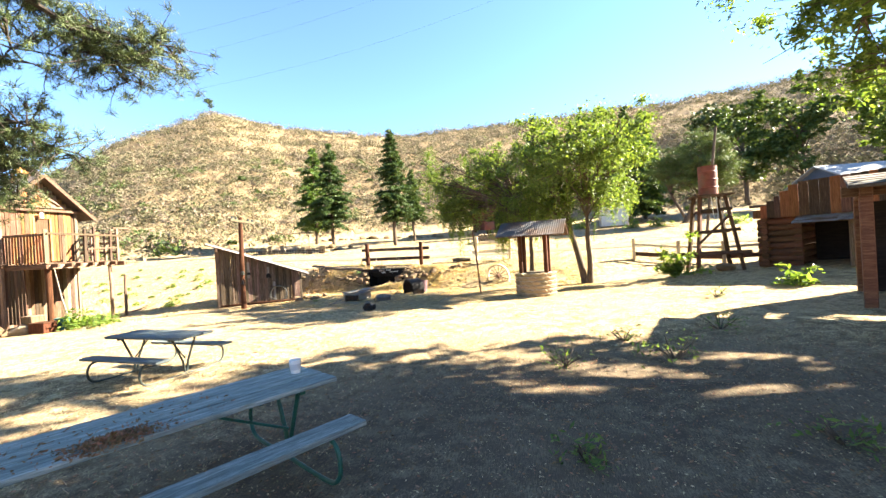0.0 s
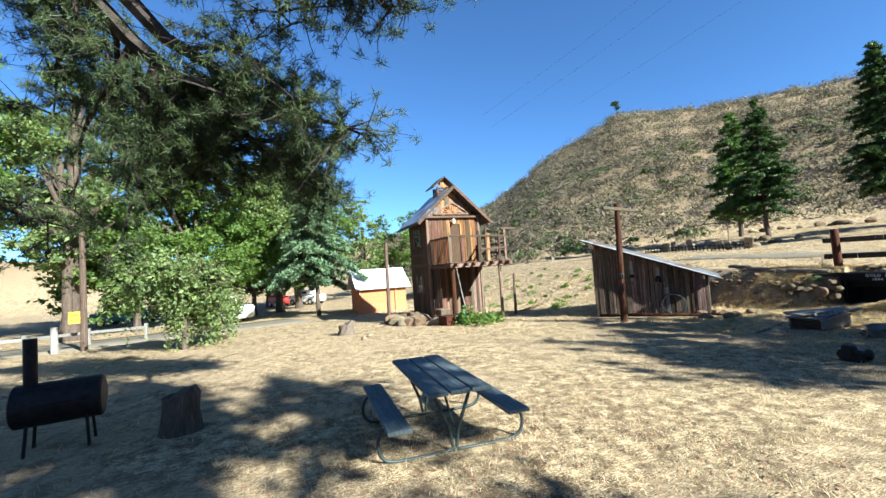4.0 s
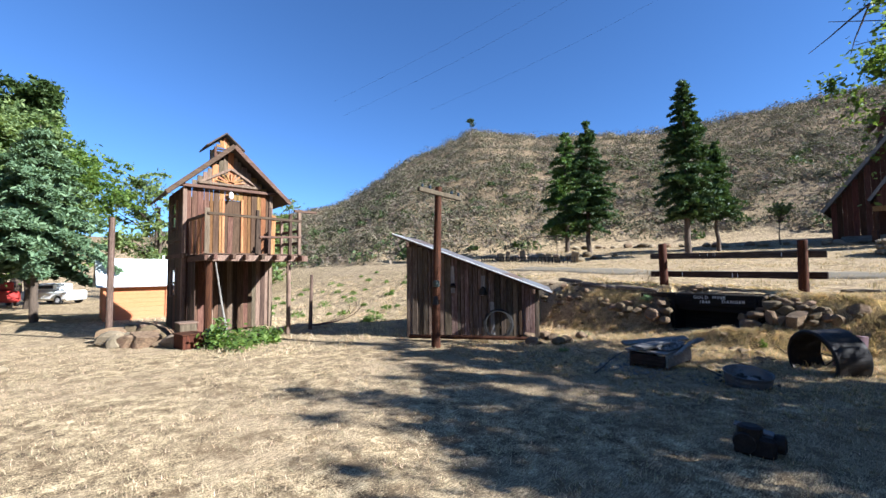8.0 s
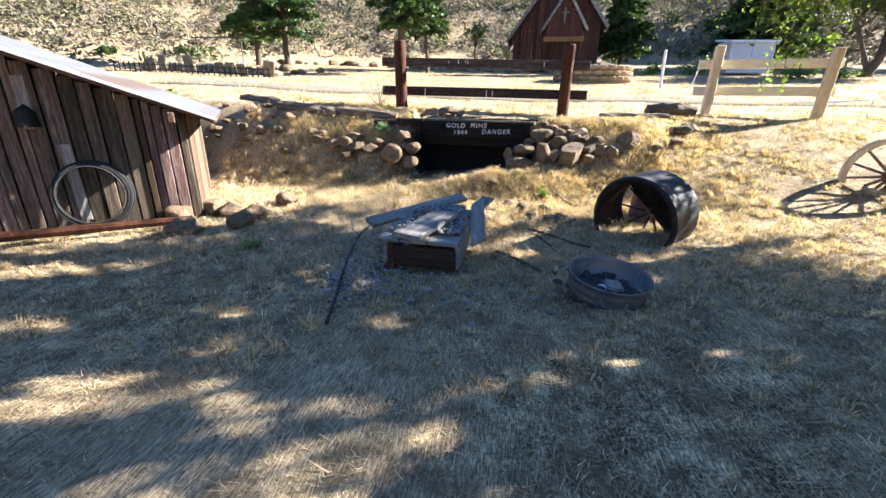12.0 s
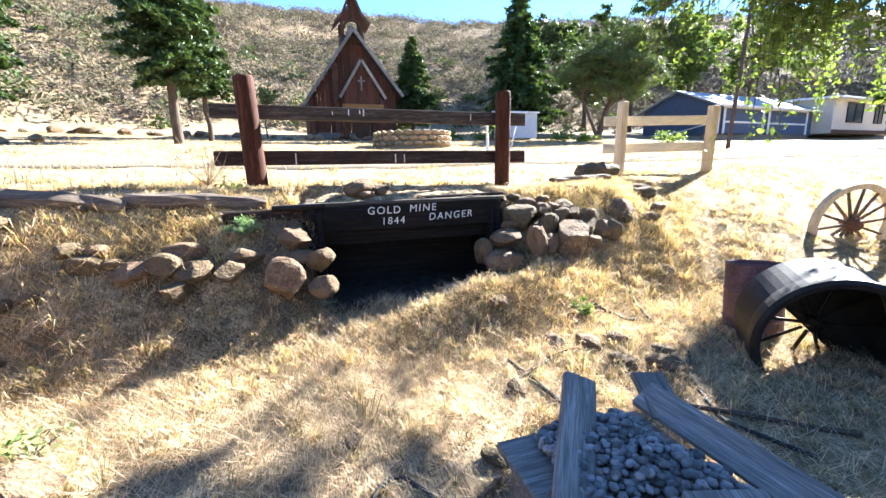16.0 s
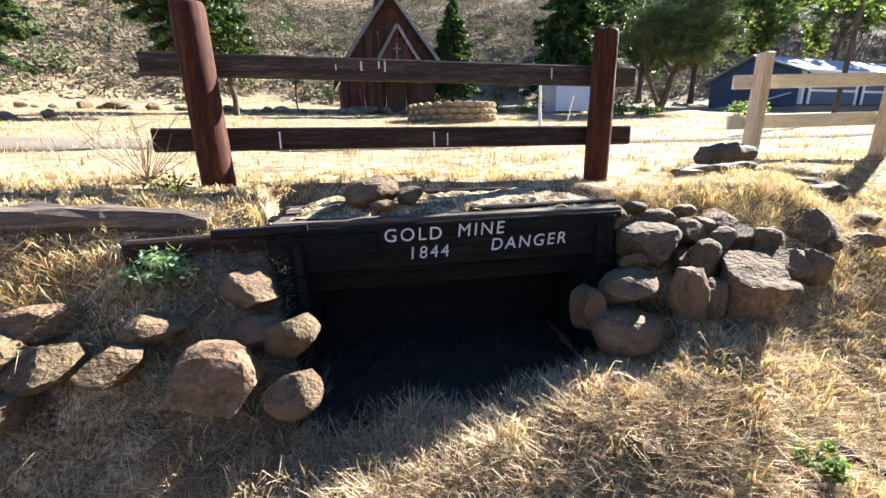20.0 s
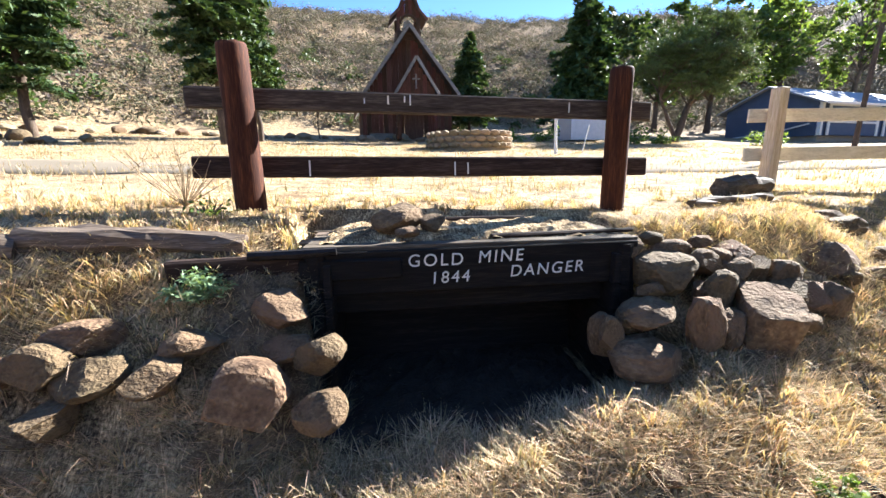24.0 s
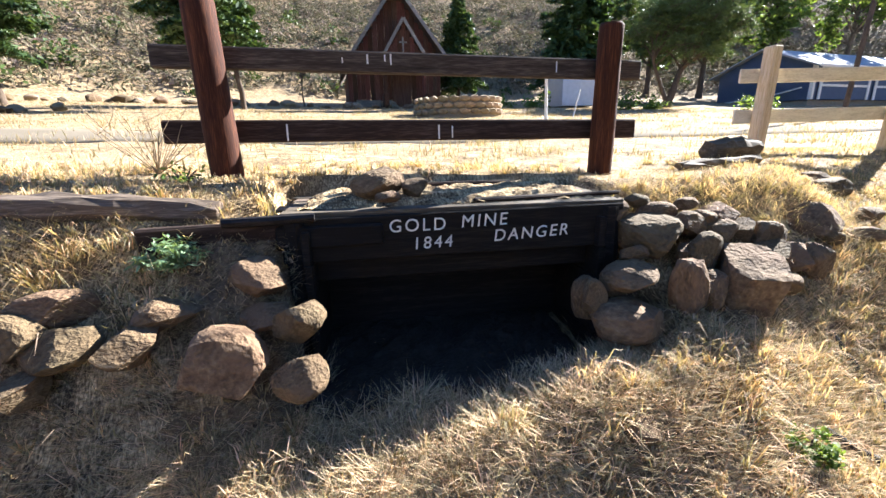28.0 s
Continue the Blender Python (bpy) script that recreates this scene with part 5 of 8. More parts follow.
def wheel_thing(name, label, m, r, width, rim_t, hub_r, hub_l, spokes, mat_rim, mat_spoke, mat_hub, spoke_r=0.022, tyre=None):
    root = thing(name, label, "wheel", m)
    a = np.linspace(0, 2 * np.pi, 49)[:-1]
    ring = []
    for rr, w in ((r, -width / 2), (r, width / 2), (r - rim_t, width / 2), (r - rim_t, -width / 2)):
        ring.append(np.stack([np.cos(a) * rr, np.full(48, w), np.sin(a) * rr], -1))
    v = np.stack(ring, 1).reshape(-1, 3)
    k, s = np.meshgrid(np.arange(48), np.arange(4), indexing="ij")
    f = np.stack([k * 4 + s, k * 4 + (s + 1) % 4, ((k + 1) % 48) * 4 + (s + 1) % 4, ((k + 1) % 48) * 4 + s], -1).reshape(-1, 4)
    part_np("rim", v, f, mat_rim, root)
    part("hub", tube([(0, -hub_l / 2, 0), (0, -hub_l * 0.3, 0), (0, 0, 0), (0, hub_l * 0.3, 0), (0, hub_l / 2, 0)], hub_r * np.array([0.6, 0.85, 1.0, 0.85, 0.6]), 14), mat_hub, root)
    for q in range(spokes):
        b = 2 * math.pi * q / spokes + 0.13
        c, s2 = math.cos(b), math.sin(b)
        part("spoke", tube([(c * hub_r * 0.8, 0, s2 * hub_r * 0.8), (c * r * 0.5, 0, s2 * r * 0.5), (c * (r - rim_t * 0.5), 0, s2 * (r - rim_t * 0.5))], [spoke_r * 1.1, spoke_r, spoke_r * 0.85], 8), mat_spoke, root)
    return root


wheel_thing("wagon_wheel", "weathered wooden wagon wheel sunk to its hub in dry grass", pose(-2.54, 19.95, 0.13, 7, 0, -18), 0.57, 0.085, 0.075, 0.105, 0.24, 14, "cream_post", "weathered_board", "rust", 0.021)


def drum_wheel(m):
    """A broad iron tractor wheel with a rubber-dark rim and an oil drum behind it."""
    root = thing("wheel_relic", "broad dark iron tractor wheel lying half buried", "wheel", m)
    a = np.linspace(0, 2 * np.pi, 57)[:-1]
    prof = [(0.475, -0.17), (0.50, -0.15), (0.495, -0.08), (0.485, 0.0), (0.485, 0.40), (0.465, 0.43), (0.45, 0.42), (0.45, 0.0), (0.44, -0.16)]
    v = np.stack([np.stack([np.cos(a) * r, np.full(56, w), np.sin(a) * r], -1) for r, w in prof], 1).reshape(-1, 3)
    n = len(prof)
    k, s = np.meshgrid(np.arange(56), np.arange(n), indexing="ij")
    f = np.stack([k * n + s, k * n + (s + 1) % n, ((k + 1) % 56) * n + (s + 1) % n, ((k + 1) % 56) * n + s], -1).reshape(-1, 4)
    part_np("rim", v, f, "iron", root)
    part("hub", tube([(0, 0.30, 0), (0, 0.34, 0), (0, 0.42, 0)], [0.03, 0.05, 0.04], 14), "iron", root)
    for q in range(10):
        b = 2 * math.pi * q / 10
        part("spoke", tube([(math.cos(b) * 0.07, 0.3, math.sin(b) * 0.07), (math.cos(b) * 0.46, 0.34, math.sin(b) * 0.46)], [0.014, 0.012], 6), "iron", root)
    # disc sector added behind the spokes to make the wheel's inside dark
    bm = bmesh.new()
    arc = [(math.cos(b) * 0.448, math.sin(b) * 0.448) for b in np.linspace(-0.9, 2.5, 22)]
    front = [bm.verts.new((x, 0.37, z)) for x, z in arc]
    rear = [bm.verts.new((x, 0.38, z)) for x, z in arc]
    bm.faces.new(front)
    bm.faces.new(rear[::-1])
    for q in range(22):
        bm.faces.new([front[q], rear[q], rear[(q + 1) % 22], front[(q + 1) % 22]])
    part("back_plate", bm, "iron", root, "dark disc sector added to fill the wheel's dark inside")
    return root


drum_wheel(pose(-6.34, 18.12, -0.2, 4, 0, -42))
drum = thing("rusty_drum", "rusty open oil drum standing behind the tractor wheel", "drum", pose(-6.05, 18.82, -0.55, -6, 4, 0) @ Matrix.Diagonal((0.8, 0.8, 1.0, 1)))
bm = bmesh.new()
prof = [(0.0, 0.03), (0.265, 0.03), (0.28, 0.0), (0.28, 0.22), (0.29, 0.235), (0.28, 0.25), (0.28, 0.46), (0.29, 0.475), (0.28, 0.49), (0.28, 0.70), (0.292, 0.71), (0.28, 0.72), (0.268, 0.71), (0.262, 0.5), (0.26, 0.08), (0.0, 0.07)]
vs = [[bm.verts.new((math.cos(q * math.pi / 16) * r, math.sin(q * math.pi / 16) * r, z)) for r, z in prof] for q in range(32)]
for q in range(32):
    for s in range(len(prof) - 1):
        try:
            bm.faces.new([vs[q][s], vs[(q + 1) % 32][s], vs[(q + 1) % 32][s + 1], vs[q][s + 1]])
        except ValueError:
            pass
part("shell", bm, "plum_rust", drum)

rng_e = np.random.default_rng(433)
for k in range(46):
    x = -16.0 + k * 0.105 + rng_e.normal(0, 0.05)
    y = 20.75 + rng_e.normal(0, 0.22)
    w = rng_e.uniform(0.12, 0.34)
    put_stone("stone", (x, y, gz(x, y) + w * 0.1), (w, w * 0.8, w * 0.6), rng_e.uniform(0, 180), 0, None, None, "brown clod or stone in the eroded bank edge", "stone", "stones of the eroded bank")

# gravel cart, tub and other things in front of the mine
cart = thing("gravel_bin", "low grey timber bin heaped with pebbles and loose boards", "bin", pose(-8.62, 17.3, gz(-8.6, 17.3), 0, 0, -2))
BZ = 0.34  # height of its deck
for k, (x0, x1) in enumerate([(-0.42, -0.20), (-0.20, 0.06), (0.06, 0.36)]):
    part("deck_board", box((x1 - x0 - 0.008, 1.28, 0.035), ((x0 + x1) / 2, 0.02, BZ - 0.02), None, 0.005, 0.005), "silver_board_x", cart)
part("end_board", box((0.62, 0.045, 0.20), (0.03, -0.60, BZ - 0.17), Matrix.Rotation(0.06, 4, "X"), 0.02, 0.008), "dark_rail", cart, "dark rounded end beam")
part("end_board", box((0.70, 0.045, 0.2), (0.0, 0.60, BZ - 0.15), None, 0.01, 0.008), "silver_board_x", cart)
for sx in (-0.36, 0.34):
    part("side_board", box((0.04, 1.15, 0.22), (sx, 0, BZ - 0.16), None, 0.008, 0.006), "silver_board_x", cart)
    for sy in (-0.5, 0.5):
        part("leg", box((0.09, 0.09, 0.30), (sx * 0.9, sy, 0.12), None, 0.01, 0.006), "brown_board", cart)
# pebbles heaped on the deck, as one mesh of many small stones
rng_p = np.random.default_rng(401)
bm = bmesh.new()
bmesh.ops.create_icosphere(bm, subdivisions=1, radius=1.0)
pv = np.array([v.co[:] for v in bm.verts])
pf = np.array([[v.index for v in f.verts] for f in bm.faces])
bm.free()


def pebble_heap(places, lo, hi):
    chunks = []
    for p in places:
        s = rng_p.uniform(lo, hi) * np.array([rng_p.uniform(0.8, 1.3), rng_p.uniform(0.8, 1.2), rng_p.uniform(0.55, 0.8)])
        a = rng_p.uniform(0, 6.28)
        c, sn = math.cos(a), math.sin(a)
        v = pv * (1 + rng_p.normal(0, 0.06, (len(pv), 1))) * s
        v = np.column_stack([v[:, 0] * c - v[:, 1] * sn, v[:, 0] * sn + v[:, 1] * c, v[:, 2]])
        chunks.append((v + p, pf))
    return join_np(chunks)


hp = []
for _ in range(1500):
    y = rng_p.uniform(-0.42, 0.62)
    w = 0.36 - 0.10 * (y > 0.3)
    x = rng_p.uniform(-w, w * 0.95)
    top = 0.10 * (1 - (x / 0.42) ** 2) * (1 - ((y - 0.12) / 0.75) ** 2)
    hp.append((x, y, BZ + 0.008 + max(0, top) * rng_p.uniform(0.35, 1.0)))
part_np("gravel", *pebble_heap(hp, 0.014, 0.026), "pebble", cart, "rounded grey pebbles", True)
sp = [(rng_p.normal(-9.25, 0.22), rng_p.normal(16.85, 0.42)) for _ in range(420)] + [(rng_p.normal(-8.7, 0.5), rng_p.normal(16.4, 0.25)) for _ in range(160)]
tagged(new("spilt_gravel", mesh_np("spilt_gravel", *pebble_heap([(x, y, gz(x, y) + 0.008) for x, y in sp], 0.012, 0.028), "pebble", True)), "grey pebbles spilt on the grass beside the bin", "gravel", kind="stuff")


def loose_board(label, a, b, w, h, mat="silver_board_x", roll=0.0):
    d = Vector(b) - Vector(a)
    bm = box((d.length, w, h), (0, 0, 0), None, 0.006, 0.008)
    ob = part("board", bm, mat, None)
    ob.matrix_basis = Matrix.Translation((Vector(a) + Vector(b)) / 2) @ d.to_track_quat("X", "Z").to_matrix().to_4x4() @ Matrix.Rotation(roll, 4, "X")
    return tagged(ob, label, "board", "boards on the bin")


CZ = gz(-8.6, 17.3) + BZ
loose_board("broad grey weathered plank lying on the pebbles", (-8.77, 16.60, CZ + 0.055), (-8.49, 17.30, CZ + 0.12), 0.29, 0.045)
loose_board("narrow grey plank leaning across the bin", (-9.27, 17.08, CZ + 0.02), (-8.42, 18.16, CZ + 0.10), 0.16, 0.05, roll=0.35)
loose_board("splintered grey board along the edge of the bin", (-8.10, 16.72, CZ + 0.02), (-8.22, 17.92, CZ + 0.10), 0.15, 0.035, roll=-0.5)
loose_board("short broken grey board sticking up at the end of the bin", (-8.22, 17.75, CZ + 0.06), (-8.10, 18.02, CZ + 0.13), 0.16, 0.03)
for a, b in [((-8.55, 18.72), (-8.05, 19.0)), ((-8.05, 19.0), (-7.7, 19.05)), ((-9.3, 17.85), (-8.95, 18.05)), ((-7.95, 17.35), (-7.5, 16.9)), ((-7.6, 18.2), (-7.0, 17.6))]:
    part_ob = part("stick", tube(limb_line((*a, gz(*a) + 0.02), (*b, gz(*b) + 0.02), RNG, 6, 0.02, 0.1), [0.016] * 6, 6), "bark")
    tagged(part_ob, "dark fallen stick in dry grass", "stick", "sticks in the grass")


def hose(pts, r, label):
    p = np.array([(x, y, gz(x, y) + r * 1.1) for x, y in pts])
    t = np.linspace(0, len(p) - 1, 40)
    q = np.stack([np.interp(t, np.arange(len(p)), p[:, k]) for k in range(3)], -1)
    for _ in range(3):
        q[1:-1] = (q[:-2] + q[1:-1] * 2 + q[2:]) / 4
    ob = part("hose", tube(q, [r] * 40, 8), "rubber", None, "", True)
    return tagged(ob, label, "hose")


hose([(-9.1, 15.6), (-9.27, 16.22), (-9.38, 16.6), (-9.5, 17.1), (-9.58, 17.5), (-9.6, 17.85), (-9.57, 18.2), (-9.4, 18.3), (-9.28, 18.05)], 0.014, "black irrigation hose snaking over dry grass")
hose([(-6.95, 18.7), (-7.3, 18.35), (-7.5, 18.0), (-7.35, 17.6)], 0.012, "thin black hose lying in dry grass")
hose([(-8.34, 19.1), (-8.31, 18.85), (-8.28, 18.55), (-8.18, 18.25)], 0.014, "black irrigation hose end in dry grass")
hose([(-6.48, 20.05), (-6.52, 19.92), (-6.55, 19.79), (-6.67, 19.54), (-6.74, 19.3), (-6.7, 19.0)], 0.016, "flat black drip hose half hidden in straw")
hose([(-7.16, 19.56), (-7.07, 19.47), (-6.96, 19.36), (-6.84, 19.3)], 0.016, "flat black drip hose half hidden in straw")

tub = thing("washtub", "round galvanised tub with ash and debris", "tub", pose(-7.02, 16.42, gz(-7.0, 16.4) - 0.03, 9, 5, 0))
bm = bmesh.new()
prof = [(0.0, 0.01), (0.28, 0.01), (0.292, 0.0), (0.303, 0.085), (0.309, 0.093), (0.306, 0.101), (0.311, 0.15), (0.317, 0.158), (0.314, 0.166), (0.32, 0.225), (0.331, 0.232), (0.335, 0.241), (0.329, 0.249), (0.319, 0.242), (0.313, 0.225), (0.286, 0.03), (0.0, 0.028)]
vs = [[bm.verts.new((math.cos(q * math.pi / 20) * r, math.sin(q * math.pi / 20) * r * 0.86, z)) for r, z in prof] for q in range(40)]
for q in range(40):
    for s in range(len(prof) - 1):
        bm.faces.new([vs[q][s], vs[(q + 1) % 40][s], vs[(q + 1) % 40][s + 1], vs[q][s + 1]])
bmesh.ops.remove_doubles(bm, verts=bm.verts[:], dist=0.0005)
part("shell", bm, "galvanised", tub, "", True)
tagged(part_np("ash", *pebble_heap([(rng_p.normal(0, 0.13), rng_p.normal(0, 0.11), 0.072 + abs(rng_p.normal(0, 0.016))) for _ in range(300)], 0.012, 0.04), "ash", tub, "grey ash and charred bits"), "grey ash and charred bits", kind="stuff")
part("ash_bed", tube([(0, 0, 0.03), (0, 0, 0.072), (0, 0, 0.08)], [0.25, 0.262, 0.24], 24, 0.004), "dark_earth", tub, "bed of black ash")
part("handle", tube([(0.1, -0.285, 0.17), (0.08, -0.31, 0.13), (0.0, -0.315, 0.115), (-0.08, -0.31, 0.13), (-0.1, -0.285, 0.17)], [0.008] * 5, 6), "galvanised", tub)
part("charred_block", box((0.15, 0.12, 0.07), (0.06, 0.02, 0.11), Matrix.Rotation(0.4, 4, "Z") @ Matrix.Rotation(0.25, 4, "X"), 0.015, 0.012), "silver_board_x", tub, "broken grey block")
for k in range(3):
    part("paper", box((0.07, 0.045, 0.012), (-0.14 + 0.12 * k, 0.03 * (k - 1), 0.10 + 0.012 * k), Matrix.Rotation(0.5 * k, 4, "Z") @ Matrix.Rotation(0.3, 4, "X"), 0.003, 0.008), "cardboard", tub, "crumpled white paper")

# old engine block or pump near the path
pump = thing("iron_pump", "dark rusty iron pump block lying in the shade", "machine", pose(-6.36, 13.56, gz(-6.36, 13.56) - 0.03, 0, 0, 8) @ Matrix.Scale(0.8, 4))
part("casing", box((0.42, 0.30, 0.26), (0, 0, 0.15), None, 0.04, 0.01), "iron", pump)
part("cylinder", tube([(-0.05, -0.05, 0.2), (-0.05, -0.05, 0.36), (-0.05, -0.05, 0.38)], [0.13, 0.13, 0.09], 18), "iron", pump)
part("flange", tube([(0.2, 0, 0.2), (0.28, 0, 0.2), (0.30, 0, 0.2)], [0.11, 0.11, 0.07], 16), "iron", pump)
part("flywheel", tube([(-0.1, -0.17, 0.2), (-0.1, -0.2, 0.2), (-0.1, -0.23, 0.2)], [0.11, 0.12, 0.11], 20), "iron", pump)
part("plate", box((0.4, 0.16, 0.015), (-0.02, 0.05, 0.31), Matrix.Rotation(0.15, 4, "Y"), 0.004), "galvanised", pump, "dull metal plate")

# picnic tables


def picnic_table(m, length, wood_mat, pipe, label, width=0.72):
    root = thing("picnic_table", label, "table", m, "picnic tables")
    bw = width / 3
    for k in range(3):
        part("top_board", box((length, bw - 0.022, 0.045), (0, (k - 1) * bw, 0.735), None, 0.006, 0.003), wood_mat, root)
    for s in (-1, 1):
        part("bench_board", box((length, 0.25, 0.045), (0, s * 0.66, 0.43), None, 0.006, 0.003), wood_mat, root)
    for e in (-1, 1):
        x = e * (length / 2 - 0.32)
        for s in (-1, 1):
            part("leg_pipe", tube([(x, s * 0.24, 0.71), (x, s * 0.05, 0.25), (x, s * 0.02, 0.06)], [0.02] * 3, 10), pipe, root)
            arc = [(x, s * 0.58, 0.40), (x, s * 0.78, 0.385), (x, s * 0.845, 0.27), (x, s * 0.84, 0.13), (x, s * 0.76, 0.04), (x, s * 0.60, 0.022), (x, s * 0.3, 0.022), (x, 0, 0.03)]
            a = np.array(arc)
            t = np.linspace(0, 7, 29)
            q = np.stack([np.interp(t, np.arange(8), a[:, c]) for c in range(3)], -1)
            for _ in range(3):
                q[1:-1] = (q[:-2] + 2 * q[1:-1] + q[2:]) / 4
            part("bench_pipe", tube(q, [0.02] * 29, 10), pipe, root, "", True)
        part("cross_bar", box((0.05, width - 0.1, 0.04), (x, 0, 0.695), None, 0.004), pipe, root)
        part("brace", tube([(x, 0, 0.30), (x * 0.35, 0, 0.70)], [0.013, 0.013], 8), pipe, root)
    return root


picnic_table(pose(-7.33, 6.28, gz(-7.3, 6.3) + 0.0, 0, 0, -4.5), 1.95, "table_dark", "dark_pipe", "dark weathered wooden picnic table on bent pipe legs")
T1 = pose(-3.02, 2.28, -0.24, 0, 0, 62)
picnic_table(T1, 3.05, "table_board", "green_pipe", "long grey-green weathered picnic table on green pipe legs", 0.74)
cup = thing("paper_cup", "white cup standing on the picnic table", "cup", T1 @ pose(1.36, 0.1, 0.757) @ Matrix.Scale(1.25, 4))
bm = tube([(0, 0, 0), (0, 0, 0.004), (0, 0, 0.105), (0, 0, 0.108), (0, 0, 0.10), (0, 0, 0.012)], [0.034, 0.035, 0.045, 0.044, 0.041, 0.03], 20)
part("body", bm, "cardboard", cup)
part("sleeve", tube([(0, 0, 0.03), (0, 0, 0.031), (0, 0, 0.075), (0, 0, 0.076)], [0.035, 0.0385, 0.0425, 0.040], 20), "silver_paint", cup, "grey band")
lp = np.column_stack([rng_p.uniform(-1.45, 0.7, 260), rng_p.normal(-0.05, 0.16, 260), np.full(260, 0.763)])
hx, hy = rng_p.normal(-0.10, 0.13, 900), rng_p.normal(-0.27, 0.075, 900)
lp = np.vstack([lp, np.column_stack([hx, hy, 0.763 + 0.045 * np.exp(-((hx - -0.10) / 0.14) ** 2 - ((hy - -0.27) / 0.08) ** 2) * rng_p.uniform(0, 1, 900)])])
lv, lf = leaves_np(lp, 0.035, rng_p, 0.4, 0.0, 0.5)
lv[:, 2] = np.clip(lv[:, 2], 0.7595, 0.83)
ob = new("dead_leaves", mesh_np("dead_leaves", lv, lf, "red_litter"))
ob.matrix_basis = T1
tagged(ob, "brown dead leaves and needles heaped on the table", "leaves", kind="stuff")

# barrel smoker and dark stump by the tables
smoker = thing("barrel_smoker", "black steel barrel barbecue with a tall flue", "barbecue", pose(-9.7, 1.7, gz(-9.6, 1.75), 0, 0, 98))
part("drum", tube([(-0.47, 0, 0.62), (-0.45, 0, 0.62), (0.45, 0, 0.62), (0.47, 0, 0.62)], [0.25, 0.28, 0.28, 0.25], 24), "iron", smoker)
part("flue", tube([(-0.30, 0, 0.85), (-0.30, 0, 1.5)], [0.075, 0.075], 14), "iron", smoker)
part("handle", tube([(-0.2, -0.32, 0.66), (0.2, -0.32, 0.66)], [0.014, 0.014], 8), "iron", smoker)
for sx in (-0.3, 0.3):
    for sy in (-0.17, 0.17):
        part("leg", tube([(sx, sy, 0.45), (sx * 1.1, sy * 1.2, 0.0)], [0.02, 0.02], 8), "iron", smoker)
rng_s = np.random.default_rng(7)


def stump(at, r, h, label, mat="silver_board"):
    x, y = at
    bm = tube([(0, 0, -0.05), (0, 0, 0.05), (0.01, 0, h * 0.5), (0, 0.01, h * 0.96), (0, 0, h)], r * np.array([1.25, 1.1, 0.97, 1.0, 0.93]), 18, 0.012)
    ob = part("stump", bm, mat)
    ob.matrix_basis = pose(x, y, gz(x, y))
    return tagged(ob, label, "stump")


stump((-9.45, 3.15), 0.25, 0.55, "dark cut log standing in the shade", "bark")
stump((-19.06, 7.04), 0.3, 0.42, "pale grey cut stump on the dry lawn", "grey_log")
for x, y, h in [(-17.5, 7.6, 0.25), (-16.95, 7.3, 0.18)]:
    put_stone("stone", (x, y, gz(x, y) + 0.05), (0.3, 0.25, 0.2), 0, 0, None, PALE_STONES, "pale stone beside the stump", "stone", "loose stones in the grass")

# the old tower house


def board_wall(parent, p0, p1, z0, z1f, mat, wmin=0.12, wmax=0.2, thick=0.025, gap=0.004, skip=None, name="plank", out=0.0, mats=None, uneven=0.0):
    """Upright boards along a line from p0 to p1; z1f gives the top at a fraction of the way."""
    a, b = Vector((*p0, 0)), Vector((*p1, 0))
    ln = (b - a).length
    d = (b - a) / ln
    rot = math.degrees(math.atan2(d.y, d.x))
    s = 0.0
    while s < ln - 0.02:
        w = min(random.uniform(wmin, wmax), ln - s)
        mid = (s + w / 2) / ln
        spans = [(z0 + random.uniform(-0.03, 0.0), z1f(mid))]
        for f0, f1, za, zb in skip or ():
            if f0 < mid < f1:
                spans = [q for lo, hi in spans for q in ((lo, min(hi, za)), (max(lo, zb), hi)) if q[1] - q[0] > 0.04]
        for lo, hi in spans:
            p = a + d * (s + w / 2)
            m = random.choice(mats) if mats else mat
            picket(parent, (w - gap * random.uniform(0.5, 1.6), thick + random.uniform(0, 0.008), hi - lo), (p.x + d.y * random.uniform(0, uneven), p.y - d.x * random.uniform(0, uneven), (lo + hi) / 2), m, name, rot, random.uniform(-0.2, 0.2), 0.003)
        s += w


def gable_roof(parent, x0, x1, y0, y1, ze, zr, mat, rise_t=0.06, name="roof_slope", yr=None):
    """Two roof slopes with the ridge along x."""
    yr = (y0 + y1) / 2 if yr is None else yr
    for ya, za in ((y0, ze if not isinstance(ze, tuple) else ze[0]), (y1, ze if not isinstance(ze, tuple) else ze[1])):
        q0, q1 = Vector(((x0 + x1) / 2, ya, za)), Vector(((x0 + x1) / 2, yr, zr))
        ln = (q1 - q0).length
        ang = math.atan2(zr - za, yr - ya)
        bm = box((x1 - x0, ln + 0.02, rise_t), (0, 0, 0), None, 0.01, 0.004)
        ob = part(name, bm, mat, parent)
        ob.matrix_basis = Matrix.Translation((q0 + q1) / 2 + Vector((0, 0, rise_t * 0.55))) @ Matrix.Rotation(ang, 4, "X")


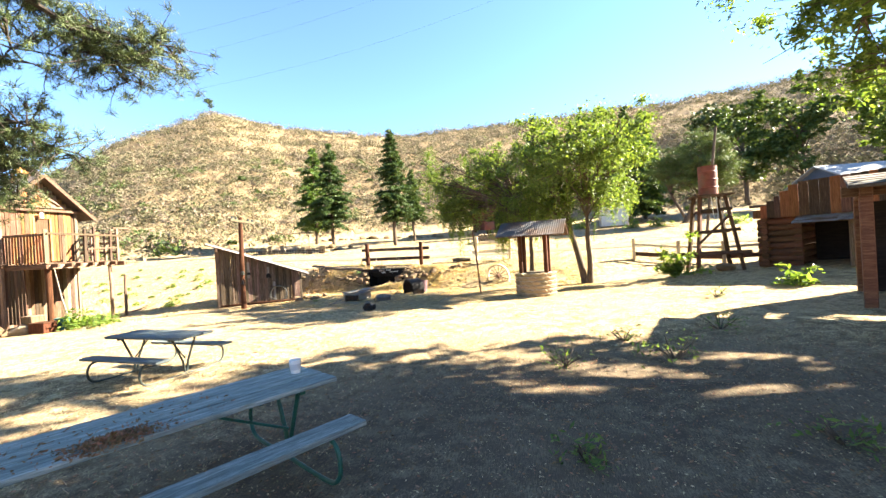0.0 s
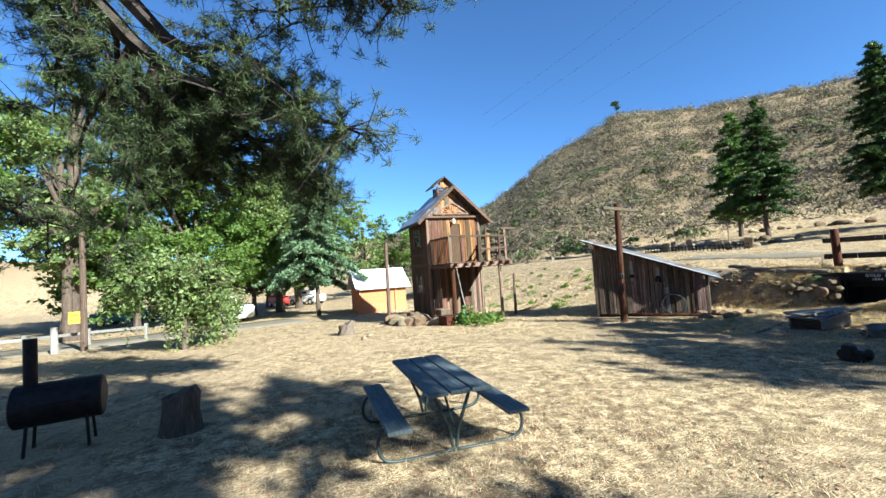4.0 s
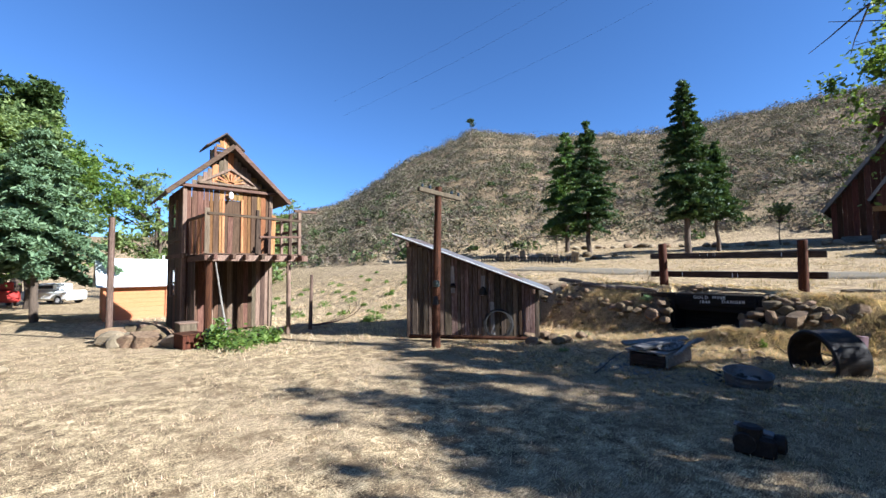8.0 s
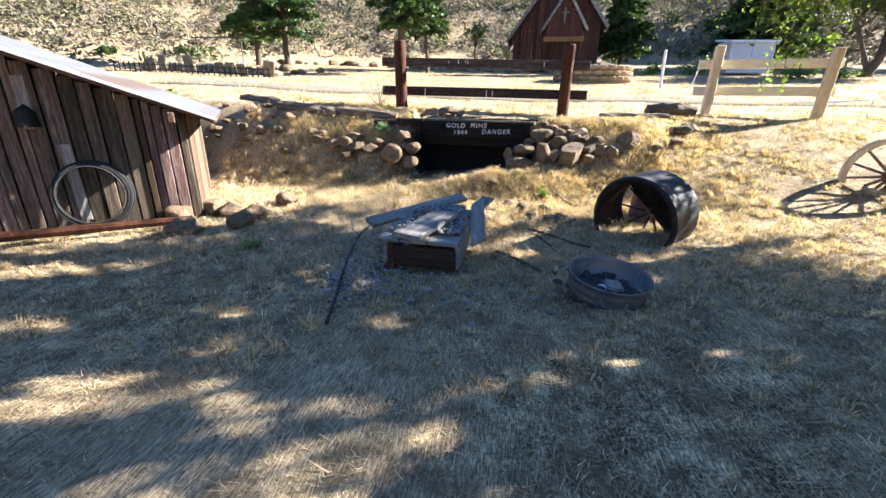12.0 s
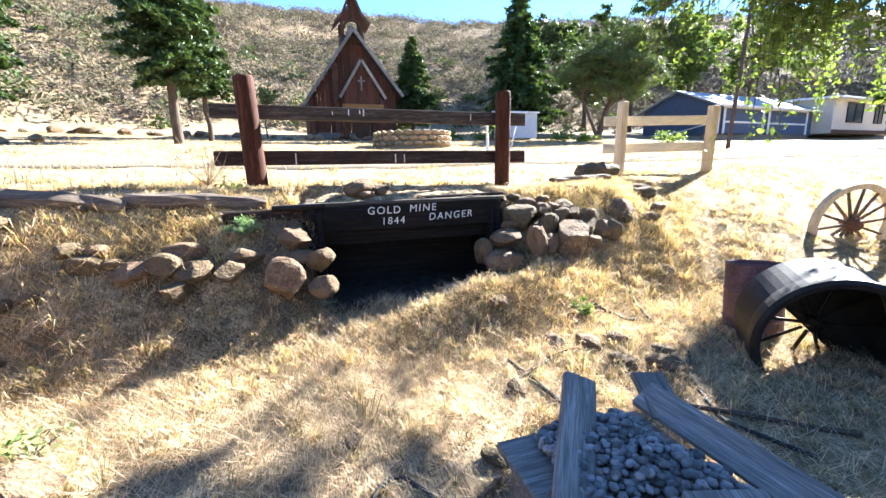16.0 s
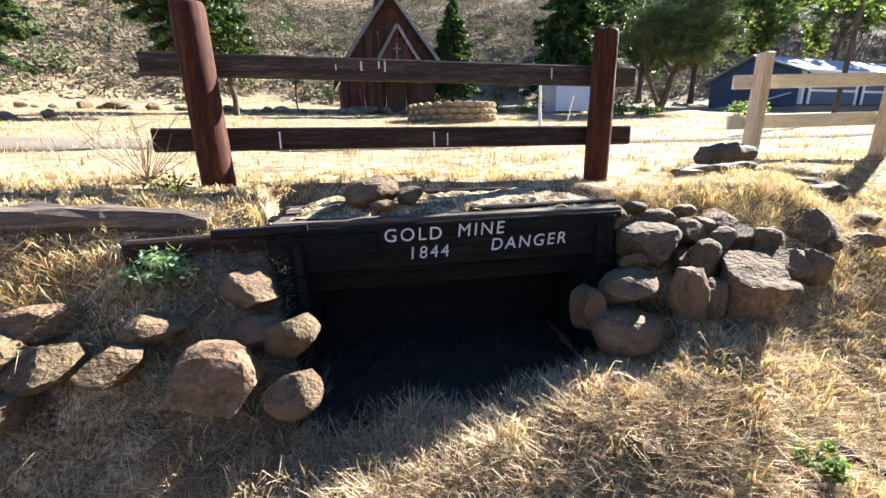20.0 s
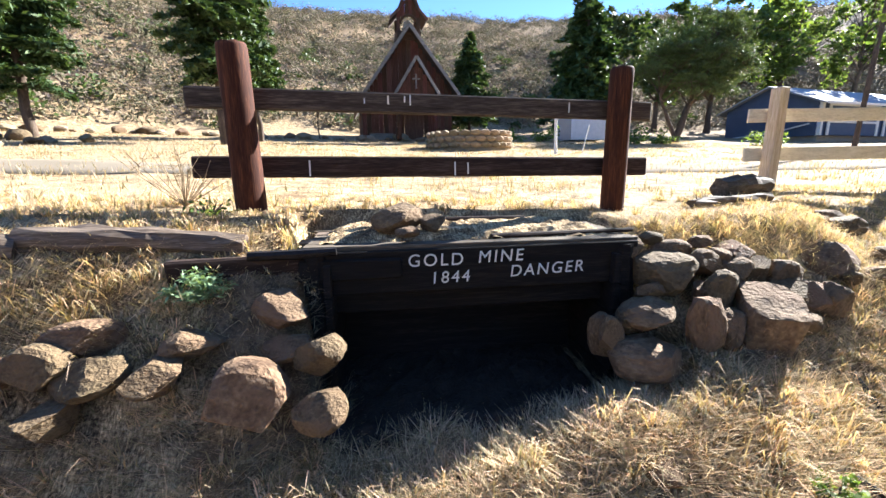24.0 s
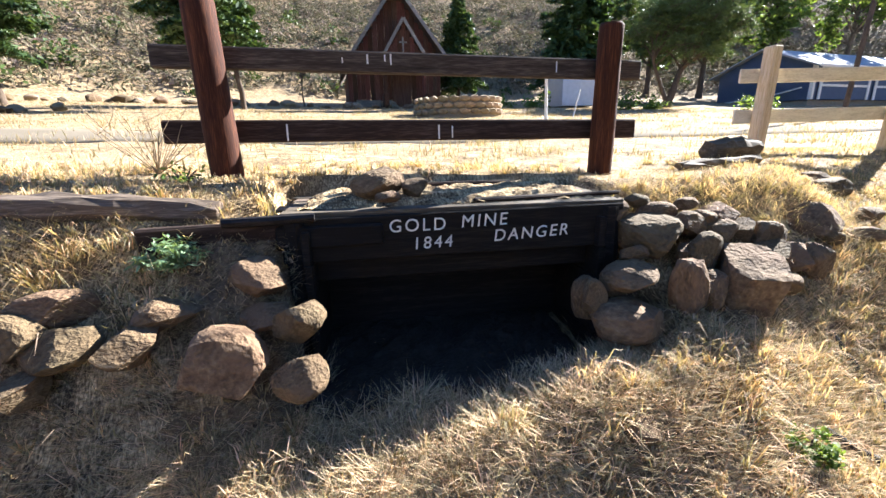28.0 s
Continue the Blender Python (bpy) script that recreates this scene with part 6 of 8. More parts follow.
tower = thing("tower_house", "two-storey weathered board tower with a cupola and a rickety balcony", "house", pose(0, 0, 0))
TX, TB, TY0, TY1 = -20.7, -23.4, 11.3, 14.0
WB = ["tan_board", "rust_board", "rust_board", "tan_board", "brown_board"]
board_wall(tower, (TX, TY0), (TX, TY1), 2.0, lambda f: 4.2, None, skip=[(0.42, 0.62, 2.0, 3.85)], mats=WB, gap=0.012, uneven=0.025)
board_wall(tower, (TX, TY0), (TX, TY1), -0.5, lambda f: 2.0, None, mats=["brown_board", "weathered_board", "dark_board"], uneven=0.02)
# weathered black side wall, coloured darker still for the shade on that side
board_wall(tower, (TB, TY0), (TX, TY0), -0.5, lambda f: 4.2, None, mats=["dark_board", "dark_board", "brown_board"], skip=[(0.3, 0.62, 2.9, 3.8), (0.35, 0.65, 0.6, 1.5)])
board_wall(tower, (TB, TY1), (TX, TY1), -0.5, lambda f: 4.2, None, mats=["brown_board", "weathered_board"], wmin=0.2, wmax=0.3)
board_wall(tower, (TB, TY0), (TB, TY1), -0.5, lambda f: 4.2, "brown_board", wmin=0.25, wmax=0.35)
board_wall(tower, (TX, TY0 + 0.05), (TX, TY1 - 0.05), 4.2, lambda f: 4.2 + 1.3 * (1 - abs(2 * f - 1)), None, mats=["tan_board", "weathered_board"])
for y in (TY0, TY1):
    part("corner_post", box((0.12, 0.12, 4.75), (TX + 0.02, y, 1.83), None, 0.01, 0.004), "weathered_board", tower)
part("floor_beam", box((0.14, 2.9, 0.16), (TX + 0.06, 12.65, 1.93), None, 0.01, 0.004), "brown_board_y", tower)
part("eave_board", box((0.2, 3.0, 0.10), (TX + 0.1, 12.65, 4.2), None, 0.01, 0.006), "brown_board_y", tower)
part("room_floor", box((2.6, 2.6, 0.06), (-22.05, 12.65, 1.97), None, 0.0), "brown_board_y", tower)
gable_roof(tower, TB - 0.2, TX + 0.42, TY0 - 0.55, TY1 + 0.55, 3.85, 5.6, "shingle")
gable_roof(tower, TB - 0.2, TX + 0.2, TY0 - 0.5, TY1 + 0.5, 3.98, 5.66, "corrugated", 0.02, "metal_sheet")
for s in (-1, 1):
    part("barge_board", beam((TX + 0.44, 12.65 + s * 1.92, 3.86), (TX + 0.44, 12.65, 5.64), 0.04, 0.14, 0.008, 0.004), "brown_board_y", tower)
    part("gable_trim", beam((TX + 0.07, 12.65 + s * 0.95, 4.36), (TX + 0.07, 12.65, 4.92), 0.04, 0.08, 0.006, 0.002), "weathered_board", tower)
part("gable_trim", box((0.04, 1.95, 0.08), (TX + 0.07, 12.65, 4.36), None, 0.006), "weathered_board", tower)
for k in range(9):
    b = math.radians(15 + k * 18.75)
    part("sunburst_slat", beam((TX + 0.06, 12.65 + 0.1 * math.cos(b), 4.40 + 0.08 * math.sin(b)), (TX + 0.06, 12.65 + 0.46 * math.cos(b), 4.40 + 0.36 * math.sin(b)), 0.025, 0.05, 0.004), "tan_board", tower)
# door and lamp
part("door", box((0.05, 0.52, 1.82), (TX - 0.03, 12.73, 2.93), None, 0.006), "brown_board", tower, "reddish plank door")
for dy in (-0.3, 0.3):
    part("door_frame", box((0.07, 0.08, 1.9), (TX + 0.02, 12.73 + dy, 2.95), None, 0.006), "tan_board", tower)
part("lamp", box((0.12, 0.12, 0.24), (TX + 0.2, 12.62, 3.98), None, 0.03), "white_paint", tower, "white lantern under the gable")
# windows on the side
for zc, h in ((3.35, 0.9), (1.05, 0.9)):
    xw = -22.1 if zc > 2 else -22.05
    win = part("window", box((0.86, 0.06, h), (xw, TY0 - 0.0, zc), None, 0.004), "window_glass", tower, "dark window pane")
    for dx in (-0.45, 0.45):
        part("frame", box((0.07, 0.09, h + 0.1), (xw + dx, TY0 - 0.03, zc), None, 0.005), "weathered_board", win)
    for dz in (-h / 2, 0, h / 2):
        part("frame", box((0.9, 0.09, 0.06), (xw, TY0 - 0.03, zc + dz), None, 0.005), "brown_board_x", win)
part("belt_rail", box((2.7, 0.06, 0.12), (-22.05, TY0 - 0.04, 2.5), None, 0.006), "brown_board_x", tower)
part("belt_rail", box((2.7, 0.06, 0.14), (-22.05, TY0 - 0.04, 1.95), None, 0.006), "brown_board_x", tower)
# cupola
cup_z = 5.45
for sx in (-1, 1):
    for sy in (-1, 1):
        part("cupola_post", box((0.07, 0.07, 0.62), (-22.0 + sx * 0.3, 12.7 + sy * 0.3, cup_z + 0.15), None, 0.005), "brown_board", tower)
for k in range(4):
    for sx in (-1, 1):
        part("cupola_slat", box((0.03, 0.6, 0.06), (-22.0 + sx * 0.3, 12.7, cup_z + 0.08 + k * 0.1), Matrix.Rotation(0.4, 4, "Y"), 0.004), "brown_board_y", tower)
    for sy in (-1, 1):
        part("cupola_slat", box((0.6, 0.03, 0.06), (-22.0, 12.7 + sy * 0.3, cup_z + 0.08 + k * 0.1), Matrix.Rotation(0.4, 4, "X"), 0.004), "silver_board_x", tower)
gable_roof(tower, -22.6, -21.42, 12.08, 13.32, 5.82, 6.36, "shingle", 0.05, "cupola_roof")
board_wall(tower, (-21.66, 12.42), (-21.66, 12.98), 5.9, lambda f: 5.92 + 0.36 * (1 - abs(2 * f - 1)), "tan_board", 0.1, 0.12)
# balcony
DX, DY0, DY1, DZ = -18.5, 11.45, 14.25, 1.93
for k in range(12):
    x = TX + 0.1 + k * 0.185
    part("deck_board", box((0.15, DY1 - DY0 + random.uniform(-0.1, 0.15), 0.04), (x, (DY0 + DY1) / 2 + random.uniform(-0.05, 0.05), DZ), None, 0.005, 0.004), "brown_board_y", tower)
part("deck_beam", box((0.12, 2.95, 0.18), (DX, 12.95, DZ - 0.13), None, 0.012, 0.008), "weathered_board", tower)
part("deck_beam", box((2.3, 0.1, 0.16), (-19.6, DY0, DZ - 0.12), None, 0.012, 0.008), "brown_board_x", tower)
part("deck_beam", box((2.7, 0.1, 0.16), (-19.4, 14.1, DZ - 0.12), None, 0.012, 0.008), "brown_board_x", tower)
for y in (11.55, 13.85):
    part("support_post", tube([(DX - 0.1, y, -0.6), (DX - 0.08, y, 0.8), (DX - 0.1, y, DZ - 0.2)], [0.10 if y < 12 else 0.07] * 3, 12, 0.004), "red_post" if y < 12 else "weathered_board", tower)
part("prop_pole", tube([(-18.3, 12.0, -0.45), (-18.45, 11.85, 0.6), (-18.5, 11.7, 1.7)], [0.03, 0.028, 0.02], 8), "silver_board", tower, "crooked grey branch leaning under the deck")
for k in range(13):
    x = TX + 0.12 + k * 0.165
    picket(tower, (0.12, 0.022, 1.12 + random.uniform(-0.05, 0.1)), (x, DY0, DZ + 0.6), random.choice(["rust_board", "brown_board"]), "baluster", 0, random.uniform(-2, 2))
for y, h, m_, lean_ in ((DY0 + 0.02, 1.3, "weathered_board", 0), (DY0 + 0.62, 1.18, "brown_board", 1), (DY0 + 1.42, 1.16, "dark_board", -1.5), (DY0 + 1.86, 1.22, "tan_board", 2)):
    picket(tower, (0.13, 0.04, h), (DX, y, DZ + h / 2), m_, "rail_board", 90, lean_)
part("hand_rail", box((2.2, 0.05, 0.09), (-19.6, DY0 - 0.03, DZ + 1.12), Matrix.Rotation(0.03, 4, "Y"), 0.006, 0.004), "brown_board_x", tower)
part("hand_rail", box((0.06, 2.75, 0.08), (DX + 0.03, 12.85, DZ + 1.12), Matrix.Rotation(-0.02, 4, "X"), 0.006, 0.004), "brown_board_y", tower)
part("hand_rail", box((0.06, 1.3, 0.06), (DX + 0.03, 13.55, DZ + 0.55), Matrix.Rotation(0.04, 4, "X"), 0.006, 0.004), "brown_board_y", tower)
for y, h in ((12.83, 1.35), (13.2, 1.45), (13.85, 1.3), (14.15, 1.42)):
    part("rail_post", box((0.09, 0.09, h), (DX, y, DZ + h / 2), Matrix.Rotation(random.uniform(-0.04, 0.04), 4, "X"), 0.008, 0.004), random.choice(["dark_board", "weathered_board"]), tower)
for x in (-19.2, -20.0):
    part("rail_post", box((0.09, 0.09, 1.25), (x, 14.15, DZ + 0.62), None, 0.008, 0.004), "weathered_board", tower)
for dz in (0.4, 0.8, 1.2):
    part("side_rail", box((2.2, 0.04, 0.09), (-19.6, 14.17, DZ + dz), Matrix.Rotation(random.uniform(-0.03, 0.03), 4, "Y"), 0.006, 0.004), "brown_board_x", tower)
part("roof_beam", box((0.1, 0.75, 0.08), (DX, 14.35, DZ + 1.42), None, 0.01, 0.005), "brown_board_y", tower)
for k in range(7):
    y = DY0 + 0.18 + k * 0.42 + random.uniform(-0.04, 0.04)
    part("joist", box((2.5, 0.09, 0.14), (-19.45 + random.uniform(0, 0.12), y, DZ - 0.1), Matrix.Rotation(random.uniform(-0.02, 0.02), 4, "Z"), 0.01, 0.006), random.choice(["dark_board", "brown_board_x"]), tower)
# slatted screen under the deck, its boards darkened for the shade there
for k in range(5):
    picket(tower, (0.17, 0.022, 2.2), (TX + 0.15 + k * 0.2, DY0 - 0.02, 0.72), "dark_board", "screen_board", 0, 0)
# boxes at its foot
for n_, lab, at, size, mat in [("wooden_box", "low reddish wooden box at the foot of the tower", (-18.15, 11.0, 0), (0.62, 0.5, 0.36), "red_post"), ("crate", "grey weathered crate on the ground by the tower", (-18.75, 11.05, 0), (0.5, 0.42, 0.62), "weathered_board"),
                                ("bucket_box", "faded teal box under the tower", (-18.05, 11.6, 0), (0.42, 0.3, 0.42), "teal_paint")]:
    b = thing(n_, lab, "box", pose(at[0], at[1], gz(at[0], at[1]), 0, 0, random.uniform(-12, 12)))
    part("body", box(size, (0, 0, size[2] / 2), None, 0.012, 0.006), mat, b)
    part("lid", box((size[0] + 0.05, size[1] + 0.05, 0.035), (0, 0, size[2] + 0.018), None, 0.006, 0.004), mat, b)
for k in range(22):
    x, y = -18.9 - random.uniform(0, 2.8), 10.25 + random.uniform(-0.7, 0.6)
    w = random.uniform(0.4, 1.05)
    put_stone("boulder", (x, y, gz(x, y) + w * 0.15), (w, w * 0.8, w * 0.6), random.uniform(0, 180), 0, None, ANGULAR_STONES + PALE_STONES[:3], "tan rock beside the tower house", "boulder", "rocks by the tower")


def pole(name, label, foot, top, r, mat, category="pole"):
    ob = part(name, tube([foot, tuple(Vector(foot).lerp(Vector(top), 0.5)), top], [r * 1.05, r, r * 0.9], 12, 0.003), mat)
    return tagged(ob, label, category)


pole("pole", "grey wooden utility pole beside the tower", (-22.0, 9.57, -0.7), (-21.9, 9.57, 3.15), 0.09, "pole_wood")
pole("gate_post", "weathered gate post in the dry field", (-19.05, 14.8, -0.6), (-19.05, 14.84, 1.28), 0.06, "pole_wood")
# bent wire gate
g = thing("wire_gate", "bent rusty hoop gate lying against the slope", "gate", pose(-19.0, 14.95, gz(-19, 15)))
for k in range(4):
    a = np.linspace(0, np.pi * 0.55, 9)
    part("hoop", tube(np.column_stack([-0.1 * k + 0 * a, 1.9 * np.sin(a) * (1 - 0.12 * k), 0.12 + 0.75 * (1 - np.cos(a)) * (1 - 0.15 * k)]), [0.012] * 9, 6), "rust", g)

# utility pole with a cross-arm
up = thing("utility_pole", "short reddish wooden pole with a cross-arm and insulators", "pole", pose(-13.15, 15.38, -0.5))
part("mast", tube([(0.1, -0.12, -0.3), (0.06, -0.05, 1.0), (0.0, 0.06, 2.5), (-0.04, 0.15, 4.0)], [0.115, 0.105, 0.095, 0.085], 14, 0.003), "red_post", up)
part("cross_arm", beam((0.05, -0.58, 3.86), (0.03, 0.88, 3.76), 0.09, 0.11, 0.01, 0.004), "weathered_board", up)
for q in (-0.85, -0.5, 0.55, 0.9):
    part("insulator", tube([(0.04, 0.15 + 0.7 * q, 3.86 - 0.05 * q), (0.04, 0.15 + 0.7 * q, 3.90 - 0.05 * q), (0.04, 0.15 + 0.7 * q, 3.96 - 0.05 * q)], [0.03, 0.04, 0.025], 10), "window_glass", up)
part("bracket", box((0.13, 0.13, 0.16), (0.1, -0.07, 1.55), None, 0.02), "dark_pipe", up)
part("hanging_pulley", tube([(0.12, -0.12, 1.25), (0.12, -0.12, 1.05)], [0.05, 0.09], 12), "iron", up)

# lean-to shed
shed = thing("lean_to_shed", "low plank lean-to with a sloping metal-edged roof", "shed", pose(-14.95, 15.85, -0.5, 0, 0, 35.0))
SL, SD = 3.68, 2.4
HL, HR = 2.72, 1.32
SHED_MATS = ["shed_board", "shed_board", "brown_board", "shed_board", "weathered_board"]
board_wall(shed, (0, 0), (SL, 0), 0.0, lambda f: HL + (HR - HL) * f, None, 0.08, 0.19, gap=0.016, mats=SHED_MATS, uneven=0.03)
board_wall(shed, (0, SD), (SL, SD), 0.0, lambda f: HL + (HR - HL) * f, None, 0.25, 0.35, mats=SHED_MATS)
board_wall(shed, (0, 0), (0, SD), 0.0, lambda f: HL, None, 0.18, 0.25, mats=["brown_board", "weathered_board"])
board_wall(shed, (SL, 0), (SL, SD), 0.0, lambda f: HR, None, 0.2, 0.3, mats=["brown_board", "weathered_board"])
slope = math.atan2(HR - HL, SL)
roof = part("roof", box((SL / math.cos(slope) + 0.75, SD + 0.7, 0.05), (0, 0, 0), None, 0.006), "brown_board_x", shed)
roof.matrix_basis = Matrix.Translation((SL / 2, SD / 2 + 0.05, (HL + HR) / 2 + 0.06)) @ Matrix.Rotation(-slope, 4, "Y")
for k in range(7):
    sheet = part("roof_sheet", box((SL / math.cos(slope) + 0.72, 0.42, 0.012), (0, 0, 0), None, 0.0, 0.004), "shed_sheet", roof)
    sheet.matrix_basis = Matrix.Translation((0, -(SD + 0.6) / 2 + 0.2 + k * 0.45, 0.036))
    sheet.matrix_basis = sheet.matrix_basis @ Matrix.Rotation(0.01 * (k % 3), 4, "X")
fascia = part("fascia", box((SL / math.cos(slope) + 0.73, 0.03, 0.03), (0, -(SD + 0.7) / 2 - 0.02, 0.03), None, 0.004), "white_paint", roof, "pale painted roof edge")
for k, f in enumerate((0.03, 0.97)):
    part("rafter", beam((f * SL, -0.35, HL + (HR - HL) * f - 0.06), (f * SL, SD + 0.3, HL + (HR - HL) * f - 0.06), 0.07, 0.12), "brown_board_y", shed)
for x, z, h in ((1.35, 1.62, 0.75), (2.2, 1.45, 0.55), (2.45, 0.55, 0.9)):
    picket(shed, (0.11, 0.018, h), (x, -0.035, z), "silver_board", "patch_board", 0, random.uniform(-2, 2), label="pale weathered board")
part("hook_lamp", tube([(2.2, -0.06, 1.42), (2.2, -0.1, 1.36), (2.2, -0.1, 1.2)], [0.02, 0.09, 0.11], 12), "iron", shed, "black hanging pan")
part("hook_lamp", tube([(1.36, -0.06, 1.5), (1.36, -0.1, 1.42)], [0.05, 0.09], 12), "iron", shed, "black iron hook")
part("sill_log", tube([(0.2, -0.45, 0.08), (1.9, -0.5, 0.1), (3.6, -0.42, 0.09)], [0.05, 0.055, 0.045], 8), "red_post", shed, "rusty pipe along the foot")
coil = thing("wire_coil", "coils of wire and hose leaning on the shed wall", "wire", shed.matrix_basis @ pose(2.62, -0.16, 0.42, 78, 0, 0))
for k in range(7):
    a = np.linspace(0, 2 * np.pi, 25)
    r = 0.40 - 0.012 * k
    part("loop", tube(np.column_stack([np.cos(a) * r + RNG.normal(0, 0.01), np.sin(a) * r, 0.02 * k + RNG.normal(0, 0.008) + 0 * a]), [0.009] * 25, 6), "iron" if k % 2 else "rubber", coil)
for k in range(9):
    x, y = -11.7 + RNG.normal(0, 0.35), 18.0 + RNG.normal(0, 0.4)
    put_stone("stone", (x, y, gz(x, y) + 0.08), (0.4, 0.32, 0.26), RNG.uniform(0, 180), 0, None, None, "reddish rock heaped by the shed corner", "stone", "rocks by the shed")

# chapel
chapel = thing("chapel", "steep-roofed dark plank chapel with a belfry and a porch", "chapel", pose(0, 46.0, gz(-5.4, 46) - 0.05))
CZ0 = 0.0
EL, ER, RZ, RX = (-8.75, 2.05), (-2.25, 2.75), 6.75, -5.35


def roof_z(x):
    return np.interp(x, [EL[0], RX, ER[0]], [EL[1], RZ, ER[1]])


board_wall(chapel, (-8.35, 0), (-2.6, 0), -0.2, lambda f: float(roof_z(-8.35 + 5.75 * f)) - 0.12, None, 0.2, 0.3, mats=["chapel_board", "chapel_board", "brown_board"])
board_wall(chapel, (-8.35, 0), (-8.35, 7), -0.2, lambda f: 2.2, "chapel_board", 0.3, 0.4)
board_wall(chapel, (-2.6, 0), (-2.6, 7), -0.2, lambda f: 3.0, "chapel_board", 0.3, 0.4)
for xa, za in (EL, ER):
    q0, q1 = Vector((xa, 3.2, za)), Vector((RX, 3.2, RZ))
    d = q1 - q0
    ob = part("roof_slope", box((d.length, 8.0, 0.12), (0, 0, 0), None, 0.01), "shingle", chapel)
    ob.matrix_basis = Matrix.Translation((q0 + q1) / 2) @ Matrix.Rotation(-math.atan2(d.z, d.x), 4, "Y")
    part("barge_board", beam((xa, -0.82, za), (RX, -0.82, RZ), 0.05, 0.2, 0.008, 0.004), "silver_board_x", chapel)
    for k in range(10):
        c = part("shingle_course", box((d.length / 10 * 1.06, 8.04, 0.03), (0, 0, 0), None, 0.0), "shingle", chapel)
        c.matrix_basis = Matrix.Translation(q0.lerp(q1, (k + 0.5) / 10) + Vector((0, 0, 0.085))) @ Matrix.Rotation(-math.atan2(d.z, d.x) - (0.03 if d.x > 0 else -0.03), 4, "Y")
# porch gable
PX, PZ = -5.1, 4.75
for xa in (-6.55, -3.65):
    q0, q1 = Vector((xa, -0.8, 2.45)), Vector((PX, -0.8, PZ))
    d = q1 - q0
    ob = part("porch_roof", box((d.length, 1.7, 0.08), (0, 0, 0), None, 0.01), "shingle", chapel)
    ob.matrix_basis = Matrix.Translation((q0 + q1) / 2) @ Matrix.Rotation(-math.atan2(d.z, d.x), 4, "Y")
    part("barge_board", beam((xa, -1.68, 2.45), (PX, -1.68, PZ), 0.05, 0.17, 0.006), "silver_board_x", chapel)
    part("porch_post", box((0.16, 0.16, 2.6), (xa + (0.3 if xa < PX else -0.3), -1.5, 1.2), None, 0.01), "chapel_board", chapel)
board_wall(chapel, (-6.2, -1.45), (-4.0, -1.45), 1.95, lambda f: 2.9 + 1.65 * (1 - abs(2 * f - 1)), "chapel_board", 0.2, 0.28)
part("lintel", box((2.6, 0.12, 0.3), (PX, -1.55, 1.95), None, 0.01), "tan_board", chapel)
part("cross", box((0.08, 0.05, 0.85), (PX - 0.05, -1.56, 3.35), None, 0.006), "silver_board", chapel, "pale wooden cross")
part("cross", box((0.46, 0.05, 0.08), (PX - 0.05, -1.57, 3.5), None, 0.006), "silver_board", chapel, "pale wooden cross")
part("door", box((1.2, 0.06, 2.0), (PX, -0.08, 0.95), None, 0.008), "brown_board", chapel, "dark plank double door")
for s in (-1, 1):
    part("step_wall", box((0.25, 1.1, 0.7), (PX + s * 1.25, -2.0, 0.3), None, 0.02), "chapel_board", chapel)
part("lattice", box((1.5, 0.05, 0.4), (-7.2, -0.1, 0.25), None, 0.004), "silver_board_x", chapel, "pale lattice skirting")
# belfry
BX, BY, BZ0 = RX + 0.05, 0.57, RZ - 0.35
for sx in (-1, 1):
    for sy in (-1, 1):
        part("belfry_post", box((0.2, 0.2, 1.3), (BX + sx * 0.62, BY + sy * 0.6, BZ0 + 0.45), None, 0.01), "brown_board", chapel)
part("belfry_base", box((1.5, 1.45, 0.5), (BX, BY, BZ0 - 0.1), None, 0.01), "brown_board_x", chapel)
for sx in (-1, 1):
    foot_, knee_, peak_ = Vector((BX + sx * 1.12, BY, BZ0 + 0.78)), Vector((BX + sx * 0.62, BY, BZ0 + 1.3)), Vector((BX, BY, BZ0 + 2.72))
    for q0, q1 in ((foot_, knee_), (knee_, peak_)):
        d = q1 - q0
        ob = part("belfry_roof", box((d.length + 0.04, 2.0, 0.09), (0, 0, 0), None, 0.01), "shingle", chapel)
        ob.matrix_basis = Matrix.Translation((q0 + q1) / 2) @ Matrix.Rotation(-math.atan2(d.z, d.x), 4, "Y")
        part("barge_board", beam(q0 + Vector((0, -1.02, 0)), q1 + Vector((0, -1.02, 0)), 0.05, 0.15, 0.006), "brown_board_x", chapel)
board_wall(chapel, (BX - 0.72, BY - 0.72), (BX + 0.72, BY - 0.72), BZ0 + 0.95, lambda f: BZ0 + 1.15 + 1.4 * (1 - abs(2 * f - 1)), "chapel_board", 0.2, 0.26, name="belfry_board")
a = np.linspace(0, np.pi, 11)
part("belfry_arch", tube(np.column_stack([BX + 0.5 * np.cos(a), 0 * a + BY - 0.7, BZ0 + 0.55 + 0.5 * np.sin(a)]), [0.09] * 11, 8), "brown_board", chapel)
part("bell", tube([(BX, BY, BZ0 + 0.95), (BX, BY, BZ0 + 0.85), (BX, BY, BZ0 + 0.55), (BX, BY, BZ0 + 0.45)], [0.08, 0.2, 0.26, 0.36], 18), "silver_paint", chapel, "pale metal bell")

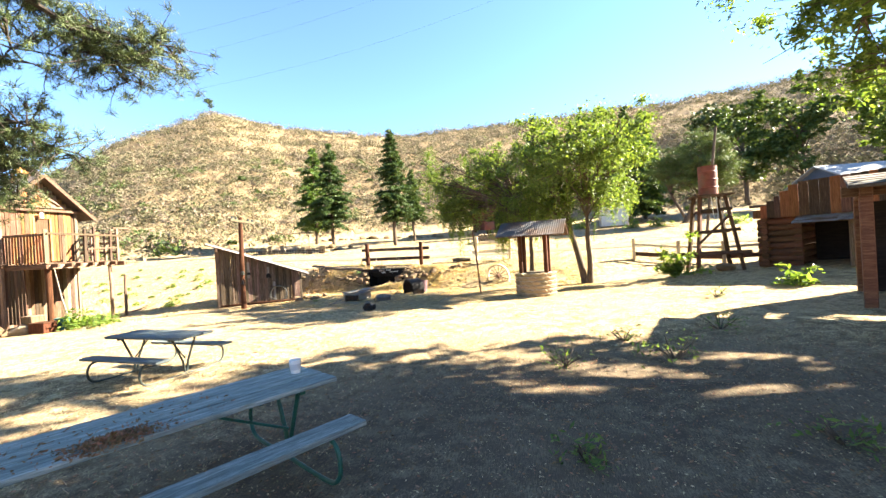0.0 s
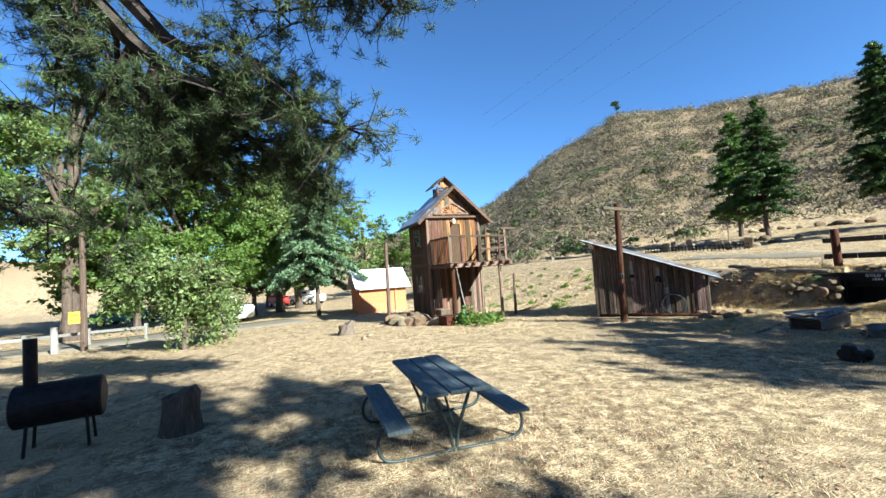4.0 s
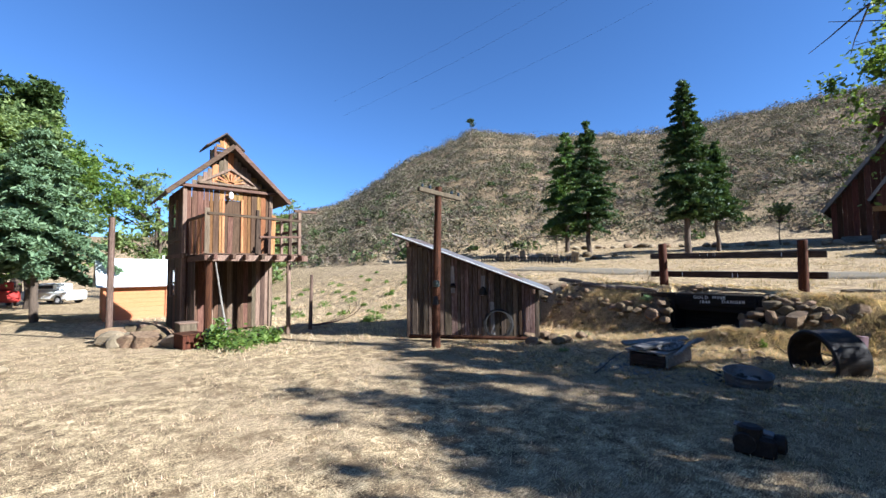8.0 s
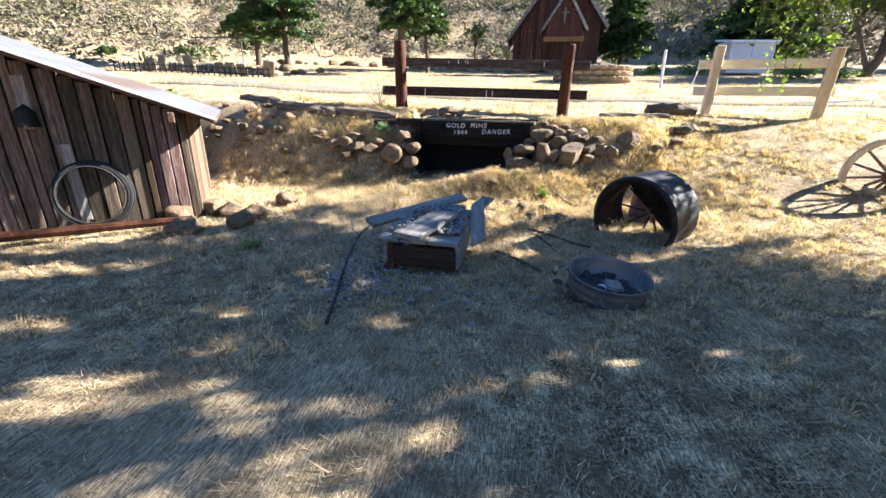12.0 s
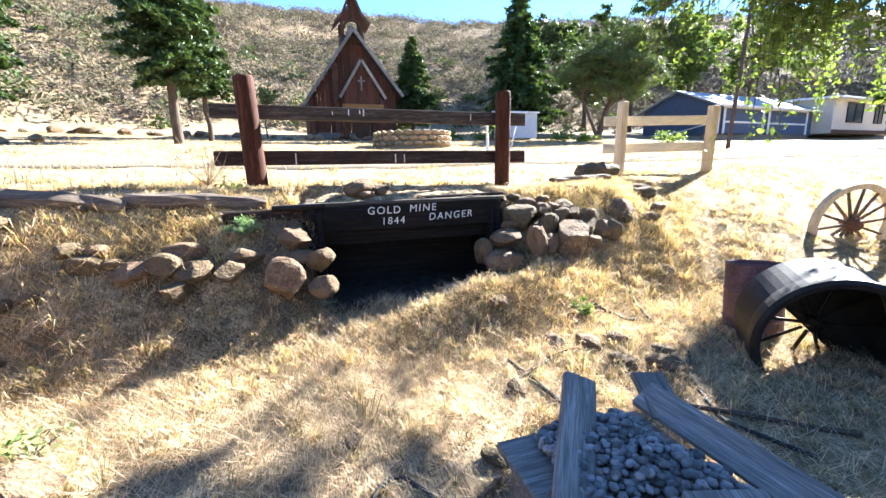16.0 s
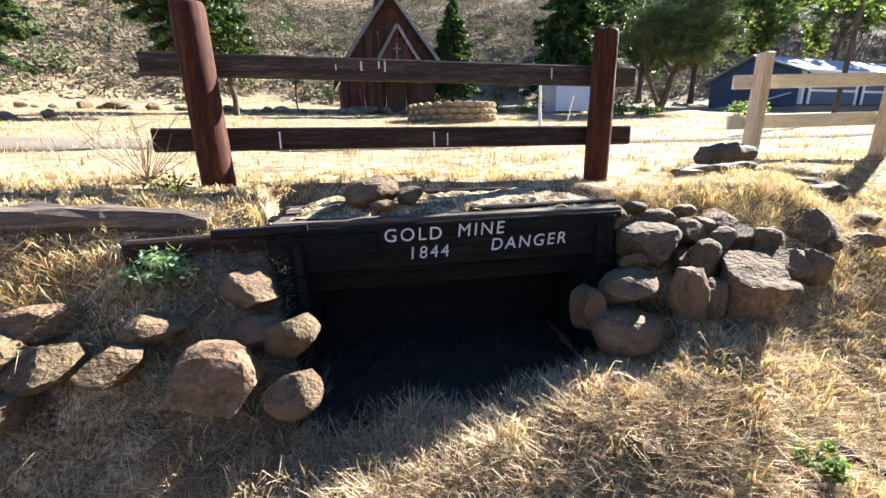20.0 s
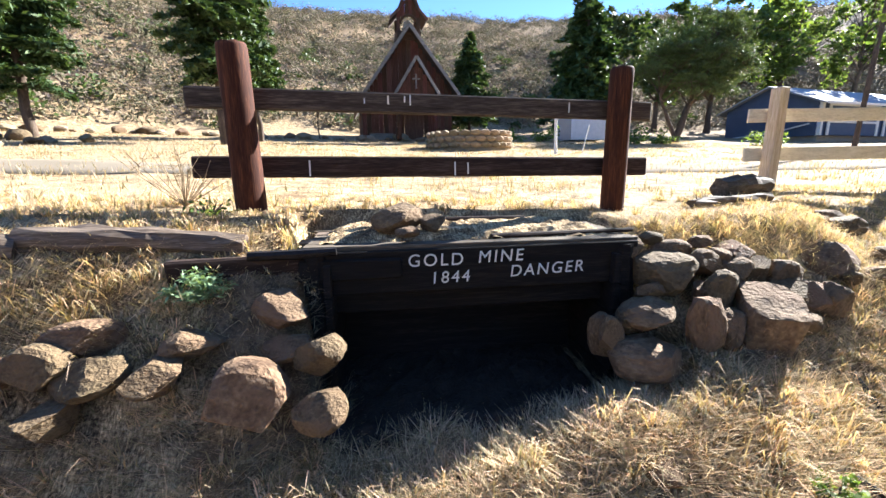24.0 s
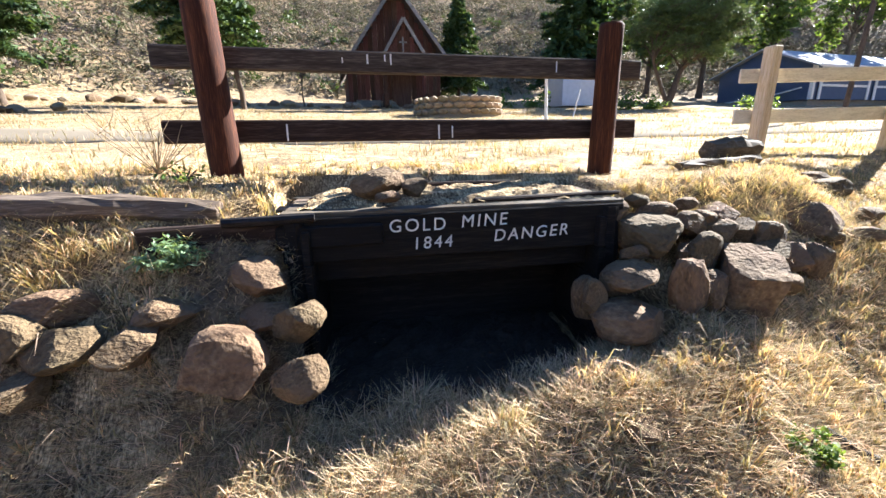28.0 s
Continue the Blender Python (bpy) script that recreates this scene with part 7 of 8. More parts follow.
# stone fountain ring in front of the chapel
fx, fy, fr = -4.3, 36.0, 1.75
ring = thing("stone_planter", "low round planter of tan mortared stone", "planter", pose(fx, fy, gz(fx, fy)))
part("core", tube([(0, 0, -0.2), (0, 0, 0.62), (0, 0, 0.66), (0, 0, 0.60)], [fr - 0.08, fr - 0.08, fr - 0.3, 0.3], 32), "mortar", ring)
sm = stone_mesh("stone_block", 77, 2, "stonework")
for row in range(3):
    for k in range(26):
        b = 2 * math.pi * (k + 0.5 * row) / 26
        ob = child(new("stone", sm), ring)
        ob.matrix_basis = pose(math.cos(b) * (fr - 0.02 * row), math.sin(b) * (fr - 0.02 * row), 0.12 + row * 0.23, 0, 0, math.degrees(b)) @ Matrix.Diagonal((0.3, 0.46, 0.28, 1))
pole("white_pole", "thin white metal pole in the dry field", (-2.2, 32.2, 1.2), (-2.25, 32.2, 2.95), 0.05, "white_paint")
pole("field_pole", "leaning thin white stake", (-1.0, 32.6, 1.3), (-0.7, 32.6, 2.6), 0.025, "white_paint")
pole("street_pole", "leaning dark wooden pole by the blue house", (10.0, 31.2, 1.2), (11.0, 31.5, 8.6), 0.085, "bark")

# blue house with garage and beige wing
house = thing("blue_house", "blue-grey sided bungalow with white-trimmed garage doors", "house", pose(25.7, 44.2, 3.15, 0, 0, 6.7) @ Matrix.Diagonal((1.326, 1.403, 1.204, 1)))
HW, HD, HE, HR_ = 12.0, 5.2, 2.1, 3.35
part("wall", box((0.2, HD, HE), (0, HD / 2, HE / 2), None, 0.005), "blue_siding", house)
part("wall", box((HW, 0.2, HE), (HW / 2, 0, HE / 2), None, 0.005), "blue_siding", house)
part("foundation", box((HW - 0.06, HD - 0.06, 1.2), (HW / 2, HD / 2, -0.58), None, 0.01), "mortar", house, "pale concrete footing")
for k in range(10):
    part("clapboard", box((0.03, HD - 0.1, 0.19), (-0.11, HD / 2, 0.12 + k * 0.205), Matrix.Rotation(-0.06, 4, "Y"), 0.003), "blue_siding", house)
bm = bmesh.new()
vs = [bm.verts.new(p) for p in ((-0.1, 0, HE), (-0.1, HD, HE), (-0.1, HD / 2, HR_), (0.2, 0, HE), (0.2, HD, HE), (0.2, HD / 2, HR_))]
for f in ((0, 2, 1), (3, 4, 5), (0, 3, 5, 2), (1, 2, 5, 4)):
    bm.faces.new([vs[q] for q in f])
part("gable", bm, "blue_siding", house)
for y0 in (-0.5, HD + 0.5):
    q0, q1 = Vector((HW / 2, y0, HE - 0.18)), Vector((HW / 2, HD / 2, HR_ + 0.06))
    d = q1 - q0
    ang = math.atan2(d.z, d.y)
    ob = part("roof_slope", box((HW + 0.9, d.length, 0.1), (0, 0, 0), None, 0.01), "slate_roof", house)
    ob.matrix_basis = Matrix.Translation((q0 + q1) / 2) @ Matrix.Rotation(ang, 4, "X")
part("eave_trim", box((HW + 0.9, 0.06, 0.16), (HW / 2, -0.54, HE - 0.16), None, 0.004), "white_paint", house)
for x0, w in ((0.5, 4.6), (5.8, 5.2)):
    door = part("garage_door", box((w, 0.08, 1.85), (x0 + w / 2, -0.14, 0.93), None, 0.005), "blue_siding", house)
    for dx in (0, w):
        part("trim", box((0.2, 0.06, 1.95), (x0 + dx, -0.20, 0.98), None, 0.004), "white_paint", door)
    part("trim", box((w, 0.06, 0.16), (x0 + w / 2, -0.20, 1.9), None, 0.004), "white_paint", door)
    part("trim", box((w, 0.05, 0.14), (x0 + w / 2, -0.20, 0.85), None, 0.004), "white_paint", door)
part("corner_trim", box((0.2, 0.2, HE), (0, -0.06, HE / 2), None, 0.004), "white_paint", house)
part("downpipe", tube([(-0.2, 5.0, 0.1), (-0.3, 2.0, 0.35), (-0.25, 0.3, 0.75)], [0.05, 0.05, 0.05], 8), "white_paint", house, "white pipe leaning along the wall")
wing = thing("beige_house", "beige stucco bungalow wing with a dark window", "house", house.matrix_basis @ pose(12.3, -1.2, 0.1))
part("wall", box((9.5, 5, 2.9), (4.75, 2.5, 1.45), None, 0.005), "beige_wall", wing)
part("roof", box((10.6, 6, 0.16), (4.8, 2.4, 3.0), Matrix.Rotation(0.05, 4, "X"), 0.02), "white_metal", wing)
for x0, w in ((3.4, 2.6), (7.6, 1.4)):
    win = part("window", box((w, 0.05, 1.6), (x0, -0.02, 1.75), None, 0.004), "window_glass", wing)
    for dx in (-w / 2, 0, w / 2):
        part("frame", box((0.1, 0.06, 1.7), (x0 + dx, -0.05, 1.75), None, 0.004), "iron", win)
    for dz in (-0.8, 0.8):
        part("frame", box((w, 0.06, 0.1), (x0, -0.05, 1.75 + dz), None, 0.004), "iron", win)
part("base_board", box((9.5, 0.06, 0.3), (4.75, -0.04, 0.15), None, 0.004), "brown_board_x", wing)
white_shed = thing("garden_shed", "small pale shed behind the bushes", "shed", pose(6.2, 45.0, gz(6.2, 45.0)) @ Matrix.Scale(1.25, 4))
part("wall", box((2.0, 1.6, 1.5), (0, 0, 0.75), None, 0.01), "silver_paint", white_shed)
part("roof", box((2.2, 1.9, 0.1), (0, 0, 1.55), Matrix.Rotation(0.12, 4, "X"), 0.01), "white_metal", white_shed)

# orange cabin with a white roof
cabin = thing("orange_cabin", "orange plank cabin under a white metal roof", "cabin", pose(-31.0, 9.9, gz(-31, 11) - 0.05))
for k in range(8):
    part("siding_board", box((0.04, 3.3, 0.22), (0.02, 1.65, 0.12 + k * 0.215), Matrix.Rotation(-0.05, 4, "Y"), 0.004, 0.002), "orange_siding", cabin)
part("wall", box((3.0, 3.3, 1.8), (-1.52, 1.65, 0.9), None, 0.01), "orange_siding", cabin)
part("corner_trim", box((0.1, 0.1, 1.85), (0.05, 0.02, 0.92), None, 0.005), "orange_siding", cabin)
part("corner_trim", box((0.1, 0.14, 1.85), (0.06, 2.55, 0.92), None, 0.005), "orange_siding", cabin)
for s in (0, 1):
    q0, q1 = Vector((0.4 if s == 0 else -3.4, 1.65, 1.68)), Vector((-1.5, 1.65, 3.05))
    d = q1 - q0
    ob = part("roof_slope", box((d.length, 3.9, 0.07), (0, 0, 0), None, 0.006), "white_metal", cabin)
    ob.matrix_basis = Matrix.Translation((q0 + q1) / 2) @ Matrix.Rotation(-math.atan2(d.z, d.x), 4, "Y")
part("flue", tube([(-1.7, 2.6, 2.8), (-1.7, 2.6, 3.3)], [0.07, 0.07], 10), "silver_paint", cabin)

# well
well = thing("wishing_well", "round tan stone well under a small corrugated roof", "well", pose(-0.62, 15.7, gz(-0.6, 15.7) - 0.05, 0, 0, -8))
part("core", tube([(0, 0, 0), (0, 0, 0.8), (0, 0, 0.86), (0, 0, 0.86), (0, 0, 0.2)], [0.70, 0.70, 0.68, 0.50, 0.48], 28), "mortar", well)
for row in range(6):
    for k in range(16):
        b = 2 * math.pi * (k + 0.5 * (row % 2)) / 16
        ob = child(new("stone", sm), well)
        ob.matrix_basis = pose(math.cos(b) * 0.69, math.sin(b) * 0.69, 0.09 + row * 0.145, 0, 0, math.degrees(b)) @ Matrix.Diagonal((0.16, 0.31, 0.17, 1))
for sx in (-0.45, 0.45):
    for sy in (-0.35, 0.3):
        part("post", box((0.14, 0.14, 2.45), (sx, sy, 1.25), None, 0.012, 0.004), "red_post", well)
for s in (-1, 1):
    q0, q1 = Vector((0, s * 0.95, 2.22)), Vector((0, 0, 2.72))
    d = q1 - q0
    ob = part("roof_slope", box((2.3, d.length, 0.03), (0, 0, 0), None, 0.004), "brown_board_x", well)
    ob.matrix_basis = Matrix.Translation((q0 + q1) / 2) @ Matrix.Rotation(math.atan2(d.z, d.y), 4, "X")
    # corrugated sheet
    u, w = np.meshgrid(np.linspace(-1.18, 1.18, 95), np.linspace(-d.length / 2 - 0.06, d.length / 2 + 0.02, 6), indexing="ij")
    zc = 0.028 + 0.011 * np.sin(u * 2 * np.pi / 0.076)
    bb = (np.arange(94)[:, None] * 6 + np.arange(5)[None]).ravel()
    sh = part_np("roof_sheet", np.stack([u, w, zc], -1).reshape(-1, 3), np.stack([bb, bb + 6, bb + 7, bb + 1], -1), "dark_sheet", ob)
    for x in (-1.12, 1.12):
        part("rafter", beam((x, s * 0.9, 2.2), (x, 0, 2.66), 0.05, 0.09), "brown_board_y", well)
part("plate", box((2.1, 0.1, 0.12), (0, -0.42, 2.33), None, 0.008), "brown_board_x", well)
part("plate", box((2.1, 0.1, 0.12), (0, 0.38, 2.33), None, 0.008), "brown_board_x", well)
iron_post = thing("iron_post", "thin rusty iron post with a small red sign", "post", pose(-2.9, 16.95, gz(-2.9, 16.95)))
part("shaft", tube([(0, 0, -0.2), (-0.1, 0, 1.3), (-0.22, 0, 2.6)], [0.03, 0.028, 0.028], 8), "rust", iron_post)
part("sign_plate", box((0.42, 0.02, 0.34), (0.5, 0.05, 2.75), None, 0.004), "red_barrel", iron_post, "small dark red plate")
part("bracket", beam((-0.22, 0, 2.6), (0.5, 0.04, 2.9), 0.02, 0.02), "rust", iron_post)

# water tower
wt = thing("water_tower", "leaning timber stand carrying a rusty red water barrel", "water tower", pose(6.45, 19.6, gz(6.45, 19.6), 0, 0, 0) @ Matrix.Scale(0.95, 4))
legs = [((-0.75, -0.6), (-0.45, -0.35)), ((1.0, -0.6), (0.5, -0.35)), ((-0.75, 0.8), (-0.45, 0.45)), ((1.0, 0.8), (0.5, 0.45))]
for (x0, y0), (x1, y1) in legs:
    part("leg", beam((x0, y0, -0.1), (x1, y1, 3.25), 0.14, 0.14, 0.012, 0.004), "brown_board", wt)
for z, e in ((0.75, 0.35), (1.7, 0.15), (2.6, 0.05)):
    f = 1 - z / 3.25 * 0.45
    part("cross_beam", beam((-0.8 * f - e, -0.68 * f, z), (1.05 * f + e, -0.68 * f, z + 0.06), 0.07, 0.14, 0.01, 0.005), "brown_board_x", wt)
    part("cross_beam", beam((-0.8 * f - e, 0.85 * f, z), (1.05 * f + e, 0.85 * f, z), 0.07, 0.14, 0.01, 0.005), "brown_board_x", wt)
part("brace", beam((-0.7, -0.68, 1.2), (0.6, -0.5, 2.4), 0.05, 0.1), "brown_board_x", wt)
for k in range(6):
    part("platform_board", box((1.5, 0.2, 0.06), (0.05, -0.5 + k * 0.21, 3.28), None, 0.006, 0.004), "brown_board_x", wt)
bm = bmesh.new()
prof = [(0.0, 0), (0.44, 0.0), (0.46, 0.02), (0.46, 0.3), (0.48, 0.33), (0.46, 0.36), (0.46, 0.66), (0.48, 0.69), (0.46, 0.72), (0.46, 1.02), (0.48, 1.05), (0.46, 1.08), (0.46, 1.3), (0.47, 1.32), (0.0, 1.3)]
vs = [[bm.verts.new((math.cos(q * math.pi / 16) * r, math.sin(q * math.pi / 16) * r, z)) for r, z in prof] for q in range(32)]
for q in range(32):
    for s in range(len(prof) - 1):
        bm.faces.new([vs[q][s], vs[(q + 1) % 32][s], vs[(q + 1) % 32][s + 1], vs[q][s + 1]])
bmesh.ops.remove_doubles(bm, verts=bm.verts[:], dist=0.0005)
bmesh.ops.scale(bm, verts=bm.verts[:], vec=(0.8, 0.8, 0.95))
bmesh.ops.translate(bm, verts=bm.verts[:], vec=(0.0, 0.02, 3.32))
part("barrel", bm, "red_barrel", wt, "rusty red barrel with raised hoops")
part("rope", tube([(-0.1, -0.55, 3.2), (-0.05, -0.6, 2.4), (0.05, -0.6, 2.0), (0.12, -0.6, 2.4), (0.1, -0.55, 3.2)], [0.012] * 5, 6), "cardboard", wt, "pale hanging rope")
put_stone("boulder", (6.7, 19.1, gz(6.7, 19.1) + 0.12), (0.9, 0.6, 0.4), 20, 0, None, None, "reddish boulder under the water tower", "boulder")
rf = thing("rail_fence", "long low grey rail fence behind the water tower", "fence", pose(0, 0, 0))
PX4 = (3.9, 5.85, 7.7, 9.2)
for k in range(4):
    x, y = PX4[k], 22.4 - 0.06 * PX4[k]
    part("post", box((0.14, 0.14, 1.2), (x, y, gz(x, y) + 0.45), None, 0.01, 0.005), "cream_post", rf)
    if k:
        for dz in (0.3, 0.75):
            xb = PX4[k - 1]
            part("rail", beam((xb, 22.4 - 0.06 * xb, gz(xb, 22.4 - 0.06 * xb) + dz), (x, y, gz(x, y) + dz), 0.06, 0.12 if dz > 0.5 else 0.2, 0.008, 0.004), "cream_board" if dz > 0.5 else "brown_board_x", rf)

# log cabin with porch
lc = thing("log_cabin", "low dark log cabin with a shaded open porch", "cabin", pose(8.37, 19.44, gz(8.37, 19.44) - 0.05, 0, 0, -38) @ Matrix.Scale(0.9, 4))
for k in range(8):
    z = 0.15 + k * 0.27
    part("log", tube([(-0.3, 0, z), (0.5, 0.01, z), (1.25, 0, z)], [0.135, 0.14, 0.135], 10, 0.006), "log_wood", lc)
    part("log", tube([(0, -0.3, z + 0.13), (0.01, 2.4, z + 0.13), (0, 4.6, z + 0.13)], [0.135, 0.14, 0.135], 10, 0.006), "log_wood", lc)
    part("log", tube([(1.1, -0.1, z + 0.13), (1.1, 2.4, z + 0.13), (1.1, 4.6, z + 0.13)], [0.135, 0.14, 0.135], 10, 0.006), "log_wood", lc)
    part("log", tube([(1.1, 4.4, z), (6.0, 4.4, z), (9.0, 4.4, z)], [0.135, 0.14, 0.135], 8, 0.006), "log_wood", lc)
# black sheet standing in for the shade inside the open porch
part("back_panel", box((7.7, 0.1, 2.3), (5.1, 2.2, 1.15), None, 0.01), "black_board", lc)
q0, q1 = Vector((4.5, -0.30, 2.75)), Vector((4.5, 2.6, 2.85))
d = q1 - q0
ob = part("roof_slope", box((10.0, d.length, 0.1), (0, 0, 0), None, 0.02, 0.02), "shingle", lc)
ob.matrix_basis = Matrix.Translation((q0 + q1) / 2) @ Matrix.Rotation(math.atan2(d.z, d.y), 4, "X")
board_wall(lc, (-0.35, -0.4), (9.0, -0.4), 2.2, lambda f: 2.45 + 1.1 * min(1, f * 6) + 0.4 * f, None, 0.2, 0.34, mats=["brown_board", "rust_board", "dark_board"], name="false_front_board")
q0, q1 = Vector((4.5, 5.4, 2.45)), Vector((4.5, 2.6, 2.85))
d = q1 - q0
ob = part("roof_slope", box((10.0, d.length, 0.1), (0, 0, 0), None, 0.02, 0.02), "shingle", lc)
ob.matrix_basis = Matrix.Translation((q0 + q1) / 2) @ Matrix.Rotation(math.atan2(d.z, d.y), 4, "X")
board_wall(lc, (0, 0.1), (0, 4.6), 2.25, lambda f: 2.3 + 0.3 * (1 - abs(2 * f - 1)), "log_wood", 0.25, 0.35)
for k, x in enumerate((2.9, 4.5)):
    part("porch_post", tube([(x, -1.1, -0.1), (x, -1.1, 1.9)], [0.09, 0.08], 10), "weathered_board", lc)
for k in range(3):
    u, w = np.meshgrid(np.linspace(-0.7, 0.7, 57), np.linspace(-0.8, 0.8, 4), indexing="ij")
    zc = 0.012 * np.sin(u * 2 * np.pi / 0.09)
    bb = (np.arange(56)[:, None] * 4 + np.arange(3)[None]).ravel()
    sh = part_np("porch_sheet", np.stack([u, w, zc], -1).reshape(-1, 3), np.stack([bb, bb + 4, bb + 5, bb + 1], -1), "corrugated", lc)
    sh.matrix_basis = pose(1.9 + k * 1.35, -0.75, 2.1 + 0.02 * k, 14, 0, 0)
part("porch_beam", box((4.4, 0.12, 0.14), (3.4, -1.1, 1.95), None, 0.01), "weathered_board", lc)
for dz in (1.5, 1.62):
    part("hanging_pole", beam((2.9, 0.6, dz), (4.6, 0.6, dz + 0.04), 0.05, 0.05), "silver_board_x", lc)
# open lean-to nearer the yard
lt = thing("open_shelter", "open timber shelter with a shingled roof and dark interior", "shelter", pose(6.02, 10.02, gz(6.0, 10.0) - 0.05, 0, 0, -28))
for x, y in ((0, 0), (0, 2.2), (3.2, 0), (3.2, 2.2)):
    part("post", box((0.2, 0.2, 2.35), (x, y, 1.15), None, 0.015, 0.005), "log_wood", lt)
part("beam", box((3.7, 0.18, 0.2), (1.5, 0, 2.35), None, 0.015), "log_wood", lt)
part("beam", box((0.18, 2.7, 0.2), (0, 1.1, 2.35), None, 0.015), "log_wood", lt)
for k in range(6):
    ob = part("roof_course", box((3.7, 0.62, 0.06), (0, 0, 0), None, 0.008, 0.012), "shingle", lt)
    ob.matrix_basis = pose(1.6, -0.25 + k * 0.5, 2.46 + k * 0.07, 7, 0, 0)
# black sheet standing in for the shade inside the shelter
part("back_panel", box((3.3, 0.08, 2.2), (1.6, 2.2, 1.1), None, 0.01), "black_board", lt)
part("side_panel", box((0.06, 2.0, 0.7), (0.02, 1.1, 0.75), None, 0.01), "weathered_board", lt)
part("side_panel", box((0.06, 2.0, 0.5), (0.02, 1.1, 1.75), None, 0.01), "brown_board", lt)

# yellow sign pole, low fence and vehicles along the far road
yp = thing("sign_pole", "reddish wooden pole with a small yellow sign", "pole", pose(-25.0, -3.15, gz(-25, -3.15)))
part("mast", tube([(0, 0, -0.2), (0, 0, 2.5), (0.03, 0, 5.15)], [0.13, 0.12, 0.10], 12, 0.003), "pole_wood", yp)
part("yellow_sign", box((0.04, 0.42, 0.5), (0.05, -0.3, 1.45), None, 0.004), "yellow_paint", yp)
for k, yy_ in enumerate((-0.06, 0.06)):
    part("sign_bar", box((0.006, 0.26, 0.03), (0.075, -0.3, 1.45 + yy_ * 1.6), None, 0.0), "iron", yp)
pole("short_post", "short grey wooden bollard", (-25.1, -4.2, -0.9), (-25.1, -4.2, 0.35), 0.13, "silver_board")
lf_ = thing("low_fence", "low pale rail fence along the road", "fence", pose(0, 0, 0))
for k in range(5):
    x, y = -26.3 - 0.5 * k, -10.5 + k * 2.2
    part("post", box((0.14, 0.14, 0.9), (x, y, gz(x, y) + 0.35), None, 0.01, 0.005), "silver_board", lf_)
    if k:
        part("rail", beam((x + 0.5, y - 2.2, gz(x + 0.5, y - 2.2) + 0.6), (x, y, gz(x, y) + 0.6), 0.08, 0.14, 0.01, 0.004), "silver_board_x", lf_)


def vehicle(label, at, rz, ln, w, h, body, kind_):
    root = thing(kind_, label, kind_, pose(*at, gz(*at), 0, 0, rz), "parked vehicles")
    part("body", box((ln, w, h * 0.5), (0, 0, 0.3 + h * 0.25), None, 0.12), body, root)
    part("cabin", box((ln * 0.5, w * 0.88, h * 0.42), (-ln * 0.04, 0, 0.3 + h * 0.68), None, 0.14), body, root)
    part("glazing", box((ln * 0.46, w * 0.9, h * 0.26), (-ln * 0.04, 0, 0.3 + h * 0.7), None, 0.08), "window_glass", root, "dark windows")
    for sx in (-1, 1):
        for sy in (-1, 1):
            wheel = part("wheel", tube([(sx * ln * 0.31, sy * (w / 2 - 0.18), 0.34), (sx * ln * 0.31, sy * (w / 2 + 0.02), 0.34)], [0.34, 0.34], 18), "rubber", root)
            part("rim", tube([(sx * ln * 0.31, sy * (w / 2 - 0.1), 0.34), (sx * ln * 0.31, sy * (w / 2 + 0.03), 0.34)], [0.19, 0.19], 14), "silver_paint", wheel)
    return root


vehicle("dark teal pickup parked across the road", (-45.0, -7.0), 70, 4.8, 1.8, 1.6, "teal_paint", "pickup")
vehicle("small white car parked under the trees", (-51.3, 7.9), 40, 4.3, 1.7, 1.5, "white_paint", "car")
vehicle("white covered car parked behind the weeping tree", (-35.5, 0.9), 60, 4.4, 1.8, 1.7, "white_paint", "car")
vehicle("bright red tractor under the trees", (-50.5, 5.0), 20, 2.6, 1.4, 1.7, "red_paint", "tractor")
# small graveyard and boulders on the terrace
for k in range(9):
    x, y = -24.5 + k * 0.75 + RNG.normal(0, 0.15), 31.0 + RNG.normal(0, 0.4)
    h = RNG.uniform(0.45, 0.75)
    ob = part("gravestone", box((RNG.uniform(0.35, 0.5), 0.12, h), (0, 0, h / 2), None, 0.06, 0.02), "pale_rock")
    ob.matrix_basis = pose(x, y, gz(x, y) - 0.04, RNG.normal(0, 5), RNG.normal(0, 4), RNG.normal(0, 10))
    tagged(ob, "small pale rounded gravestone in dry grass", "gravestone", "gravestones")
gf = thing("picket_fence", "low dark picket fence round the graves", "fence", pose(0, 0, 0))
for k in range(30):
    x, y = -25.2 + k * 0.25, 30.2
    part("picket", box((0.05, 0.03, 0.42), (x, y, gz(x, y) + 0.2), None, 0.004), "iron", gf)
for dz in (0.12, 0.32):
    part("rail", beam((-25.2, 30.23, gz(-25.2, 30.2) + dz), (-17.9, 30.23, gz(-17.9, 30.2) + dz), 0.03, 0.04), "iron", gf)
sw = thing("swing_frame", "thin rail on two slim posts", "frame", pose(0, 0, 0))
for x in (-24.9, -22.3):
    part("post", tube([(x, 35.2, gz(x, 35.2) - 0.1), (x, 35.2, gz(x, 35.2) + 1.55)], [0.03, 0.03], 8), "weathered_board", sw)
part("top_rail", beam((-25.2, 35.2, gz(-24.9, 35.2) + 1.5), (-22.0, 35.2, gz(-22.3, 35.2) + 1.6), 0.06, 0.06), "weathered_board", sw)
rng_b = np.random.default_rng(611)
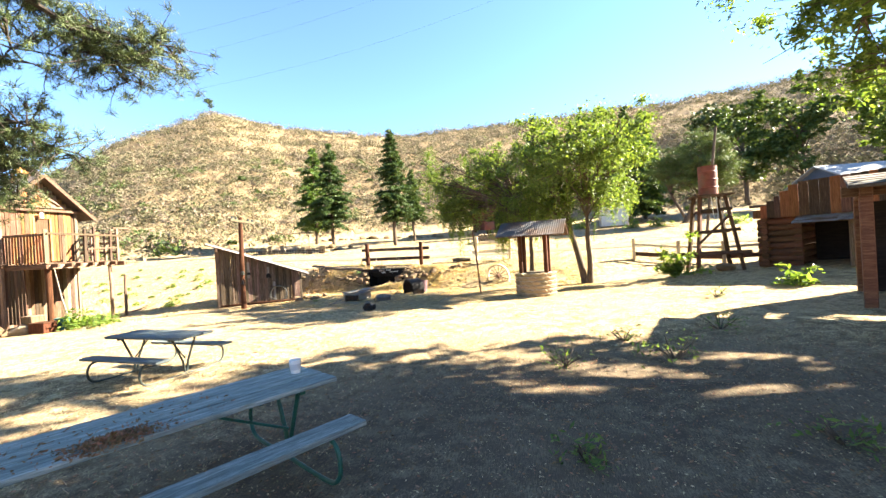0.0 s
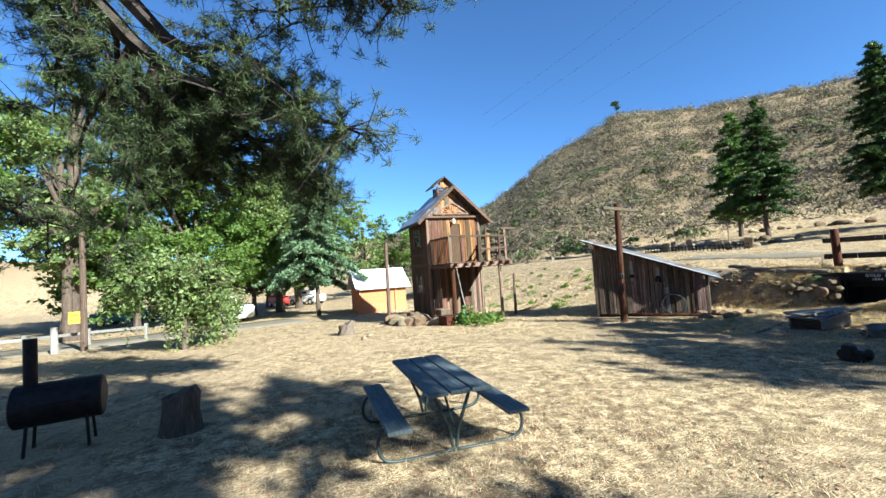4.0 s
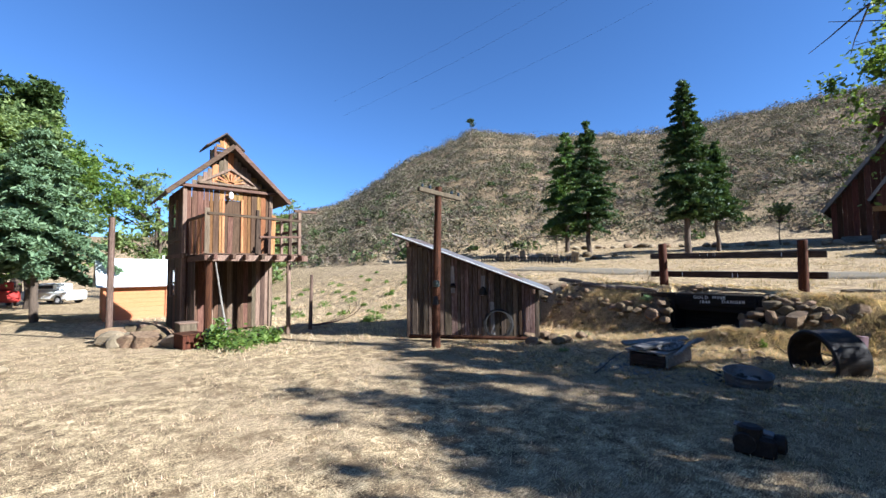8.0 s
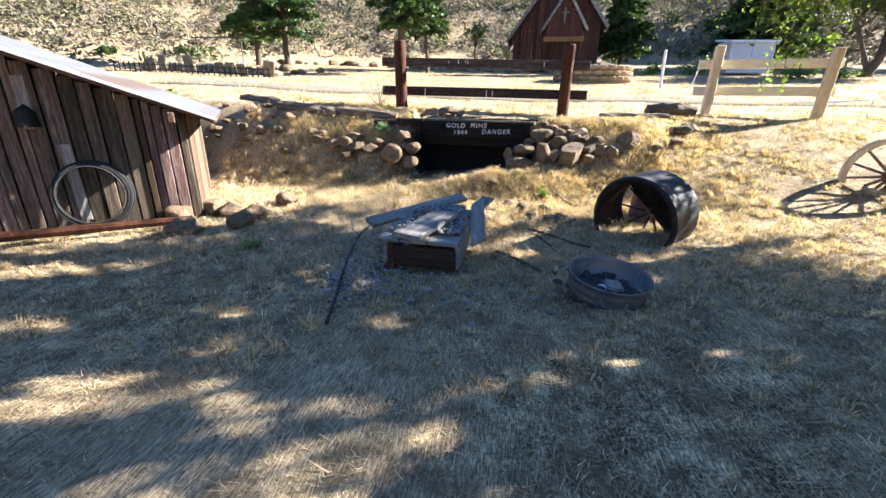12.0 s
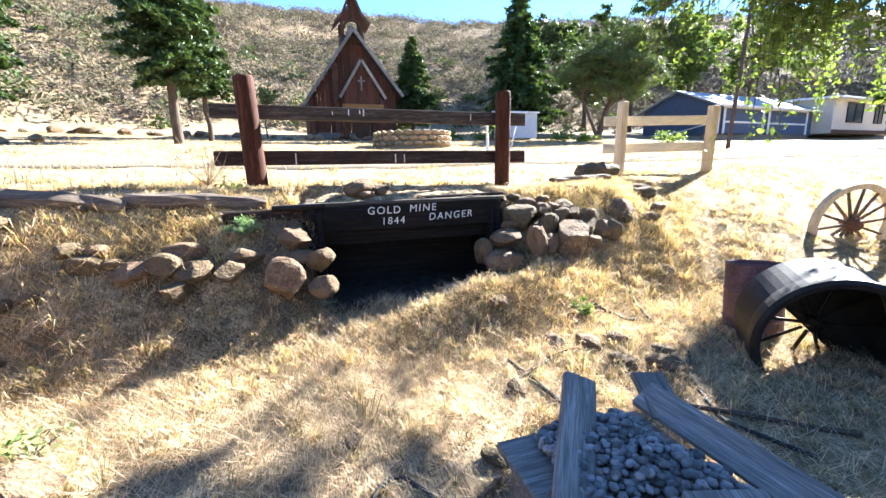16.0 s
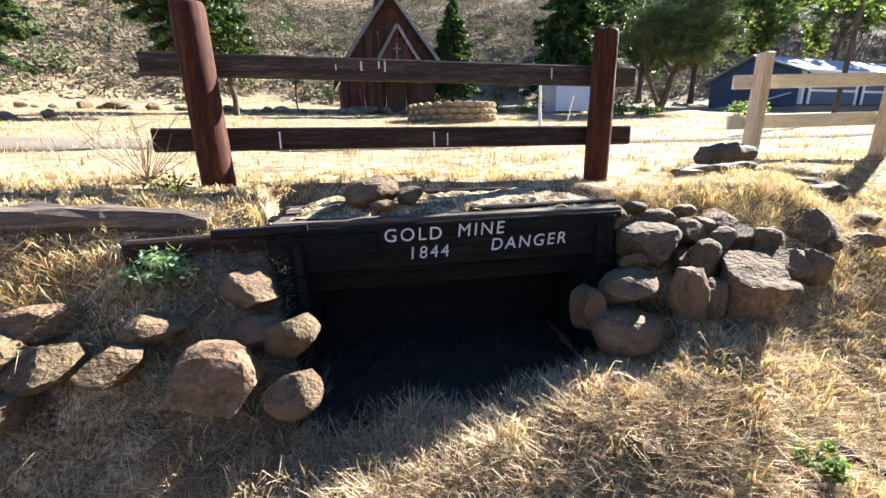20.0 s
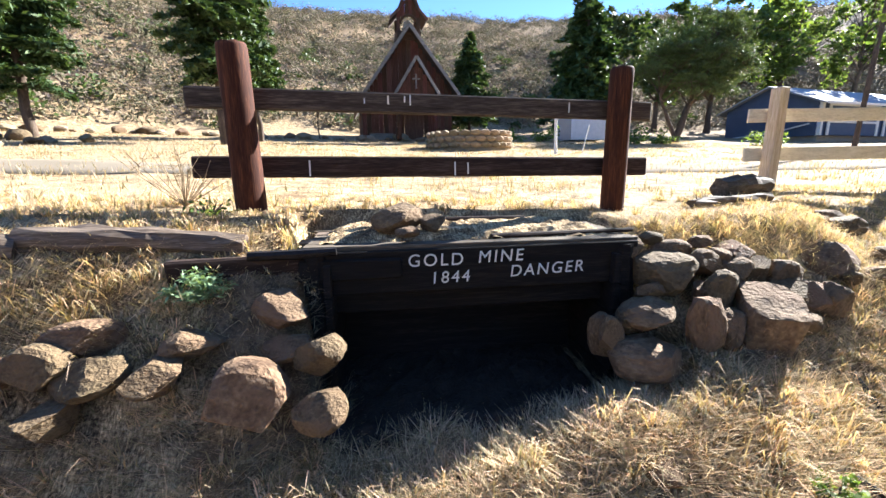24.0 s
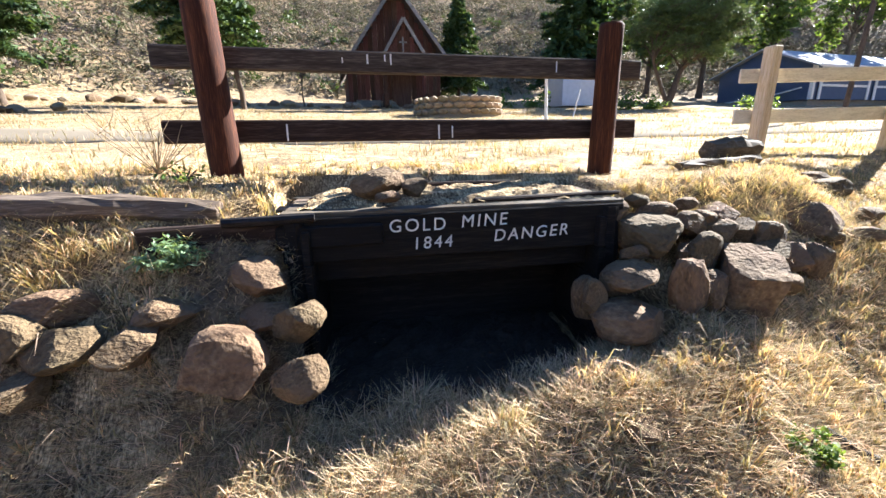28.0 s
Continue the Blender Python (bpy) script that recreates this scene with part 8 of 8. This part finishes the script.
for k in range(70):
    if k < 26:
        x, y = -27 + rng_b.uniform(0, 9), 31.5 + rng_b.uniform(0, 4)
    else:
        x, y = -28 + (k - 26) * 0.62 + rng_b.normal(0, 0.3), 44.8 + rng_b.normal(0, 0.5) - 0.012 * (k - 48) ** 2 * 0.1
    w = rng_b.uniform(0.35, 1.0)
    put_stone("boulder", (x, y, gz(x, y) + w * 0.15), (w * 1.2, w * 0.9, w * 0.65), rng_b.uniform(0, 180), 0, None, PALE_STONES if k % 3 else None, "weathered boulder edging the dry terrace", "boulder", "boulders on the terrace")

# dry grass, thatch and litter


def grass(name, label, n, sampler, lo, hi, width, mat, seed, lean=0.5, flat=0.0):
    """Blades as slim bent triangles on the ground."""
    rng = np.random.default_rng(seed)
    x, y = sampler(rng, n)
    z = ground_z(x, y)
    a = rng.uniform(0, 2 * np.pi, len(x))
    h = rng.uniform(lo, hi, len(x))
    out = np.abs(rng.normal(0, lean, len(x))) + flat
    dx, dy = np.cos(a), np.sin(a)
    px, py = -dy, dx
    w = width * rng.uniform(0.6, 1.4, len(x))
    up = 1 / np.sqrt(1 + out ** 2)
    b0 = np.stack([x - px * w, y - py * w, z - 0.01], -1)
    b1 = np.stack([x + px * w, y + py * w, z - 0.01], -1)
    t = np.stack([x + dx * out * up * h, y + dy * out * up * h, z + h * up], -1)
    v = np.stack([b0, b1, t], 1).reshape(-1, 3)
    return tagged(new(name, mesh_np(name, v, np.arange(len(v)).reshape(-1, 3), mat)), label, "grass", kind="stuff")


def tufts(x0, x1, y0, y1, per, spread, keep=None):
    def sample(rng, n):
        k = n // per
        cx, cy = rng.uniform(x0, x1, k * 3), rng.uniform(y0, y1, k * 3)
        if keep:
            ok = keep(cx, cy, rng)
            cx, cy = cx[ok], cy[ok]
        cx, cy = cx[:k], cy[:k]
        s = spread * rng.uniform(0.4, 1.5, len(cx))
        x = np.repeat(cx, per) + rng.normal(size=len(cx) * per) * np.repeat(s, per)
        y = np.repeat(cy, per) + rng.normal(size=len(cx) * per) * np.repeat(s, per)
        ok = ~((x > -9.5) & (x < -7.75) & (y > 20.3 + 0.1 * np.sin(x * 6)) & (y < 21.75))
        ok &= ~((x > -9.05) & (x < -8.2) & (y > 16.6) & (y < 18.0))
        return x[ok], y[ok]
    return sample


def clumpy(seed, lim):
    return lambda x, y, rng: 0.6 * wob(x, y, 0.9, seed) + 0.7 * wob(x, y, 3.3, seed) + rng.normal(0, 0.2, len(x)) > lim


def tussocks(name, label, n, x0, x1, y0, y1, per, lo, hi, width, mat, seed, lim):
    """Dry grass tufts: blades that rise from a small crown, bend over and point outwards."""
    rng = np.random.default_rng(seed)
    cx, cy = rng.uniform(x0, x1, n * 5), rng.uniform(y0, y1, n * 5)
    ok = clumpy(seed * 0.37, lim)(cx, cy, rng)
    ok &= ~((cx > -9.05) & (cx < -8.2) & (cy > 16.0) & (cy < 18.05)) & (np.abs(cx + 9.58 - 0.25 * (17.5 - cy).clip(0, 3)) > 0.12 * (cy < 18.2)) & ~((cx > -9.6) & (cx < -7.7) & (cy > 20.2) & (cy < 21.75))
    cx, cy = cx[ok][:n], cy[ok][:n]
    m = len(cx)
    big = np.exp(rng.normal(0, 0.24, m))
    turn = rng.uniform(0, 2 * np.pi, m)
    k = np.repeat(np.arange(m), per)
    q = len(k)
    a = rng.uniform(0, 2 * np.pi, q)
    lean = rng.uniform(0.5, 1.32, q)
    dx, dy = np.cos(a) + 0.7 * np.cos(turn[k]), np.sin(a) + 0.7 * np.sin(turn[k])
    ln = np.hypot(dx, dy) + 1e-6
    dx, dy = dx / ln, dy / ln
    r = np.abs(rng.normal(0, 0.022, q)) * big[k]
    x, y = cx[k] + np.cos(a) * r, cy[k] + np.sin(a) * r
    z = ground_z(x, y)
    h = rng.uniform(lo, hi, q) * big[k] * np.interp(cy[k], [17.6, 18.8, 20.8, 21.4], [0.5, 1.0, 1.0, 0.6])
    w = width * rng.uniform(0.6, 1.4, q)
    px, py = -dy * w, dx * w
    mx, my, mz = x + dx * h * 0.42 * lean, y + dy * h * 0.42 * lean, z + h * (0.72 - 0.2 * lean)
    tx, ty, tz = x + dx * h * 1.05 * lean, y + dy * h * 1.05 * lean, z + np.maximum(h * (1.0 - 0.72 * lean), 0.012)
    v = np.stack([np.stack([x - px, y - py, z - 0.01], -1), np.stack([x + px, y + py, z - 0.01], -1), np.stack([mx + px * 0.8, my + py * 0.8, mz], -1), np.stack([mx - px * 0.8, my - py * 0.8, mz], -1), np.stack([tx, ty, tz], -1)], 1).reshape(-1, 3)
    o = np.arange(q)[:, None] * 5
    f = np.concatenate([o + [0, 1, 2], o + [0, 2, 3], o + [3, 2, 4]])
    return tagged(new(name, mesh_np(name, v, f, mat)), label, "grass", kind="stuff")


for label, n, mat, seed, lim in (("pale bleached dry grass tufts before the mine", 1500, "straw", 501, -0.05), ("golden dry grass tufts before the mine", 900, "straw_gold", 502, 0.1), ("grey dead grass tufts before the mine", 600, "straw_grey", 503, -0.1)):
    tussocks("dry_grass", label, n, -13.2, -4.2, 15.0, 22.6, 26, 0.05, 0.15, 0.0027, mat, seed, lim)
for label, n, mat, seed in (("pale dry grass tufts round the wagon wheel", 1300, "straw", 524), ("golden dry grass tufts round the wagon wheel", 500, "straw_gold", 525)):
    tussocks("dry_grass", label, n, -4.9, 1.6, 16.4, 23.0, 20, 0.03, 0.11, 0.0026, mat, seed, -0.1)
grass("dry_thatch", "flattened pale thatch round the wagon wheel", 30000, tufts(-5, 2, 15.5, 23, 10, 0.08), 0.04, 0.12, 0.0026, "straw_grey", 526, 0.8, 2.0)
grass("dry_thatch", "flattened grey thatch before the mine", 90000, tufts(-13, -2, 13.5, 22, 10, 0.07, clumpy(2.2, -0.15)), 0.04, 0.12, 0.0021, "straw_grey", 513, 0.8, 2.2)
grass("dry_thatch", "flattened brown thatch before the mine", 50000, tufts(-13, -2, 13.5, 22, 10, 0.08, clumpy(5.1, 0.0)), 0.04, 0.12, 0.0021, "straw_brown", 514, 0.8, 2.0)
grass("dry_grass", "short dry grass over the yard", 110000, tufts(-22, 4, 4, 19, 14, 0.09, lambda x, y, r: clumpy(3.0, -0.3)(x, y, r) & (np.hypot(x - 1, y - 2) > 7.2 + r.normal(0, 1.0, len(x)))), 0.02, 0.065, 0.0035, "straw", 504, 2.6)
grass("dry_thatch", "flattened dry thatch over the yard", 80000, tufts(-22, 6, -2, 17, 9, 0.12, lambda x, y, r: np.hypot(x - 1, y - 2) > 6.0 + r.normal(0, 1.2, len(x))), 0.05, 0.14, 0.0042, "straw_grey", 505, 0.8, 2.0)
grass("dry_grass", "dry grass on the slope behind the shed", 40000, tufts(-36, -15, 11, 24, 20, 0.15, clumpy(6.0, -0.1)), 0.05, 0.16, 0.007, "straw", 510, 1.2)
grass("dry_grass", "dry grass beyond the fence", 80000, tufts(-30, 14, 21.6, 46, 20, 0.16, clumpy(4.0, -0.2)), 0.05, 0.15, 0.007, "straw_grey", 506, 1.3)
grass("dry_grass", "tall dry grass stems by the stones", 1200, tufts(-11.6, -5.6, 19.6, 20.9, 6, 0.03), 0.06, 0.16, 0.0018, "straw", 507, 0.5)

grass("dry_thatch", "long fallen straw among the stones", 40000, tufts(-12.2, -5.4, 19.0, 21.1, 16, 0.09), 0.08, 0.20, 0.0024, "straw", 508, 0.9, 1.3)
grass("dry_thatch", "long grey fallen straw among the stones", 30000, tufts(-12.2, -5.4, 18.4, 21.1, 12, 0.09), 0.08, 0.20, 0.0017, "straw_grey", 509, 0.9, 1.6)

grass("dry_thatch", "thin tangled straw matted over the slope before the mine", 42000, tufts(-12.5, -4.6, 16.4, 21.0, 14, 0.10), 0.07, 0.19, 0.0026, "straw", 527, 1.0, 1.4)
grass("dry_grass", "straw tufts before the mine mouth", 6000, tufts(-9.7, -7.5, 19.4, 20.72, 50, 0.06), 0.04, 0.10, 0.0022, "straw_brown", 512, 1.8)


def flat_leaves(name, label, n, x0, x1, y0, y1, size, mat, seed):
    rng = np.random.default_rng(seed)
    x, y = rng.uniform(x0, x1, n), rng.uniform(y0, y1, n)
    pos = np.column_stack([x, y, ground_z(x, y) + 0.012])
    v, f = leaves_np(pos, size, rng, 0.45, 0.0, 0.5)
    v[:, 2] = pos[:, 2].repeat(4) + (v[:, 2] - pos[:, 2].repeat(4)) * 0.3
    return tagged(new(name, mesh_np(name, v, f, mat)), label, "leaf litter", kind="stuff")


flat_leaves("leaf_litter", "brown leaf litter in the shade of the trees", 22000, -8, 7, -2, 9, 0.045, "red_litter", 511)
flat_leaves("leaf_litter", "brown leaf litter and chips in the dry grass", 26000, -13, -3, 13.5, 22.0, 0.024, "litter", 515)
flat_leaves("leaf_litter", "pale chips and needles on the bare earth of the grove", 26000, -7, 8, -2, 9, 0.03, "straw_grey", 518)
flat_leaves("leaf_litter", "dark scraps of bark on the bare earth of the grove", 9000, -7, 8, -2, 9, 0.04, "litter", 519)
# bare twiggy shrub behind the fence
rng_w = np.random.default_rng(521)
tw = thing("dry_shrub", "bare twiggy dry shrub beside the fence post", "shrub", pose(-10.75, 22.2, gz(-10.75, 22.2)))
st = []
for _ in range(26):
    a, k = rng_w.uniform(0, 6.28), rng_w.uniform(0.15, 0.5)
    p = limb_line((0, 0, 0), (np.cos(a) * k, np.sin(a) * k, rng_w.uniform(0.25, 0.6)), rng_w, 5, 0, 0.15)
    st.append((p, np.linspace(0.005, 0.002, 5)))
    for _ in range(3):
        st.append((limb_line(p[3], p[3] + rng_w.normal(0, 0.09, 3) + [0, 0, 0.06], rng_w, 3), np.array([0.003, 0.002, 0.0015])))
part_np("branchwork", *tubes(st, 4), "twig", tw)
shrub("weed", "small dark green weed at the foot of the post", (-10.45, 21.75), 0.16, "green_leaf", 0.05, 120, 522, 0.6)

# cables high over the valley
for a, b in (((-64.0, 39.0, 28.0), (-14.0, 71.0, 54.0)), ((-64.0, 40.5, 26.0), (-10.0, 73.5, 52.0)), ((-56.0, 52.0, 27.6), (2.0, 75.6, 47.5))):
    t_ = np.linspace(0, 1, 24)
    p_ = np.array(a) + (np.array(b) - np.array(a)) * t_[:, None]
    p_[:, 2] -= 2.0 * np.sin(t_ * np.pi)
    tagged(part_np("power_cable", *tubes([(p_, np.full(24, 0.009))], 5), "iron"), "thin dark power cable strung high over the hillside", "cable", "power cables")
